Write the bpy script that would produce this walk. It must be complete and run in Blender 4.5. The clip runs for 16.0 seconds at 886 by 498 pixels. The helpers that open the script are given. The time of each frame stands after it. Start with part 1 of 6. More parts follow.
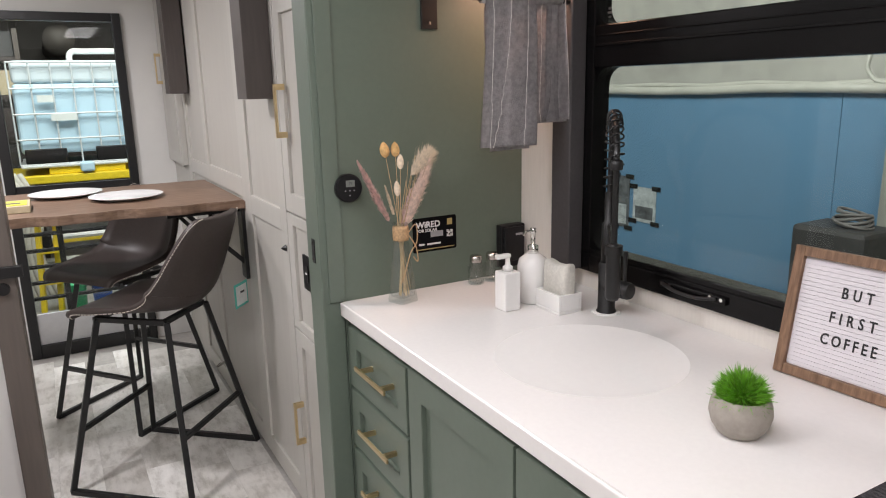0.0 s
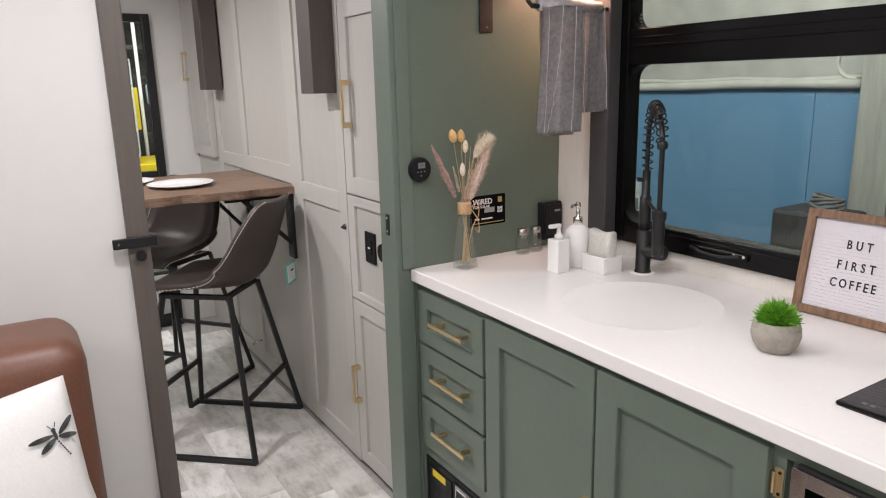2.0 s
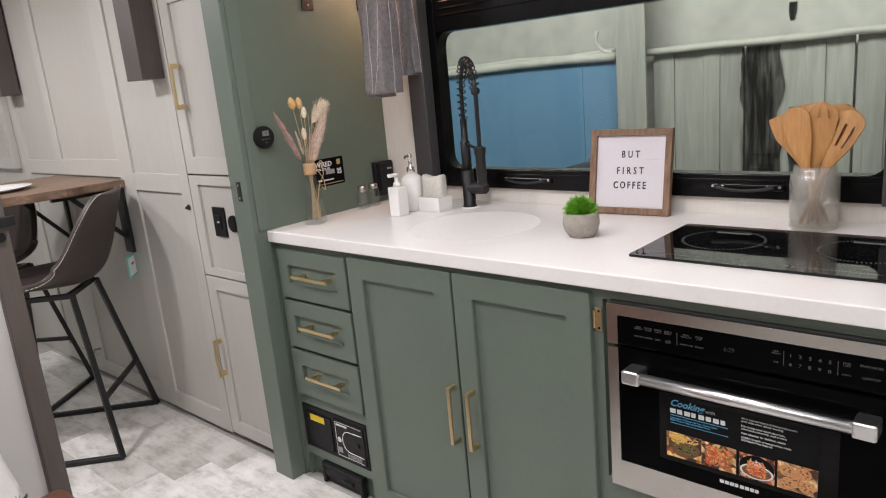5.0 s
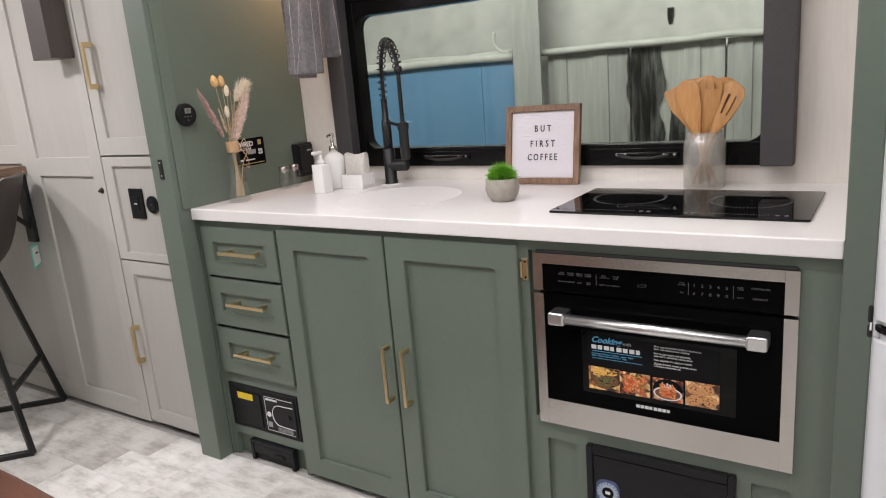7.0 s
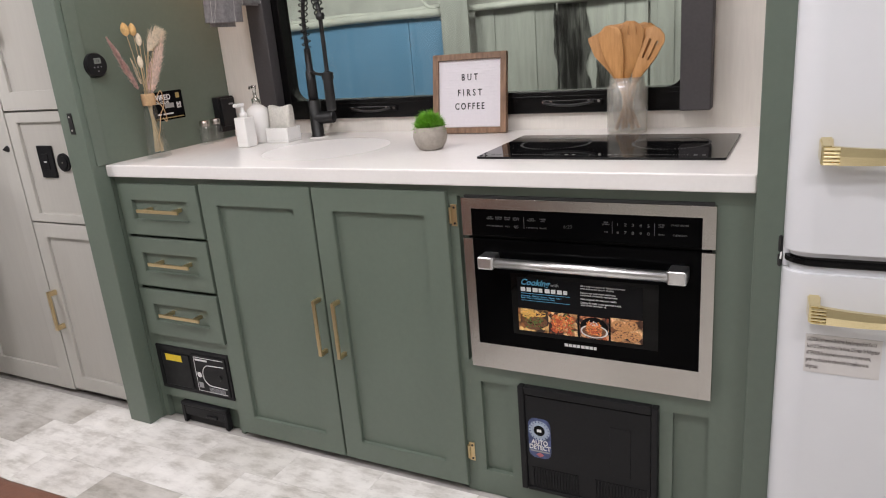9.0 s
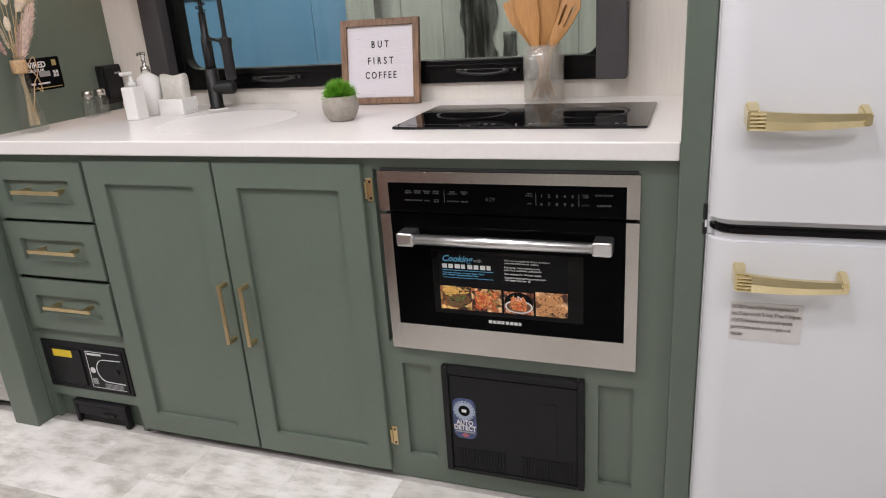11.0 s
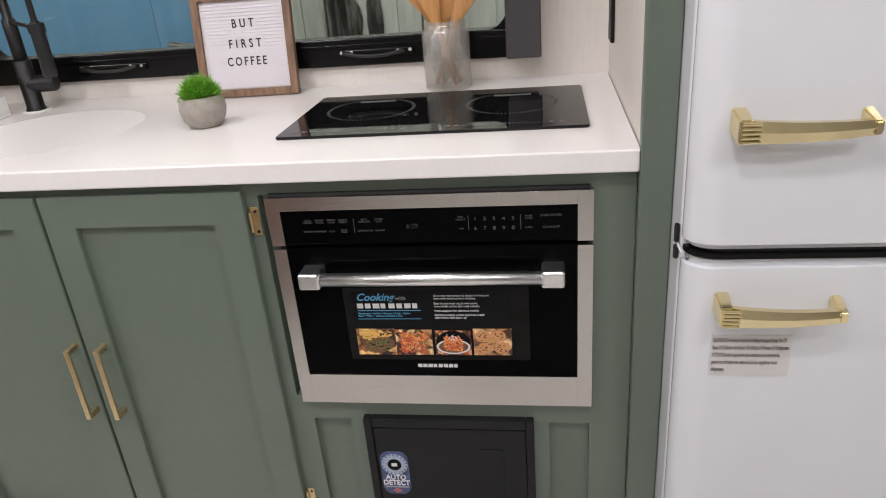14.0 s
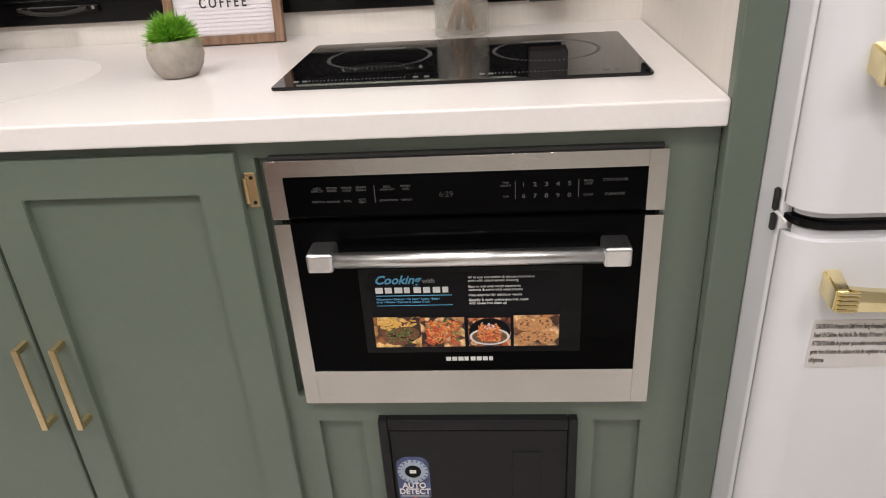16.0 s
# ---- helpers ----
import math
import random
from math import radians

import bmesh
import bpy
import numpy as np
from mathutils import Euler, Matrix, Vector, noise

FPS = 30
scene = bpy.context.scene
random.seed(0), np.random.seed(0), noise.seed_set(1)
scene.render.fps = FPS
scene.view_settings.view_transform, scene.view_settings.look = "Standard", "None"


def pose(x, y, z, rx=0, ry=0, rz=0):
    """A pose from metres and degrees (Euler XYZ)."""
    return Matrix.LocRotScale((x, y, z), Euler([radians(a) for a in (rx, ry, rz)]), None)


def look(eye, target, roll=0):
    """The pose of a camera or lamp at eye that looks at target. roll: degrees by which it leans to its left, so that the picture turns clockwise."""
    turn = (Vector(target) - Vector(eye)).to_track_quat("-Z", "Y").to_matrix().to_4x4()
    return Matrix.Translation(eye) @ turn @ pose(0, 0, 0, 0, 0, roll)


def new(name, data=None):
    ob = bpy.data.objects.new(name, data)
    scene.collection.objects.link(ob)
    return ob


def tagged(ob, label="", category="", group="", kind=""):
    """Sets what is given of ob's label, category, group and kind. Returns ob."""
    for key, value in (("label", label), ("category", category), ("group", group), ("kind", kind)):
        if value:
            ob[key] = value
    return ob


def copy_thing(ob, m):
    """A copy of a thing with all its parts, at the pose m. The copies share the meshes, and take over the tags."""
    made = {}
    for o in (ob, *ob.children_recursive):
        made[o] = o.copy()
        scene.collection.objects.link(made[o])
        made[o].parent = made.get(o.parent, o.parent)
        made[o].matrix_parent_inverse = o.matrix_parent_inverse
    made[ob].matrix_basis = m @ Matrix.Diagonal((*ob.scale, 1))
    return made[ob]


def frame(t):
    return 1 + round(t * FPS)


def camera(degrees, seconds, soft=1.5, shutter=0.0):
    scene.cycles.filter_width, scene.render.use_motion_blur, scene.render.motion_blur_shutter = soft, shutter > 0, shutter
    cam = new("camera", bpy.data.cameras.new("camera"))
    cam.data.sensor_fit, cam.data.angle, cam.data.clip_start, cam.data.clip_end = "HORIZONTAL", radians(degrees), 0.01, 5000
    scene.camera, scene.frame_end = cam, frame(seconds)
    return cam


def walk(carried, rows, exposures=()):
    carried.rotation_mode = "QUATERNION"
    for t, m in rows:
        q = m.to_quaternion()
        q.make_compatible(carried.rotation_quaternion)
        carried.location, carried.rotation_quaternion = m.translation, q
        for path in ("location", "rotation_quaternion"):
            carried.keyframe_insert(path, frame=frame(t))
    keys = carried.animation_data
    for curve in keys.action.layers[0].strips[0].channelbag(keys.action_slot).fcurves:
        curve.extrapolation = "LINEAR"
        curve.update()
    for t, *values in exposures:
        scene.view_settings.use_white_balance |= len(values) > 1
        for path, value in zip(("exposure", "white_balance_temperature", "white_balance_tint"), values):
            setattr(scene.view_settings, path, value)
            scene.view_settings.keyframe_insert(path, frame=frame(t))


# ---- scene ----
cam = camera(64.7, 16.0, 1.1)
PATH = [
    (0, (0.0621, 0.0333, 1.4703), (0.9985, 1.7144, 1.0218), -1.3),
    (0.5, (0.0137, -0.0319, 1.4733), (0.9027, 1.6739, 1.0238), -1.8),
    (1, (-0.0841, -0.0557, 1.4782), (0.7910, 1.6550, 1.0188), -1.5),
    (1.5, (-0.2244, -0.0647, 1.4713), (0.7021, 1.6194, 1.0129), -1.2),
    (2, (-0.3212, -0.0924, 1.4703), (0.6903, 1.5423, 1.0129), -1.4),
    (2.5, (-0.3794, -0.1399, 1.4644), (0.7092, 1.4376, 0.9872), -1.3),
    (3, (-0.4258, -0.1834, 1.4496), (0.7429, 1.3240, 0.9349), -3.1),
    (3.5, (-0.4851, -0.2309, 1.4466), (0.7538, 1.2183, 0.9260), -4.8),
    (4, (-0.5157, -0.2457, 1.4200), (0.7766, 1.1620, 0.9171), -5.0),
    (6.5, (-0.7568, -0.2370, 1.2777), (0.8153, 0.8706, 0.8213), -5.2),
    (7, (-0.7755, -0.2410, 1.2658), (0.8222, 0.8242, 0.7995), -4.7),
    (7.5, (-0.7884, -0.2528, 1.2569), (0.8312, 0.7768, 0.7827), -5.1),
    (8, (-0.7923, -0.2518, 1.2421), (0.8490, 0.7254, 0.7353), -5.1),
    (8.5, (-0.7844, -0.2518, 1.2313), (0.8678, 0.6829, 0.6839), -4.8),
    (11, (-0.7103, -0.1935, 1.1967), (1.0319, 0.4637, 0.5377), -4.0),
    (11.5, (-0.6709, -0.1559, 1.1947), (1.0972, 0.3986, 0.5081), -3.0),
    (12, (-0.6057, -0.1411, 1.1740), (1.1594, 0.3719, 0.4488), -3.5),
    (12.5, (-0.5266, -0.1242, 1.2036), (1.2246, 0.3789, 0.4389), -3.6),
    (13, (-0.4911, -0.1074, 1.2431), (1.2602, 0.3443, 0.4458), -4.0),
    (13.5, (-0.4605, -0.0767, 1.2471), (1.2939, 0.2989, 0.4201), -5.3),
    (14, (-0.4220, -0.0174, 1.2560), (1.3522, 0.2782, 0.4379), -4.9),
    (14.5, (-0.3786, 0.0419, 1.2372), (1.4016, 0.2812, 0.4142), -4.3),
    (15, (-0.3331, 0.0854, 1.2075), (1.4332, 0.2812, 0.3431), -4.0),
    (15.5, (-0.2858, 0.1230, 1.1927), (1.4697, 0.3000, 0.3026), -3.8),
    (16, (-0.2453, 0.1457, 1.1779), (1.5082, 0.3050, 0.2808), -3.7),
]
walk(cam, [(t, look(eye, target, roll)) for t, eye, target, roll in PATH],
     [(0, -0.06, 6500, 10), (4, -0.04, 6500, 10), (7, 0.0, 6500, 10), (11, -0.03, 6500, 10), (14, -0.03, 6500, 10), (14.5, -0.01, 6850, 10), (15.5, 0.04, 6850, 10), (16, 0.06, 6850, 10)])

# ---- light ----
world = bpy.data.worlds.new("world")
scene.world = world
world.use_nodes = True
world.node_tree.nodes["Background"].inputs[0].default_value = (0.75, 0.82, 0.9, 1)
world.node_tree.nodes["Background"].inputs[1].default_value = 0.15


def area(name, eye, target, sx, sy, watts, colour=(1, 1, 1)):
    lamp = bpy.data.lights.new(name, "AREA")
    lamp.shape, lamp.size, lamp.size_y, lamp.energy, lamp.color = "RECTANGLE", sx, sy, watts, colour
    ob = new(name, lamp)
    ob.matrix_world = look(eye, target)
    return ob


WARM = (1.0, 0.962, 0.99)
for x, y, watts in ((-0.15, 0.03, 7.0), (-0.15, 1.10, 10.0), (-1.25, 0.03, 6), (-1.25, 1.10, 6), (-0.5, -1.0, 11), (-0.5, -2.0, 11), (-0.30, 2.45, 18), (-0.30, 3.5, 17)):
    area("ceiling_lamp", (x, y, 2.07), (x, y, 0), 0.14, 0.14, watts, WARM)
# added fill that brightens the worktop and end panel, no known fitting
area("counter_fill", (0.50, 0.70, 2.07), (0.50, 0.70, 0), 0.25, 1.3, 8.8, WARM)
area("shelf_lamp", (1.24, 1.56, 1.755), (1.24, 1.56, 0), 0.06, 0.10, 1.9, (1.0, 0.56, 0.38))
area("workshop_lamp", (2.0, 1.8, 3.1), (4.6, 1.8, 2.7), 6.0, 0.8, 200, (0.98, 1.0, 0.965))
area("workshop_lamp", (0.4, 6.2, 4.2), (0.4, 9.0, 1.4), 4.0, 1.5, 300, (0.97, 1.0, 0.98))


# ---- materials ----
def ramp(nt, fac, stops):
    n = nt.nodes.new("ShaderNodeValToRGB")
    els = n.color_ramp.elements
    while len(els) < len(stops):
        els.new(0.5)
    for e, (p, c) in zip(els, stops):
        e.position, e.color = p, (*c, 1)
    nt.links.new(fac, n.inputs[0])
    return n.outputs[0]


def coords(nt, scale=(1, 1, 1), space="Object"):
    tc, mp = nt.nodes.new("ShaderNodeTexCoord"), nt.nodes.new("ShaderNodeMapping")
    mp.inputs["Scale"].default_value = scale
    nt.links.new(tc.outputs[space], mp.inputs[0])
    return mp.outputs[0]


def noise_tex(nt, vec, scale, detail=4, rough=0.55):
    n = nt.nodes.new("ShaderNodeTexNoise")
    n.inputs["Scale"].default_value, n.inputs["Detail"].default_value = scale, detail
    n.inputs["Roughness"].default_value = rough
    nt.links.new(vec, n.inputs["Vector"])
    return n.outputs[0]


def mix(nt, kind, fac, a, b):
    n = nt.nodes.new("ShaderNodeMix")
    n.data_type, n.blend_type = "RGBA", kind
    for sock, v in ((n.inputs[0], fac), (n.inputs[6], a), (n.inputs[7], b)):
        if isinstance(v, (int, float)):
            sock.default_value = v
        elif isinstance(v, tuple):
            sock.default_value = (*v, 1)
        else:
            nt.links.new(v, sock)
    return n.outputs[2]


def mat(name, colour, rough=0.5, metal=0.0, grain=0.06, scale=(1, 1, 1), size=40, bump=0.0, blotch=0.0, spec=0.5, coat=0.0,
        wear=0.0, bump_size=None):
    """A surface with two scales of variation: fine grain and broad blotches, and fine relief."""
    m = bpy.data.materials.new(name)
    m.use_nodes = True
    nt = m.node_tree
    p = nt.nodes["Principled BSDF"]
    vec = coords(nt, scale)
    fine = noise_tex(nt, vec, size)
    c = tuple(colour)
    lo, hi = tuple(max(0, v * (1 - grain)) for v in c), tuple(v * (1 + grain) for v in c)
    out = ramp(nt, fine, [(0.3, lo), (0.7, hi)])
    if blotch:
        broad = noise_tex(nt, vec, size * 0.07, 3)
        shade = ramp(nt, broad, [(0.3, (1 - blotch,) * 3), (0.7, (1, 1, 1))])
        out = mix(nt, "MULTIPLY", 1.0, out, shade)
    nt.links.new(out, p.inputs["Base Color"])
    p.inputs["Metallic"].default_value = metal
    p.inputs["Specular IOR Level"].default_value = spec
    p.inputs["Coat Weight"].default_value = coat
    r = ramp(nt, noise_tex(nt, vec, size * 0.3, 3), [(0.3, (max(0.02, rough * (0.97 - wear)),) * 3), (0.7, (min(1, rough * (1.03 + wear)),) * 3)])
    nt.links.new(r, p.inputs["Roughness"])
    if bump:
        b = nt.nodes.new("ShaderNodeBump")
        b.inputs["Strength"].default_value, b.inputs["Distance"].default_value = bump, 0.002
        nt.links.new(noise_tex(nt, vec, bump_size or size, 5), b.inputs["Height"])
        nt.links.new(b.outputs[0], p.inputs["Normal"])
    return m


def glass(name, tint=(1, 1, 1), rough=0.0, ior=1.45, clear=1.0):
    m = bpy.data.materials.new(name)
    m.use_nodes = True
    p = m.node_tree.nodes["Principled BSDF"]
    p.inputs["Base Color"].default_value = (*tint, 1)
    p.inputs["Roughness"].default_value, p.inputs["IOR"].default_value = rough, ior
    p.inputs["Transmission Weight"].default_value = clear
    return m


def thin_glass(name, tint, body, gloss_rough=0.03, milky=(0.9, 0.9, 0.88), shine=0.11):
    """Thin blown glass: clear, with a share of milky body and a light gloss."""
    m = bpy.data.materials.new(name)
    m.use_nodes = True
    nt = m.node_tree
    nt.nodes.clear()
    out, clear, haze, gloss = (nt.nodes.new("ShaderNode" + k) for k in ("OutputMaterial", "BsdfTransparent", "BsdfDiffuse", "BsdfGlossy"))
    clear.inputs[0].default_value, haze.inputs[0].default_value = (*tint, 1), (*milky, 1)
    gloss.inputs["Roughness"].default_value = gloss_rough
    m1, m2 = nt.nodes.new("ShaderNodeMixShader"), nt.nodes.new("ShaderNodeMixShader")
    m1.inputs[0].default_value = body
    nt.links.new(clear.outputs[0], m1.inputs[1])
    nt.links.new(haze.outputs[0], m1.inputs[2])
    m2.inputs[0].default_value = shine
    nt.links.new(m1.outputs[0], m2.inputs[1])
    nt.links.new(gloss.outputs[0], m2.inputs[2])
    nt.links.new(m2.outputs[0], out.inputs[0])
    return m


def glow(name, colour, strength):
    m = mat(name, (0.02, 0.02, 0.02), 0.4)
    p = m.node_tree.nodes["Principled BSDF"]
    p.inputs["Emission Color"].default_value, p.inputs["Emission Strength"].default_value = (*colour, 1), strength
    return m


def wood(name, dark, light, along=(1, 14, 14), size=9, rough=0.5):
    m = bpy.data.materials.new(name)
    m.use_nodes = True
    nt = m.node_tree
    p = nt.nodes["Principled BSDF"]
    vec = coords(nt, along)
    n = noise_tex(nt, vec, size, 8, 0.65)
    out = ramp(nt, n, [(0.3, dark), (0.5, tuple((a + b) / 2 for a, b in zip(dark, light))), (0.68, light)])
    broad = ramp(nt, noise_tex(nt, coords(nt), 5, 2), [(0.35, (0.8, 0.8, 0.8)), (0.65, (1, 1, 1))])
    nt.links.new(mix(nt, "MULTIPLY", 1.0, out, broad), p.inputs["Base Color"])
    p.inputs["Roughness"].default_value = rough
    b = nt.nodes.new("ShaderNodeBump")
    b.inputs["Strength"].default_value, b.inputs["Distance"].default_value = 0.25, 0.001
    nt.links.new(n, b.inputs["Height"])
    nt.links.new(b.outputs[0], p.inputs["Normal"])
    return m


def tile_mat(name, joined=False):
    """Pale grey distressed vinyl, each piece with its own tone and brushed streaks."""
    m = bpy.data.materials.new(name)
    m.use_nodes = True
    nt = m.node_tree
    p = nt.nodes["Principled BSDF"]
    chance = nt.nodes.new("ShaderNodeNewGeometry").outputs["Random Per Island"] if joined else nt.nodes.new("ShaderNodeObjectInfo").outputs["Random"]
    tone = ramp(nt, chance, [(0.0, (0.54, 0.515, 0.48)), (0.25, (0.65, 0.63, 0.595)), (0.6, (0.75, 0.73, 0.70)), (1.0, (0.85, 0.835, 0.805))])
    far = nt.nodes.new("ShaderNodeVectorMath")
    far.operation = "SCALE"
    far.inputs[0].default_value = (37.0, 61.0, 17.0)
    nt.links.new(chance, far.inputs["Scale"])

    def shifted(scale):
        add = nt.nodes.new("ShaderNodeVectorMath")
        nt.links.new(coords(nt, scale), add.inputs[0])
        nt.links.new(far.outputs[0], add.inputs[1])
        return add.outputs[0]

    vec = shifted((1, 2.6, 1))
    streak = ramp(nt, noise_tex(nt, vec, 9, 8, 0.68), [(0.34, (0.70, 0.685, 0.66)), (0.52, (1, 1, 1)), (0.7, (1.10, 1.10, 1.10))])
    cloud = ramp(nt, noise_tex(nt, shifted((1, 1, 1)), 9, 4), [(0.3, (0.86, 0.85, 0.83)), (0.6, (1.04, 1.04, 1.04))])
    chips = ramp(nt, noise_tex(nt, vec, 34, 5, 0.7), [(0.28, (0.80, 0.79, 0.78)), (0.38, (1, 1, 1))])
    out = mix(nt, "MULTIPLY", 1.0, mix(nt, "MULTIPLY", 1.0, mix(nt, "MULTIPLY", 1.0, tone, streak), cloud), chips)
    nt.links.new(out, p.inputs["Base Color"])
    p.inputs["Roughness"].default_value = 0.42
    b = nt.nodes.new("ShaderNodeBump")
    b.inputs["Strength"].default_value, b.inputs["Distance"].default_value = 0.2, 0.001
    nt.links.new(noise_tex(nt, vec, 20, 6), b.inputs["Height"])
    nt.links.new(b.outputs[0], p.inputs["Normal"])
    return m


def food_mat(name, dark, mid, light, size=60):
    m = bpy.data.materials.new(name)
    m.use_nodes = True
    nt = m.node_tree
    p = nt.nodes["Principled BSDF"]
    v = nt.nodes.new("ShaderNodeTexVoronoi")
    v.inputs["Scale"].default_value = size
    nt.links.new(coords(nt), v.inputs["Vector"])
    n = noise_tex(nt, coords(nt), size * 1.6, 5, 0.7)
    v.inputs["Randomness"].default_value = 1.0
    grey = nt.nodes.new("ShaderNodeRGBToBW")
    nt.links.new(v.outputs["Color"], grey.inputs[0])
    bits = ramp(nt, grey.outputs[0], [(0.28, dark), (0.45, mid), (0.62, light), (0.78, tuple(min(1, c * 1.5 + 0.08) for c in light))])
    rim_ = ramp(nt, v.outputs["Distance"], [(0.45, (1, 1, 1)), (0.9, (0.2, 0.14, 0.1))])
    speck = ramp(nt, n, [(0.35, (0.45, 0.4, 0.35)), (0.6, (1.1, 1.05, 1.0))])
    out = mix(nt, "MULTIPLY", 1.0, mix(nt, "MULTIPLY", 1.0, bits, rim_), speck)
    nt.links.new(out, p.inputs["Base Color"])
    p.inputs["Roughness"].default_value = 0.3
    return m


GREEN = mat("green_paint", (0.132, 0.165, 0.132), 0.38, grain=0.03, size=60, bump=0.05, blotch=0.05)
GREEN_DARK = mat("green_backboard", (0.125, 0.158, 0.124), 0.4, grain=0.03, size=60, bump=0.05, blotch=0.05)
GREIGE = mat("greige_laminate", (0.50, 0.484, 0.448), 0.42, grain=0.02, scale=(6, 6, 0.6), size=12, bump=0.04, blotch=0.05)
GREIGE_IN = mat("greige_panel", (0.47, 0.453, 0.417), 0.42, grain=0.025, scale=(6, 6, 0.5), size=12, bump=0.04, blotch=0.06)
CREAM = mat("cream_wallboard", (0.74, 0.70, 0.645), 0.5, grain=0.03, scale=(6, 6, 0.7), size=20, bump=0.04, blotch=0.04)
WHITE_WALL = mat("white_wallboard", (0.70, 0.69, 0.665), 0.55, grain=0.012, scale=(1, 1, 1), size=14, bump=0.04, blotch=0.03)
COUNTER = mat("white_solid_surface", (0.80, 0.775, 0.755), 0.22, grain=0.015, size=90, blotch=0.02)
# worktop white lifted: the basin's brighter light is put into its colour
BASIN_LIT = mat("lit_basin_white", (0.825, 0.805, 0.785), 0.34, grain=0.01, size=60)
BROWN = mat("dark_brown_laminate", (0.075, 0.062, 0.057), 0.42, grain=0.08, scale=(8, 8, 0.6), size=14, bump=0.08, blotch=0.08)
TRIM = mat("brown_trim", (0.125, 0.105, 0.092), 0.42, grain=0.08, scale=(8, 8, 0.6), size=14, bump=0.08, blotch=0.08)
SHADE = mat("charcoal_fabric", (0.058, 0.053, 0.055), 0.7, grain=0.08, size=120, bump=0.1)
BLACK = mat("black_metal", (0.007, 0.007, 0.0075), 0.42, grain=0.1, size=80, bump=0.05, wear=0.2)
BLACK_FRAME = mat("black_window_frame", (0.004, 0.0038, 0.004), 0.24, grain=0.1, size=50, spec=0.2)
PLASTIC = mat("black_plastic", (0.012, 0.012, 0.013), 0.42, grain=0.1, size=120, bump=0.06, wear=0.2, spec=0.2)
RUBBER = mat("black_rubber", (0.015, 0.015, 0.015), 0.7)
BLACK_GLASS = mat("black_glass", (0.004, 0.004, 0.0045), 0.02, grain=0.05, size=20, spec=0.42)
OVEN_WINDOW = mat("oven_window", (0.003, 0.003, 0.003), 0.02, grain=0.05, size=20, spec=0.16)
OVEN_GLASS = mat("oven_glass", (0.0018, 0.0018, 0.002), 0.02, grain=0.05, size=20, spec=0.035)
STEEL = mat("brushed_steel", (0.54, 0.52, 0.495), 0.24, metal=1.0, grain=0.02, scale=(1, 1, 60), size=24, wear=0.0, bump=0.10)
STEEL_BAR = mat("satin_bar", (0.74, 0.74, 0.74), 0.30, metal=1.0, grain=0.04, size=60)
BRASS = mat("satin_brass", (0.70, 0.55, 0.32), 0.34, metal=1.0, grain=0.05, size=80)
GOLD = mat("polished_gold", (0.82, 0.71, 0.43), 0.17, metal=1.0, grain=0.03, size=60)
CHROME = mat("chrome", (0.75, 0.74, 0.72), 0.08, metal=1.0, grain=0.02)
FRIDGE = mat("white_enamel", (0.70, 0.71, 0.735), 0.16, grain=0.01, size=12, spec=0.5, wear=0.12)
FRIDGE_FILM = mat("grey_caution_film", (0.62, 0.60, 0.585), 0.35, grain=0.03)
LEATHER = mat("brown_leather", (0.17, 0.072, 0.045), 0.4, grain=0.12, size=150, bump=0.25, blotch=0.12, bump_size=260)
STOOL = mat("dark_brown_leatherette", (0.046, 0.034, 0.030), 0.46, grain=0.14, size=120, bump=0.2, blotch=0.12, bump_size=240)
THREAD = mat("pale_thread", (0.55, 0.50, 0.44), 0.8)
CERAMIC = mat("white_ceramic", (0.80, 0.79, 0.77), 0.2, grain=0.01, size=30)
PLATE = mat("white_plate", (0.78, 0.78, 0.77), 0.18, grain=0.01, size=30)
SPONGE = mat("grey_white_mesh", (0.58, 0.56, 0.51), 0.75, grain=0.10, size=140, bump=0.5, bump_size=200)
CONCRETE = mat("grey_concrete", (0.36, 0.325, 0.285), 0.8, grain=0.12, size=70, bump=0.3, blotch=0.15)
GRASS = mat("plastic_grass", (0.15, 0.38, 0.03), 0.4, grain=0.5, size=45)
FELT = mat("white_felt", (0.72, 0.69, 0.72), 0.9, grain=0.02, size=120)
LETTER = mat("black_letters", (0.02, 0.02, 0.022), 0.4)
FRAME_WOOD = wood("walnut_frame", (0.13, 0.070, 0.040), (0.32, 0.19, 0.115), (10, 10, 1.4), 12)
TABLE_WOOD = wood("oak_table", (0.13, 0.075, 0.048), (0.29, 0.19, 0.13), (1.2, 11, 11), 8, 0.42)
BAMBOO = wood("bamboo", (0.50, 0.235, 0.075), (0.66, 0.345, 0.125), (9, 9, 1.2), 14, 0.5)
TOWEL = mat("grey_terry", (0.47, 0.45, 0.46), 0.95, grain=0.20, size=90, bump=0.6, blotch=0.26, bump_size=330)
TOWEL_LINE = mat("silver_stripe", (0.72, 0.70, 0.67), 0.4, grain=0.3, size=200)
PAMPAS = mat("mauve_pampas", (0.72, 0.53, 0.49), 0.9, grain=0.3, size=90)
PAMPAS_LIGHT = mat("blush_pampas", (0.85, 0.69, 0.60), 0.9, grain=0.25, size=90)
STRAW = mat("straw", (0.58, 0.43, 0.25), 0.8, grain=0.2, size=60)
BUNNY = mat("tan_bunny_tail", (0.62, 0.40, 0.17), 0.9, grain=0.25, size=120)
CREAM_PLUME = mat("cream_plume", (0.72, 0.62, 0.48), 0.9, grain=0.2, size=120)
JUTE = mat("jute_twine", (0.50, 0.33, 0.18), 0.9, grain=0.3, size=200, bump=0.5)
CLEAR = thin_glass("clear_glass", (0.93, 0.95, 0.945), 0.015, shine=0.06)
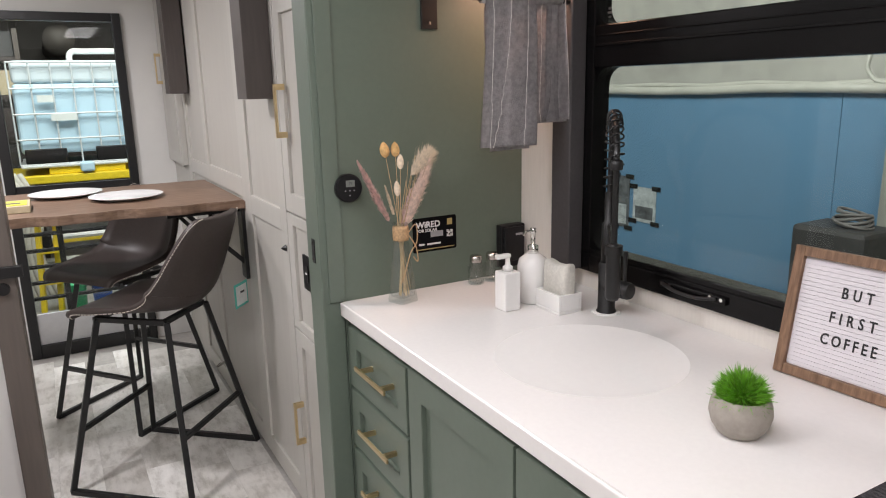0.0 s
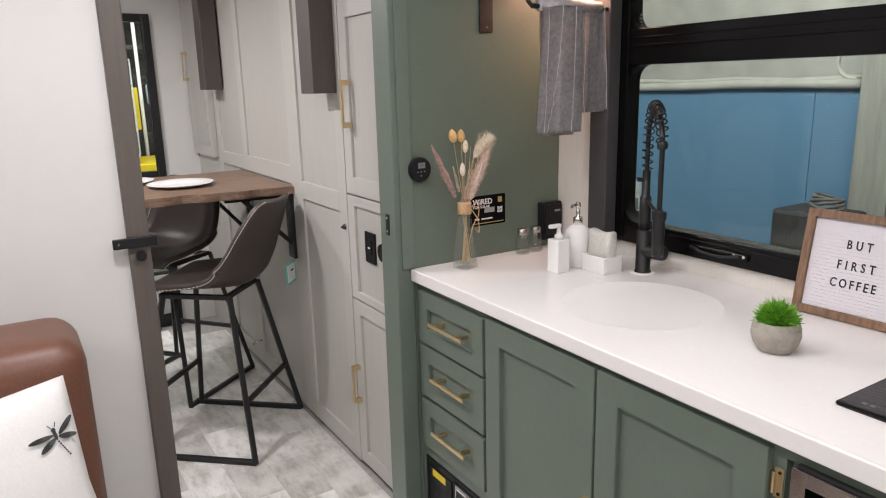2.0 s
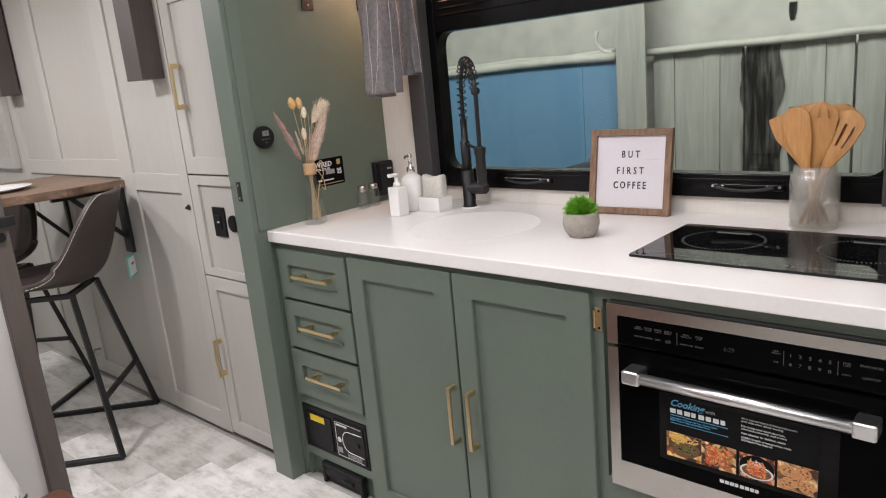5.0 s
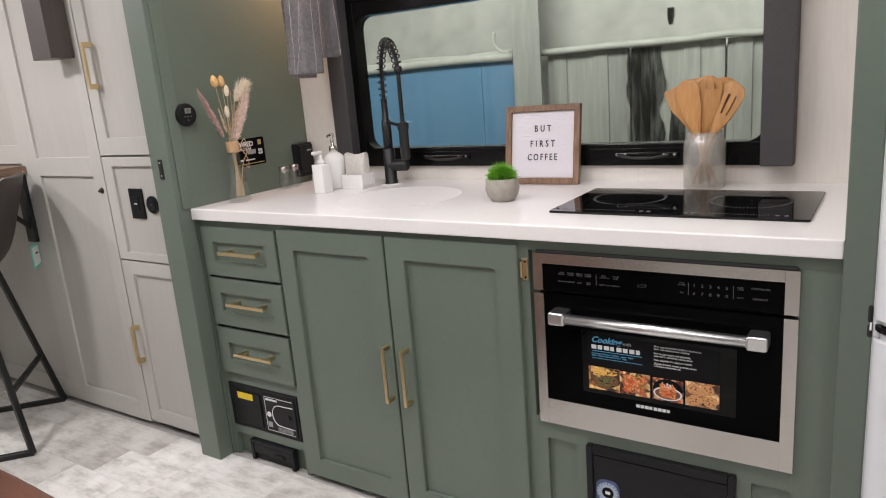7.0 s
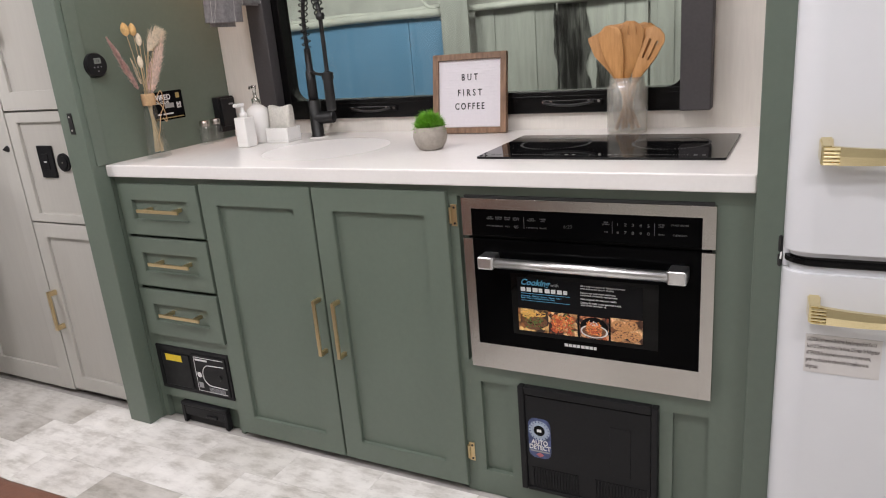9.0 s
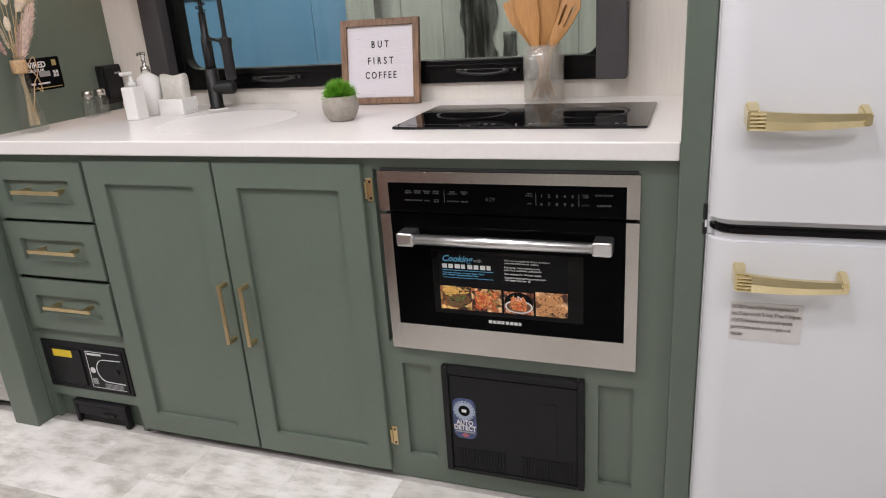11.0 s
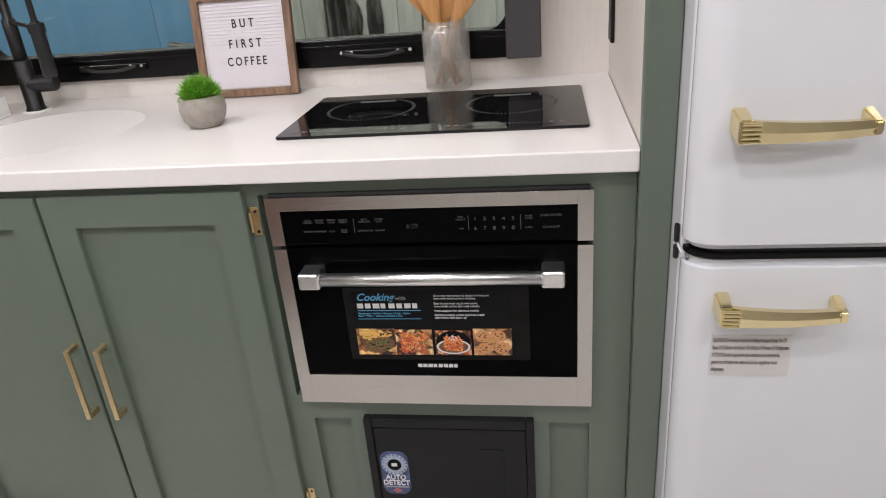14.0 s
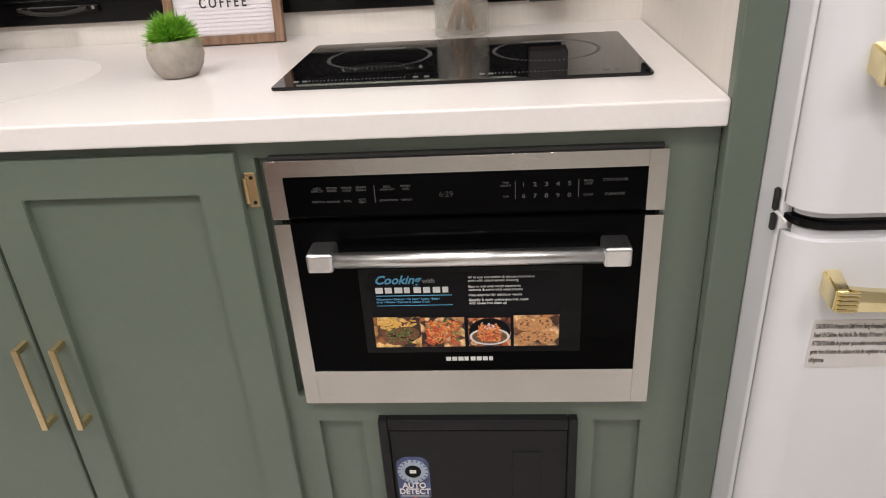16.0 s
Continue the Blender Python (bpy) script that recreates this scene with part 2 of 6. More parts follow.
FROST = thin_glass("frosted_glass", (0.96, 0.95, 0.93), 0.20, 0.2, (0.74, 0.75, 0.70))
PANE = glass("window_glass", (0.93, 0.96, 0.93), 0.0, 1.28)
PRINT_WHITE = mat("white_print", (0.72, 0.72, 0.72), 0.5)
PRINT_GREY = mat("grey_print", (0.30, 0.30, 0.31), 0.5)
KEY_PRINT = mat("faint_key_print", (0.085, 0.085, 0.088), 0.5)
PRINT_DIM = mat("dim_print", (0.13, 0.13, 0.13), 0.5)
PRINT_BLUE = mat("blue_print", (0.10, 0.38, 0.62), 0.5)
PRINT_GOLD = mat("gold_print", (0.42, 0.32, 0.12), 0.5)
PRINT_BROWN = mat("dark_brown_print", (0.12, 0.10, 0.095), 0.6)
STICKER_BLACK = mat("black_sticker", (0.005, 0.005, 0.006), 0.25, spec=0.12)
STICKER_BLUE = mat("navy_sticker", (0.05, 0.07, 0.17), 0.3, grain=0.5, size=60)
STICKER_SILVER = mat("silver_sticker", (0.34, 0.40, 0.50), 0.3, grain=0.2, size=60)
STICKER_RED = mat("red_badge", (0.42, 0.12, 0.14), 0.4)
INK_YELLOW = mat("fries_print", (0.72, 0.42, 0.10), 0.35, grain=0.3, size=300)
INK_BROWN = mat("steak_print", (0.16, 0.065, 0.03), 0.35, grain=0.5, size=300)
INK_GREEN = mat("herb_print", (0.10, 0.20, 0.04), 0.35, grain=0.4, size=300)
INK_RED = mat("pepper_print", (0.55, 0.09, 0.03), 0.35, grain=0.4, size=300)
INK_ORANGE = mat("pasta_print", (0.78, 0.28, 0.08), 0.35, grain=0.4, size=300)
INK_TAN = mat("cookie_print", (0.58, 0.28, 0.11), 0.35, grain=0.3, size=300)
YELLOW_LABEL = mat("yellow_label", (0.80, 0.58, 0.03), 0.5)
DISPLAY = glow("clock_display", (0.30, 0.33, 0.34), 0.03)
PILLOW = mat("white_cotton", (0.80, 0.79, 0.765), 0.9, grain=0.03, size=180, bump=0.25, bump_size=300)
INK = mat("black_ink", (0.07, 0.072, 0.075), 0.85, grain=0.5, size=60)
TEAL = mat("teal_border", (0.10, 0.50, 0.42), 0.5)
TAG = mat("white_tag", (0.72, 0.75, 0.73), 0.5)
NOTE = mat("kraft_block", (0.50, 0.42, 0.28), 0.7, grain=0.1)
NOTE_YELLOW = mat("yellow_card", (0.62, 0.62, 0.06), 0.6)
FLOOR_BASE = mat("vinyl_joint", (0.42, 0.40, 0.375), 0.6, grain=0.1)
TILE = tile_mat("grey_vinyl")
TILE_REST = tile_mat("grey_vinyl_field", True)
BLUE_WALL = mat("blue_painted_wall", (0.11, 0.235, 0.37), 0.45, grain=0.03, size=6, blotch=0.1)
FOIL = mat("white_insulation", (0.47, 0.465, 0.42), 0.5, grain=0.14, size=5, blotch=0.35, bump=0.6, bump_size=3)
PANEL_GREY = mat("grey_green_sheet", (0.37, 0.375, 0.335), 0.55, grain=0.14, scale=(1, 6, 0.6), size=5, blotch=0.4)
PIPE = mat("grey_white_pipe", (0.46, 0.46, 0.41), 0.5, grain=0.1, size=8)
STAIN = mat("black_soot", (0.05, 0.048, 0.044), 0.9, grain=0.6, size=12)
nt_ = STAIN.node_tree
nt_.links.new(ramp(nt_, noise_tex(nt_, coords(nt_, (1, 3.2, 0.45)), 5, 7, 0.62), [(0.32, (0.08, 0.08, 0.08)), (0.56, (0.80, 0.80, 0.80))]), nt_.nodes["Principled BSDF"].inputs["Alpha"])
WORKFLOOR = mat("workshop_concrete", (0.30, 0.29, 0.27), 0.6, grain=0.12, size=6, blotch=0.2)
DARK_HALL = mat("dark_steel_roof", (0.06, 0.052, 0.045), 0.7, grain=0.3, size=4, blotch=0.3)
TANK = mat("milky_plastic", (0.62, 0.70, 0.74), 0.4, grain=0.03, size=8)
TANK_BLUE = mat("blue_filled_plastic", (0.53, 0.72, 0.84), 0.35, grain=0.04, size=5)
CAGE = mat("galvanised_tube", (0.66, 0.68, 0.69), 0.4, metal=0.1, grain=0.1, size=30)
YELLOW = mat("yellow_paint", (0.78, 0.58, 0.02), 0.5, grain=0.1, size=20)
BUCKET_GREEN = mat("green_plastic", (0.03, 0.42, 0.17), 0.35)
BUCKET_BLUE = mat("blue_plastic", (0.03, 0.10, 0.45), 0.35)
HOSE = mat("pale_hose", (0.55, 0.52, 0.46), 0.5)
GREY_BOX = mat("dark_grey_case", (0.05, 0.05, 0.05), 0.6, grain=0.2, size=20)
CORRUGATED = mat("light_grey_panel", (0.50, 0.50, 0.50), 0.5, grain=0.04, size=30)
FROST_FILM = mat("pale_photo_sheet", (0.40, 0.44, 0.45), 0.35, grain=0.35, size=14)
PHOTO_DARK = mat("dark_photo_sheet", (0.10, 0.11, 0.12), 0.35, grain=0.6, size=14)
CABLE = mat("grey_cable", (0.16, 0.155, 0.15), 0.5)
FOOD = [food_mat("steak_picture", (0.030, 0.012, 0.006), (0.34, 0.13, 0.045), (0.70, 0.40, 0.13), 75),
        food_mat("salad_picture", (0.035, 0.010, 0.006), (0.48, 0.12, 0.04), (0.66, 0.42, 0.20), 90),
        food_mat("pasta_picture", (0.05, 0.008, 0.005), (0.62, 0.14, 0.045), (0.78, 0.36, 0.18), 110),
        food_mat("cookie_picture", (0.09, 0.028, 0.010), (0.52, 0.22, 0.085), (0.70, 0.40, 0.20), 60)]

# ---- helpers for building ----
ORG = {}


def thing(name, at=(0, 0, 0), label="", category="", group="", kind="", turn=0.0, local=False):
    """An Empty at the thing's base. local: its parts are given in the thing's own frame, else in the world's."""
    ob = new(name)
    ob.empty_display_size = 0.05
    ob.matrix_basis = pose(*at, 0, 0, turn)
    ORG[ob.name] = Vector((0, 0, 0)) if local else Vector(at)
    return tagged(ob, label, category, group, kind)


def part(name, bm, material, parent=None, label="", smooth=False):
    """Links a bmesh as one mesh object under a thing or a part."""
    off = ORG[parent.name] if parent else Vector((0, 0, 0))
    bm.transform(Matrix.Translation(-off))
    bm.normal_update()
    me = bpy.data.meshes.new(name)
    bm.to_mesh(me)
    bm.free()
    if material:
        me.materials.append(material)
    if smooth:
        me.polygons.foreach_set("use_smooth", [True] * len(me.polygons))
    ob = new(name, me)
    ob.parent = parent
    ORG[ob.name] = off
    if label:
        ob["label"] = label
    return ob


def structure(name, bm, material, label, category):
    ob = part(name, bm, material)
    return tagged(ob, label, category, kind="structure")


def box(x0, x1, y0, y1, z0, z1, bevel=0.0, seg=2, bm=None):
    if bm is None:
        bm = bmesh.new()
    got = bmesh.ops.create_cube(bm, size=1.0)
    vs = got["verts"]
    bmesh.ops.transform(bm, matrix=Matrix.Translation(((x0 + x1) / 2, (y0 + y1) / 2, (z0 + z1) / 2)) @ Matrix.Diagonal((abs(x1 - x0), abs(y1 - y0), abs(z1 - z0), 1)), verts=vs)
    if bevel:
        es = list({e for v in vs for e in v.link_edges})
        bmesh.ops.bevel(bm, geom=es, offset=bevel, segments=seg, affect="EDGES", profile=0.5)
    return bm


def boxes(rows, bevel=0.0):
    bm = bmesh.new()
    for r in rows:
        box(*r, bevel=bevel, bm=bm)
    return bm


def lathe(profile, at=(0, 0, 0), n=32, bm=None, cap=True):
    """Turns (radius, height) pairs round the upright axis."""
    if bm is None:
        bm = bmesh.new()
    rings = []
    for r, z in profile:
        if r < 1e-5:
            rings.append([bm.verts.new((at[0], at[1], at[2] + z))])
        else:
            rings.append([bm.verts.new((at[0] + r * math.cos(2 * math.pi * k / n), at[1] + r * math.sin(2 * math.pi * k / n), at[2] + z)) for k in range(n)])
    for a, b in zip(rings, rings[1:]):
        for k in range(n):
            q = [a[k % len(a)], a[(k + 1) % len(a)], b[(k + 1) % len(b)], b[k % len(b)]]
            q = list(dict.fromkeys(q))
            if len(q) > 2:
                bm.faces.new(q)
    if cap:
        for ring, flip in ((rings[0], True), (rings[-1], False)):
            if len(ring) > 2:
                bm.faces.new(ring[::-1] if flip else ring)
    return bm


def tube(points, radius, n=10, bm=None, closed=False):
    """A round bar along points; radius may be one number or one for each point."""
    if bm is None:
        bm = bmesh.new()
    pts = [Vector(p) for p in points]
    rs = radius if isinstance(radius, (list, tuple)) else [radius] * len(pts)
    rings, side = [], None
    for i, p in enumerate(pts):
        d = (pts[min(i + 1, len(pts) - 1)] - pts[max(i - 1, 0)]).normalized()
        if side is None:
            side = d.orthogonal().normalized()
        side = (side - d * side.dot(d)).normalized()
        up = d.cross(side)
        rings.append([bm.verts.new(p + rs[i] * (math.cos(2 * math.pi * k / n) * side + math.sin(2 * math.pi * k / n) * up)) for k in range(n)])
    for a, b in zip(rings, rings[1:]):
        for k in range(n):
            bm.faces.new((a[k], a[(k + 1) % n], b[(k + 1) % n], b[k]))
    bm.faces.new(rings[0][::-1])
    bm.faces.new(rings[-1])
    return bm


def square_bar(a, b, w, bm=None):
    """A straight square tube from a to b."""
    if bm is None:
        bm = bmesh.new()
    a, b = Vector(a), Vector(b)
    m = (b - a).to_track_quat("Z", "Y").to_matrix().to_4x4()
    vs = bmesh.ops.create_cube(bm, size=1.0)["verts"]
    bmesh.ops.transform(bm, matrix=Matrix.Translation((a + b) / 2) @ m @ Matrix.Diagonal((w, w, (b - a).length + w * 0.5, 1)), verts=vs)
    bmesh.ops.bevel(bm, geom=list({e for v in vs for e in v.link_edges}), offset=w * 0.12, segments=1, affect="EDGES")
    return bm


def smooth_path(points, n=6):
    """Catmull-Rom points through the given ones."""
    pts = [Vector(p) for p in points]
    out = []
    for i in range(len(pts) - 1):
        p0, p1, p2, p3 = pts[max(i - 1, 0)], pts[i], pts[i + 1], pts[min(i + 2, len(pts) - 1)]
        for k in range(n):
            t = k / n
            out.append(0.5 * (2 * p1 + (p2 - p0) * t + (2 * p0 - 5 * p1 + 4 * p2 - p3) * t * t + (3 * p1 - p0 - 3 * p2 + p3) * t ** 3))
    out.append(pts[-1])
    return out


def slab(outline, z0, z1, bevel=0.0, seg=3):
    """An upright prism over an outline of (x, y) points."""
    bm = bmesh.new()
    f = bm.faces.new([bm.verts.new((x, y, z0)) for x, y in outline])
    got = bmesh.ops.extrude_face_region(bm, geom=[f])
    top = [v for v in got["geom"] if isinstance(v, bmesh.types.BMVert)]
    bmesh.ops.translate(bm, vec=(0, 0, z1 - z0), verts=top)
    bmesh.ops.recalc_face_normals(bm, faces=bm.faces)
    if bevel:
        es = [e for e in bm.edges if abs(e.verts[0].co.z - e.verts[1].co.z) < 1e-6]
        bmesh.ops.bevel(bm, geom=es, offset=bevel, segments=seg, affect="EDGES")
    return bm


def rounded(x0, x1, y0, y1, r, n=6):
    out = []
    for cx, cy, a in ((x1 - r, y1 - r, 0), (x0 + r, y1 - r, 90), (x0 + r, y0 + r, 180), (x1 - r, y0 + r, 270)):
        out += [(cx + r * math.cos(radians(a + 90 * k / n)), cy + r * math.sin(radians(a + 90 * k / n))) for k in range(n + 1)]
    return out


# frames for flat things: the picture's right, its up, and its outward side
FACING_X = Matrix(((0, 0, -1), (-1, 0, 0), (0, 1, 0))).to_4x4()   # seen when looking along +x
FACING_Y = Matrix(((1, 0, 0), (0, 0, -1), (0, 1, 0))).to_4x4()    # seen when looking along +y
FACING_UP = Matrix(((0, 1, 0), (-1, 0, 0), (0, 0, 1))).to_4x4()   # lies flat, its right towards -y


def words(name, body, size, at, facing, material, parent, align="LEFT", depth=0.0004, squeeze=1.0, bold=0.0, shear=0.0, label="", space=1.0):
    cu = bpy.data.curves.new(name, "FONT")
    cu.body, cu.size, cu.align_x, cu.align_y, cu.extrude, cu.offset, cu.shear = body, size, align, "CENTER", depth, bold, shear
    cu.space_character = space
    cu.resolution_u = 3
    ob = bpy.data.objects.new(name, cu)
    me = bpy.data.meshes.new_from_object(ob)
    bpy.data.objects.remove(ob)
    bm = bmesh.new()
    bm.from_mesh(me)
    bpy.data.meshes.remove(me)
    bm.transform(Matrix.Translation(at) @ facing @ Matrix.Diagonal((squeeze, 1, 1, 1)))
    return part(name, bm, material, parent, label)


def flat(u0, u1, v0, v1, at, facing, d=0.0006, bm=None, r=0.0):
    """A thin plate in a flat thing's frame, d thick, its back on the surface."""
    if bm is None:
        bm = bmesh.new()
    if r:
        b2 = slab(rounded(u0, u1, v0, v1, r, 5), 0, d)
        b2.transform(Matrix.Translation(at) @ facing)
        tmp = bpy.data.meshes.new("tmp")
        b2.to_mesh(tmp)
        b2.free()
        bm.from_mesh(tmp)
        bpy.data.meshes.remove(tmp)
        return bm
    vs = bmesh.ops.create_cube(bm, size=1.0)["verts"]
    bmesh.ops.transform(bm, matrix=Matrix.Translation(at) @ facing @ Matrix.Translation(((u0 + u1) / 2, (v0 + v1) / 2, d / 2)) @ Matrix.Diagonal((u1 - u0, v1 - v0, d, 1)), verts=vs)
    return bm


def ring_frame(x, y0, y1, z0, z1, l, r, b, t, thick=0.016, bevel=0.0015):
    """One framed front facing -x with an opening: l is its +y side, r its -y side, b and t its foot and head."""
    bm = bmesh.new()
    outer, inner = ((y0, z0), (y1, z0), (y1, z1), (y0, z1)), ((y0 + r, z0 + b), (y1 - l, z0 + b), (y1 - l, z1 - t), (y0 + r, z1 - t))
    fo, fi, bo, bi = ([bm.verts.new((xx, y, z)) for y, z in loop] for xx, loop in ((x, outer), (x, inner), (x + thick, outer), (x + thick, inner)))
    for k in range(4):
        j = (k + 1) % 4
        for q in ((fo[k], fo[j], fi[j], fi[k]), (bo[k], bi[k], bi[j], bo[j]), (fo[k], bo[k], bo[j], fo[j]), (fi[k], fi[j], bi[j], bi[k])):
            bm.faces.new(q)
    bmesh.ops.recalc_face_normals(bm, faces=bm.faces)
    bmesh.ops.bevel(bm, geom=[e for e in bm.edges if e.calc_face_angle(0) > 0.5], offset=bevel, segments=2, affect="EDGES")
    return bm


def shaker(x, y0, y1, z0, z1, rail, deep, thick=0.02, bevel=0.0015):
    """A framed front facing -x with a recessed field, front face at x."""
    return ring_frame(x, y0, y1, z0, z1, rail, rail, rail, rail, thick, bevel)


def stuff(ob):
    ob["kind"] = "stuff"
    return ob

# ---- the shell ----
XF, XC, XW, TOP = 0.70, 0.716, 1.335, 0.912
structure("floor", box(-2.05, 1.5, -2.6, 4.55, -0.06, -0.003), FLOOR_BASE, "pale grey distressed vinyl floor in staggered rectangular pieces", "floor")
structure("ceiling", box(-2.05, 1.5, -2.6, 4.55, 2.09, 2.15), WHITE_WALL, "plain white vehicle ceiling", "ceiling")
WY0, WY1, WZ0, WZ1 = 0.0, 1.60, 0.985, 1.95
structure("wall_east", boxes([(XW, XW + 0.09, -2.6, WY0, 0, 2.09), (XW, XW + 0.09, WY1, 1.75, 0, 2.09), (XW, XW + 0.09, WY0, WY1, 0, WZ0), (XW, XW + 0.09, WY0, WY1, WZ1, 2.09)]),
          CREAM, "cream wallboard behind the kitchen worktop", "wall")
# two unseen closing walls, in dull tones that keep black-glass reflections dark
structure("wall_west", box(-2.05, -1.99, -2.6, 4.55, 0, 2.09), GREIGE_IN, "unseen greige closing wall, toned down for reflections", "wall")
structure("wall_south", box(-1.99, XW, -2.6, -2.54, 0, 2.09), TRIM, "unseen brown closing wall, kept dark for reflections", "wall")
structure("wall_dining", box(0.735, 0.80, 1.75, 4.55, 0, 2.09), GREIGE_IN, "greige laminate board wall of the dining room", "wall")
structure("partition", box(-1.99, -0.078, 1.82, 1.87, 0, 2.09), WHITE_WALL, "smooth off-white partition wall behind the sofa", "partition")
structure("partition_trim", box(-0.088, -0.036, 1.797, 1.885, 0, 2.09, 0.004), TRIM, "brown laminate trim on the partition's edge", "trim")
GDX0, GDX1, GDZ = -0.165, 0.505, 1.90
structure("wall_north", boxes([(-1.99, GDX0, 4.47, 4.54, 0, 2.09), (GDX1, 0.735, 4.47, 4.54, 0, 2.09), (GDX0, GDX1, 4.47, 4.54, GDZ, 2.09)]), WHITE_WALL, "white end wall round a glazed door", "wall")
structure("end_panel", box(0.705, XW, 1.737, 1.765, 0, 2.09), GREEN_DARK, "sage green board at the far end of the worktop", "panel")
structure("corner_filler", box(1.284, XW - 0.0005, 1.575, 1.7365, TOP, 2.09, 0.002), CREAM, "cream filler strip in the corner beside the window", "trim")
# the post at the end of the kitchen, with its corner strip
post = thing("corner_post", (0.68, 1.79, 0), "sage green painted wooden post beside the doorway", "post")
part("post_board", box(0.645, 0.704, 1.737, 1.838, 0, 2.09, 0.003), GREEN, post)
part("corner_strip", box(0.662, 0.706, 1.731, 1.7365, 0.914, 2.09, 0.0015), GREEN, post)
part("strike_plate", boxes([(0.6425, 0.6445, 1.775, 1.796, 1.018, 1.083)], 0.0006), BLACK, post, "black metal strike plate with two screws")
for z in (1.072, 1.03):
    part("screw", tube([(0.6410, 1.785, z), (0.6426, 1.785, z)], 0.0035, 10), CHROME, post)
structure("fridge_partition", box(0.715, XW, -0.2195, -0.168, 0, 2.09), CREAM, "cream board between the worktop and the refrigerator", "partition")
structure("fridge_post", box(0.688, 0.7145, -0.2195, -0.166, 0, 2.09, 0.003), GREEN, "sage green painted upright beside the refrigerator", "trim")
structure("fridge_surround", boxes([(0.72, XW, -0.90, -0.86, 0, 2.09), (0.70, XW, -0.86, -0.2205, 1.62, 2.09), (0.70, XW, -2.54, -0.90, 0, 2.09)]), GREEN, "sage green cabinetry round the refrigerator", "cabinetry")
structure("wall_outlet_far", box(1.20, 1.262, -0.1675, -0.159, 1.0, 1.115, 0.003), PLASTIC, "black outlet on the cream board", "outlet")

# ---- the kitchen run ----
base = thing("kitchen_cabinet", (0.90, 0.78, 0), "sage green painted base cabinet with shaker doors and drawers", "cabinet")
part("face_frame", boxes([(XC, XC + 0.02, 1.7151, 1.736, 0.0, 0.875), (XC, XC + 0.02, 1.362, 1.3799, 0.0, 0.875), (XC, XC + 0.02, 1.38, 1.715, 0.846, 0.875),
                          (XC, XC + 0.02, 0.5051, 0.535, 0.0, 0.8499), (XC, XC + 0.02, 0.5051, 1.3619, 0.85, 0.875), (XC, XC + 0.02, -0.165, 0.505, 0.8445, 0.875),
                          (XC, XC + 0.02, -0.165, -0.0905, 0.0, 0.8444), (XC, XC + 0.02, -0.0904, 0.505, 0.345, 0.402), (XC, XC + 0.02, 0.476, 0.505, 0.0731, 0.3449),
                          (XC, XC + 0.02, 0.366, 0.398, 0.0731, 0.3449), (XC, XC + 0.02, -0.012, 0.020, 0.0731, 0.3449),
                          (XC, XC + 0.02, -0.0904, 0.505, 0.0, 0.073), (XC, XC + 0.02, 1.38, 1.715, 0.286, 0.334), (XC, XC + 0.02, 1.38, 1.715, 0.086, 0.118)]), GREEN, base)
part("carcass", boxes([(XC + 0.045, XW - 0.01, -0.165, 1.736, 0.0, 0.60), (XC + 0.0205, XC + 0.03, -0.165, 0.0, 0, 0.8),
                       (XC + 0.0205, XC + 0.03, 0.36, 1.736, 0.0, 0.86), (XC + 0.0205, XC + 0.03, -0.10, 0.50, 0.0, 0.36)]), GREEN, base)
part("toe_board", box(XC + 0.01, XC + 0.019, 0.53, 1.37, 0.0, 0.03), GREEN, base)


def bar_pull(y0, y1, z0, z1, x, parent, upright):
    """A square brass bar on two short feet."""
    w = 0.0055
    if upright:
        yc = (y0 + y1) / 2
        rows = [(x, x + 0.006, yc - w, yc + w, z0, z1), (x + 0.006, XF + 0.001, yc - w, yc + w, z0, z0 + 0.011), (x + 0.006, XF + 0.001, yc - w, yc + w, z1 - 0.011, z1)]
    else:
        zc = (z0 + z1) / 2
        rows = [(x, x + 0.006, y0, y1, zc - w, zc + w), (x + 0.006, XF + 0.012, y0 + 0.022, y0 + 0.033, zc - w, zc + w), (x + 0.006, XF + 0.012, y1 - 0.033, y1 - 0.022, zc - w, zc + w)]
    return part("pull_handle", boxes(rows, 0.0008), BRASS, parent, "satin brass bar handle")


for z0, z1 in ((0.684, 0.851), (0.507, 0.674), (0.330, 0.494)):
    d = part("drawer", shaker(XF, 1.367, 1.712, z0, z1, 0.052, 0.01, 0.016), GREEN, base)
    zc = (z0 + z1) / 2
    part("drawer_field", box(XF + 0.0115, XF + 0.0155, 1.419, 1.660, z0 + 0.052, z1 - 0.052), GREEN, d)
    bar_pull(1.432, 1.612, zc - 0.004, zc + 0.010, 0.672, d, False)
for y0, y1, hy in ((0.943, 1.356, 0.959), (0.529, 0.937, 0.893)):
    d = part("cabinet_door", shaker(XF, y0, y1, 0.020, 0.857, 0.064, 0.01, 0.016), GREEN, base)
    part("door_field", box(XF + 0.0115, XF + 0.0155, y0 + 0.063, y1 - 0.063, 0.083, 0.794), GREEN, d)
    bar_pull(hy - 0.006, hy + 0.006, 0.366, 0.537, 0.668, d, True)
for zc in (0.795, 0.125):
    h = part("hinge", boxes([(XC - 0.004, XC - 0.001, 0.507, 0.523, zc - 0.028, zc + 0.028)], 0.0012), BRASS, base, "brass cabinet hinge")
    part("knuckle", tube([(XC - 0.006, 0.523, zc - 0.02), (XC - 0.006, 0.523, zc + 0.02)], 0.004), BRASS, h)
    for dz in (-0.02, 0.02):
        part("screw", tube([(XC - 0.0055, 0.513, zc + dz), (XC - 0.0035, 0.513, zc + dz)], 0.003, 8), BLACK, h)
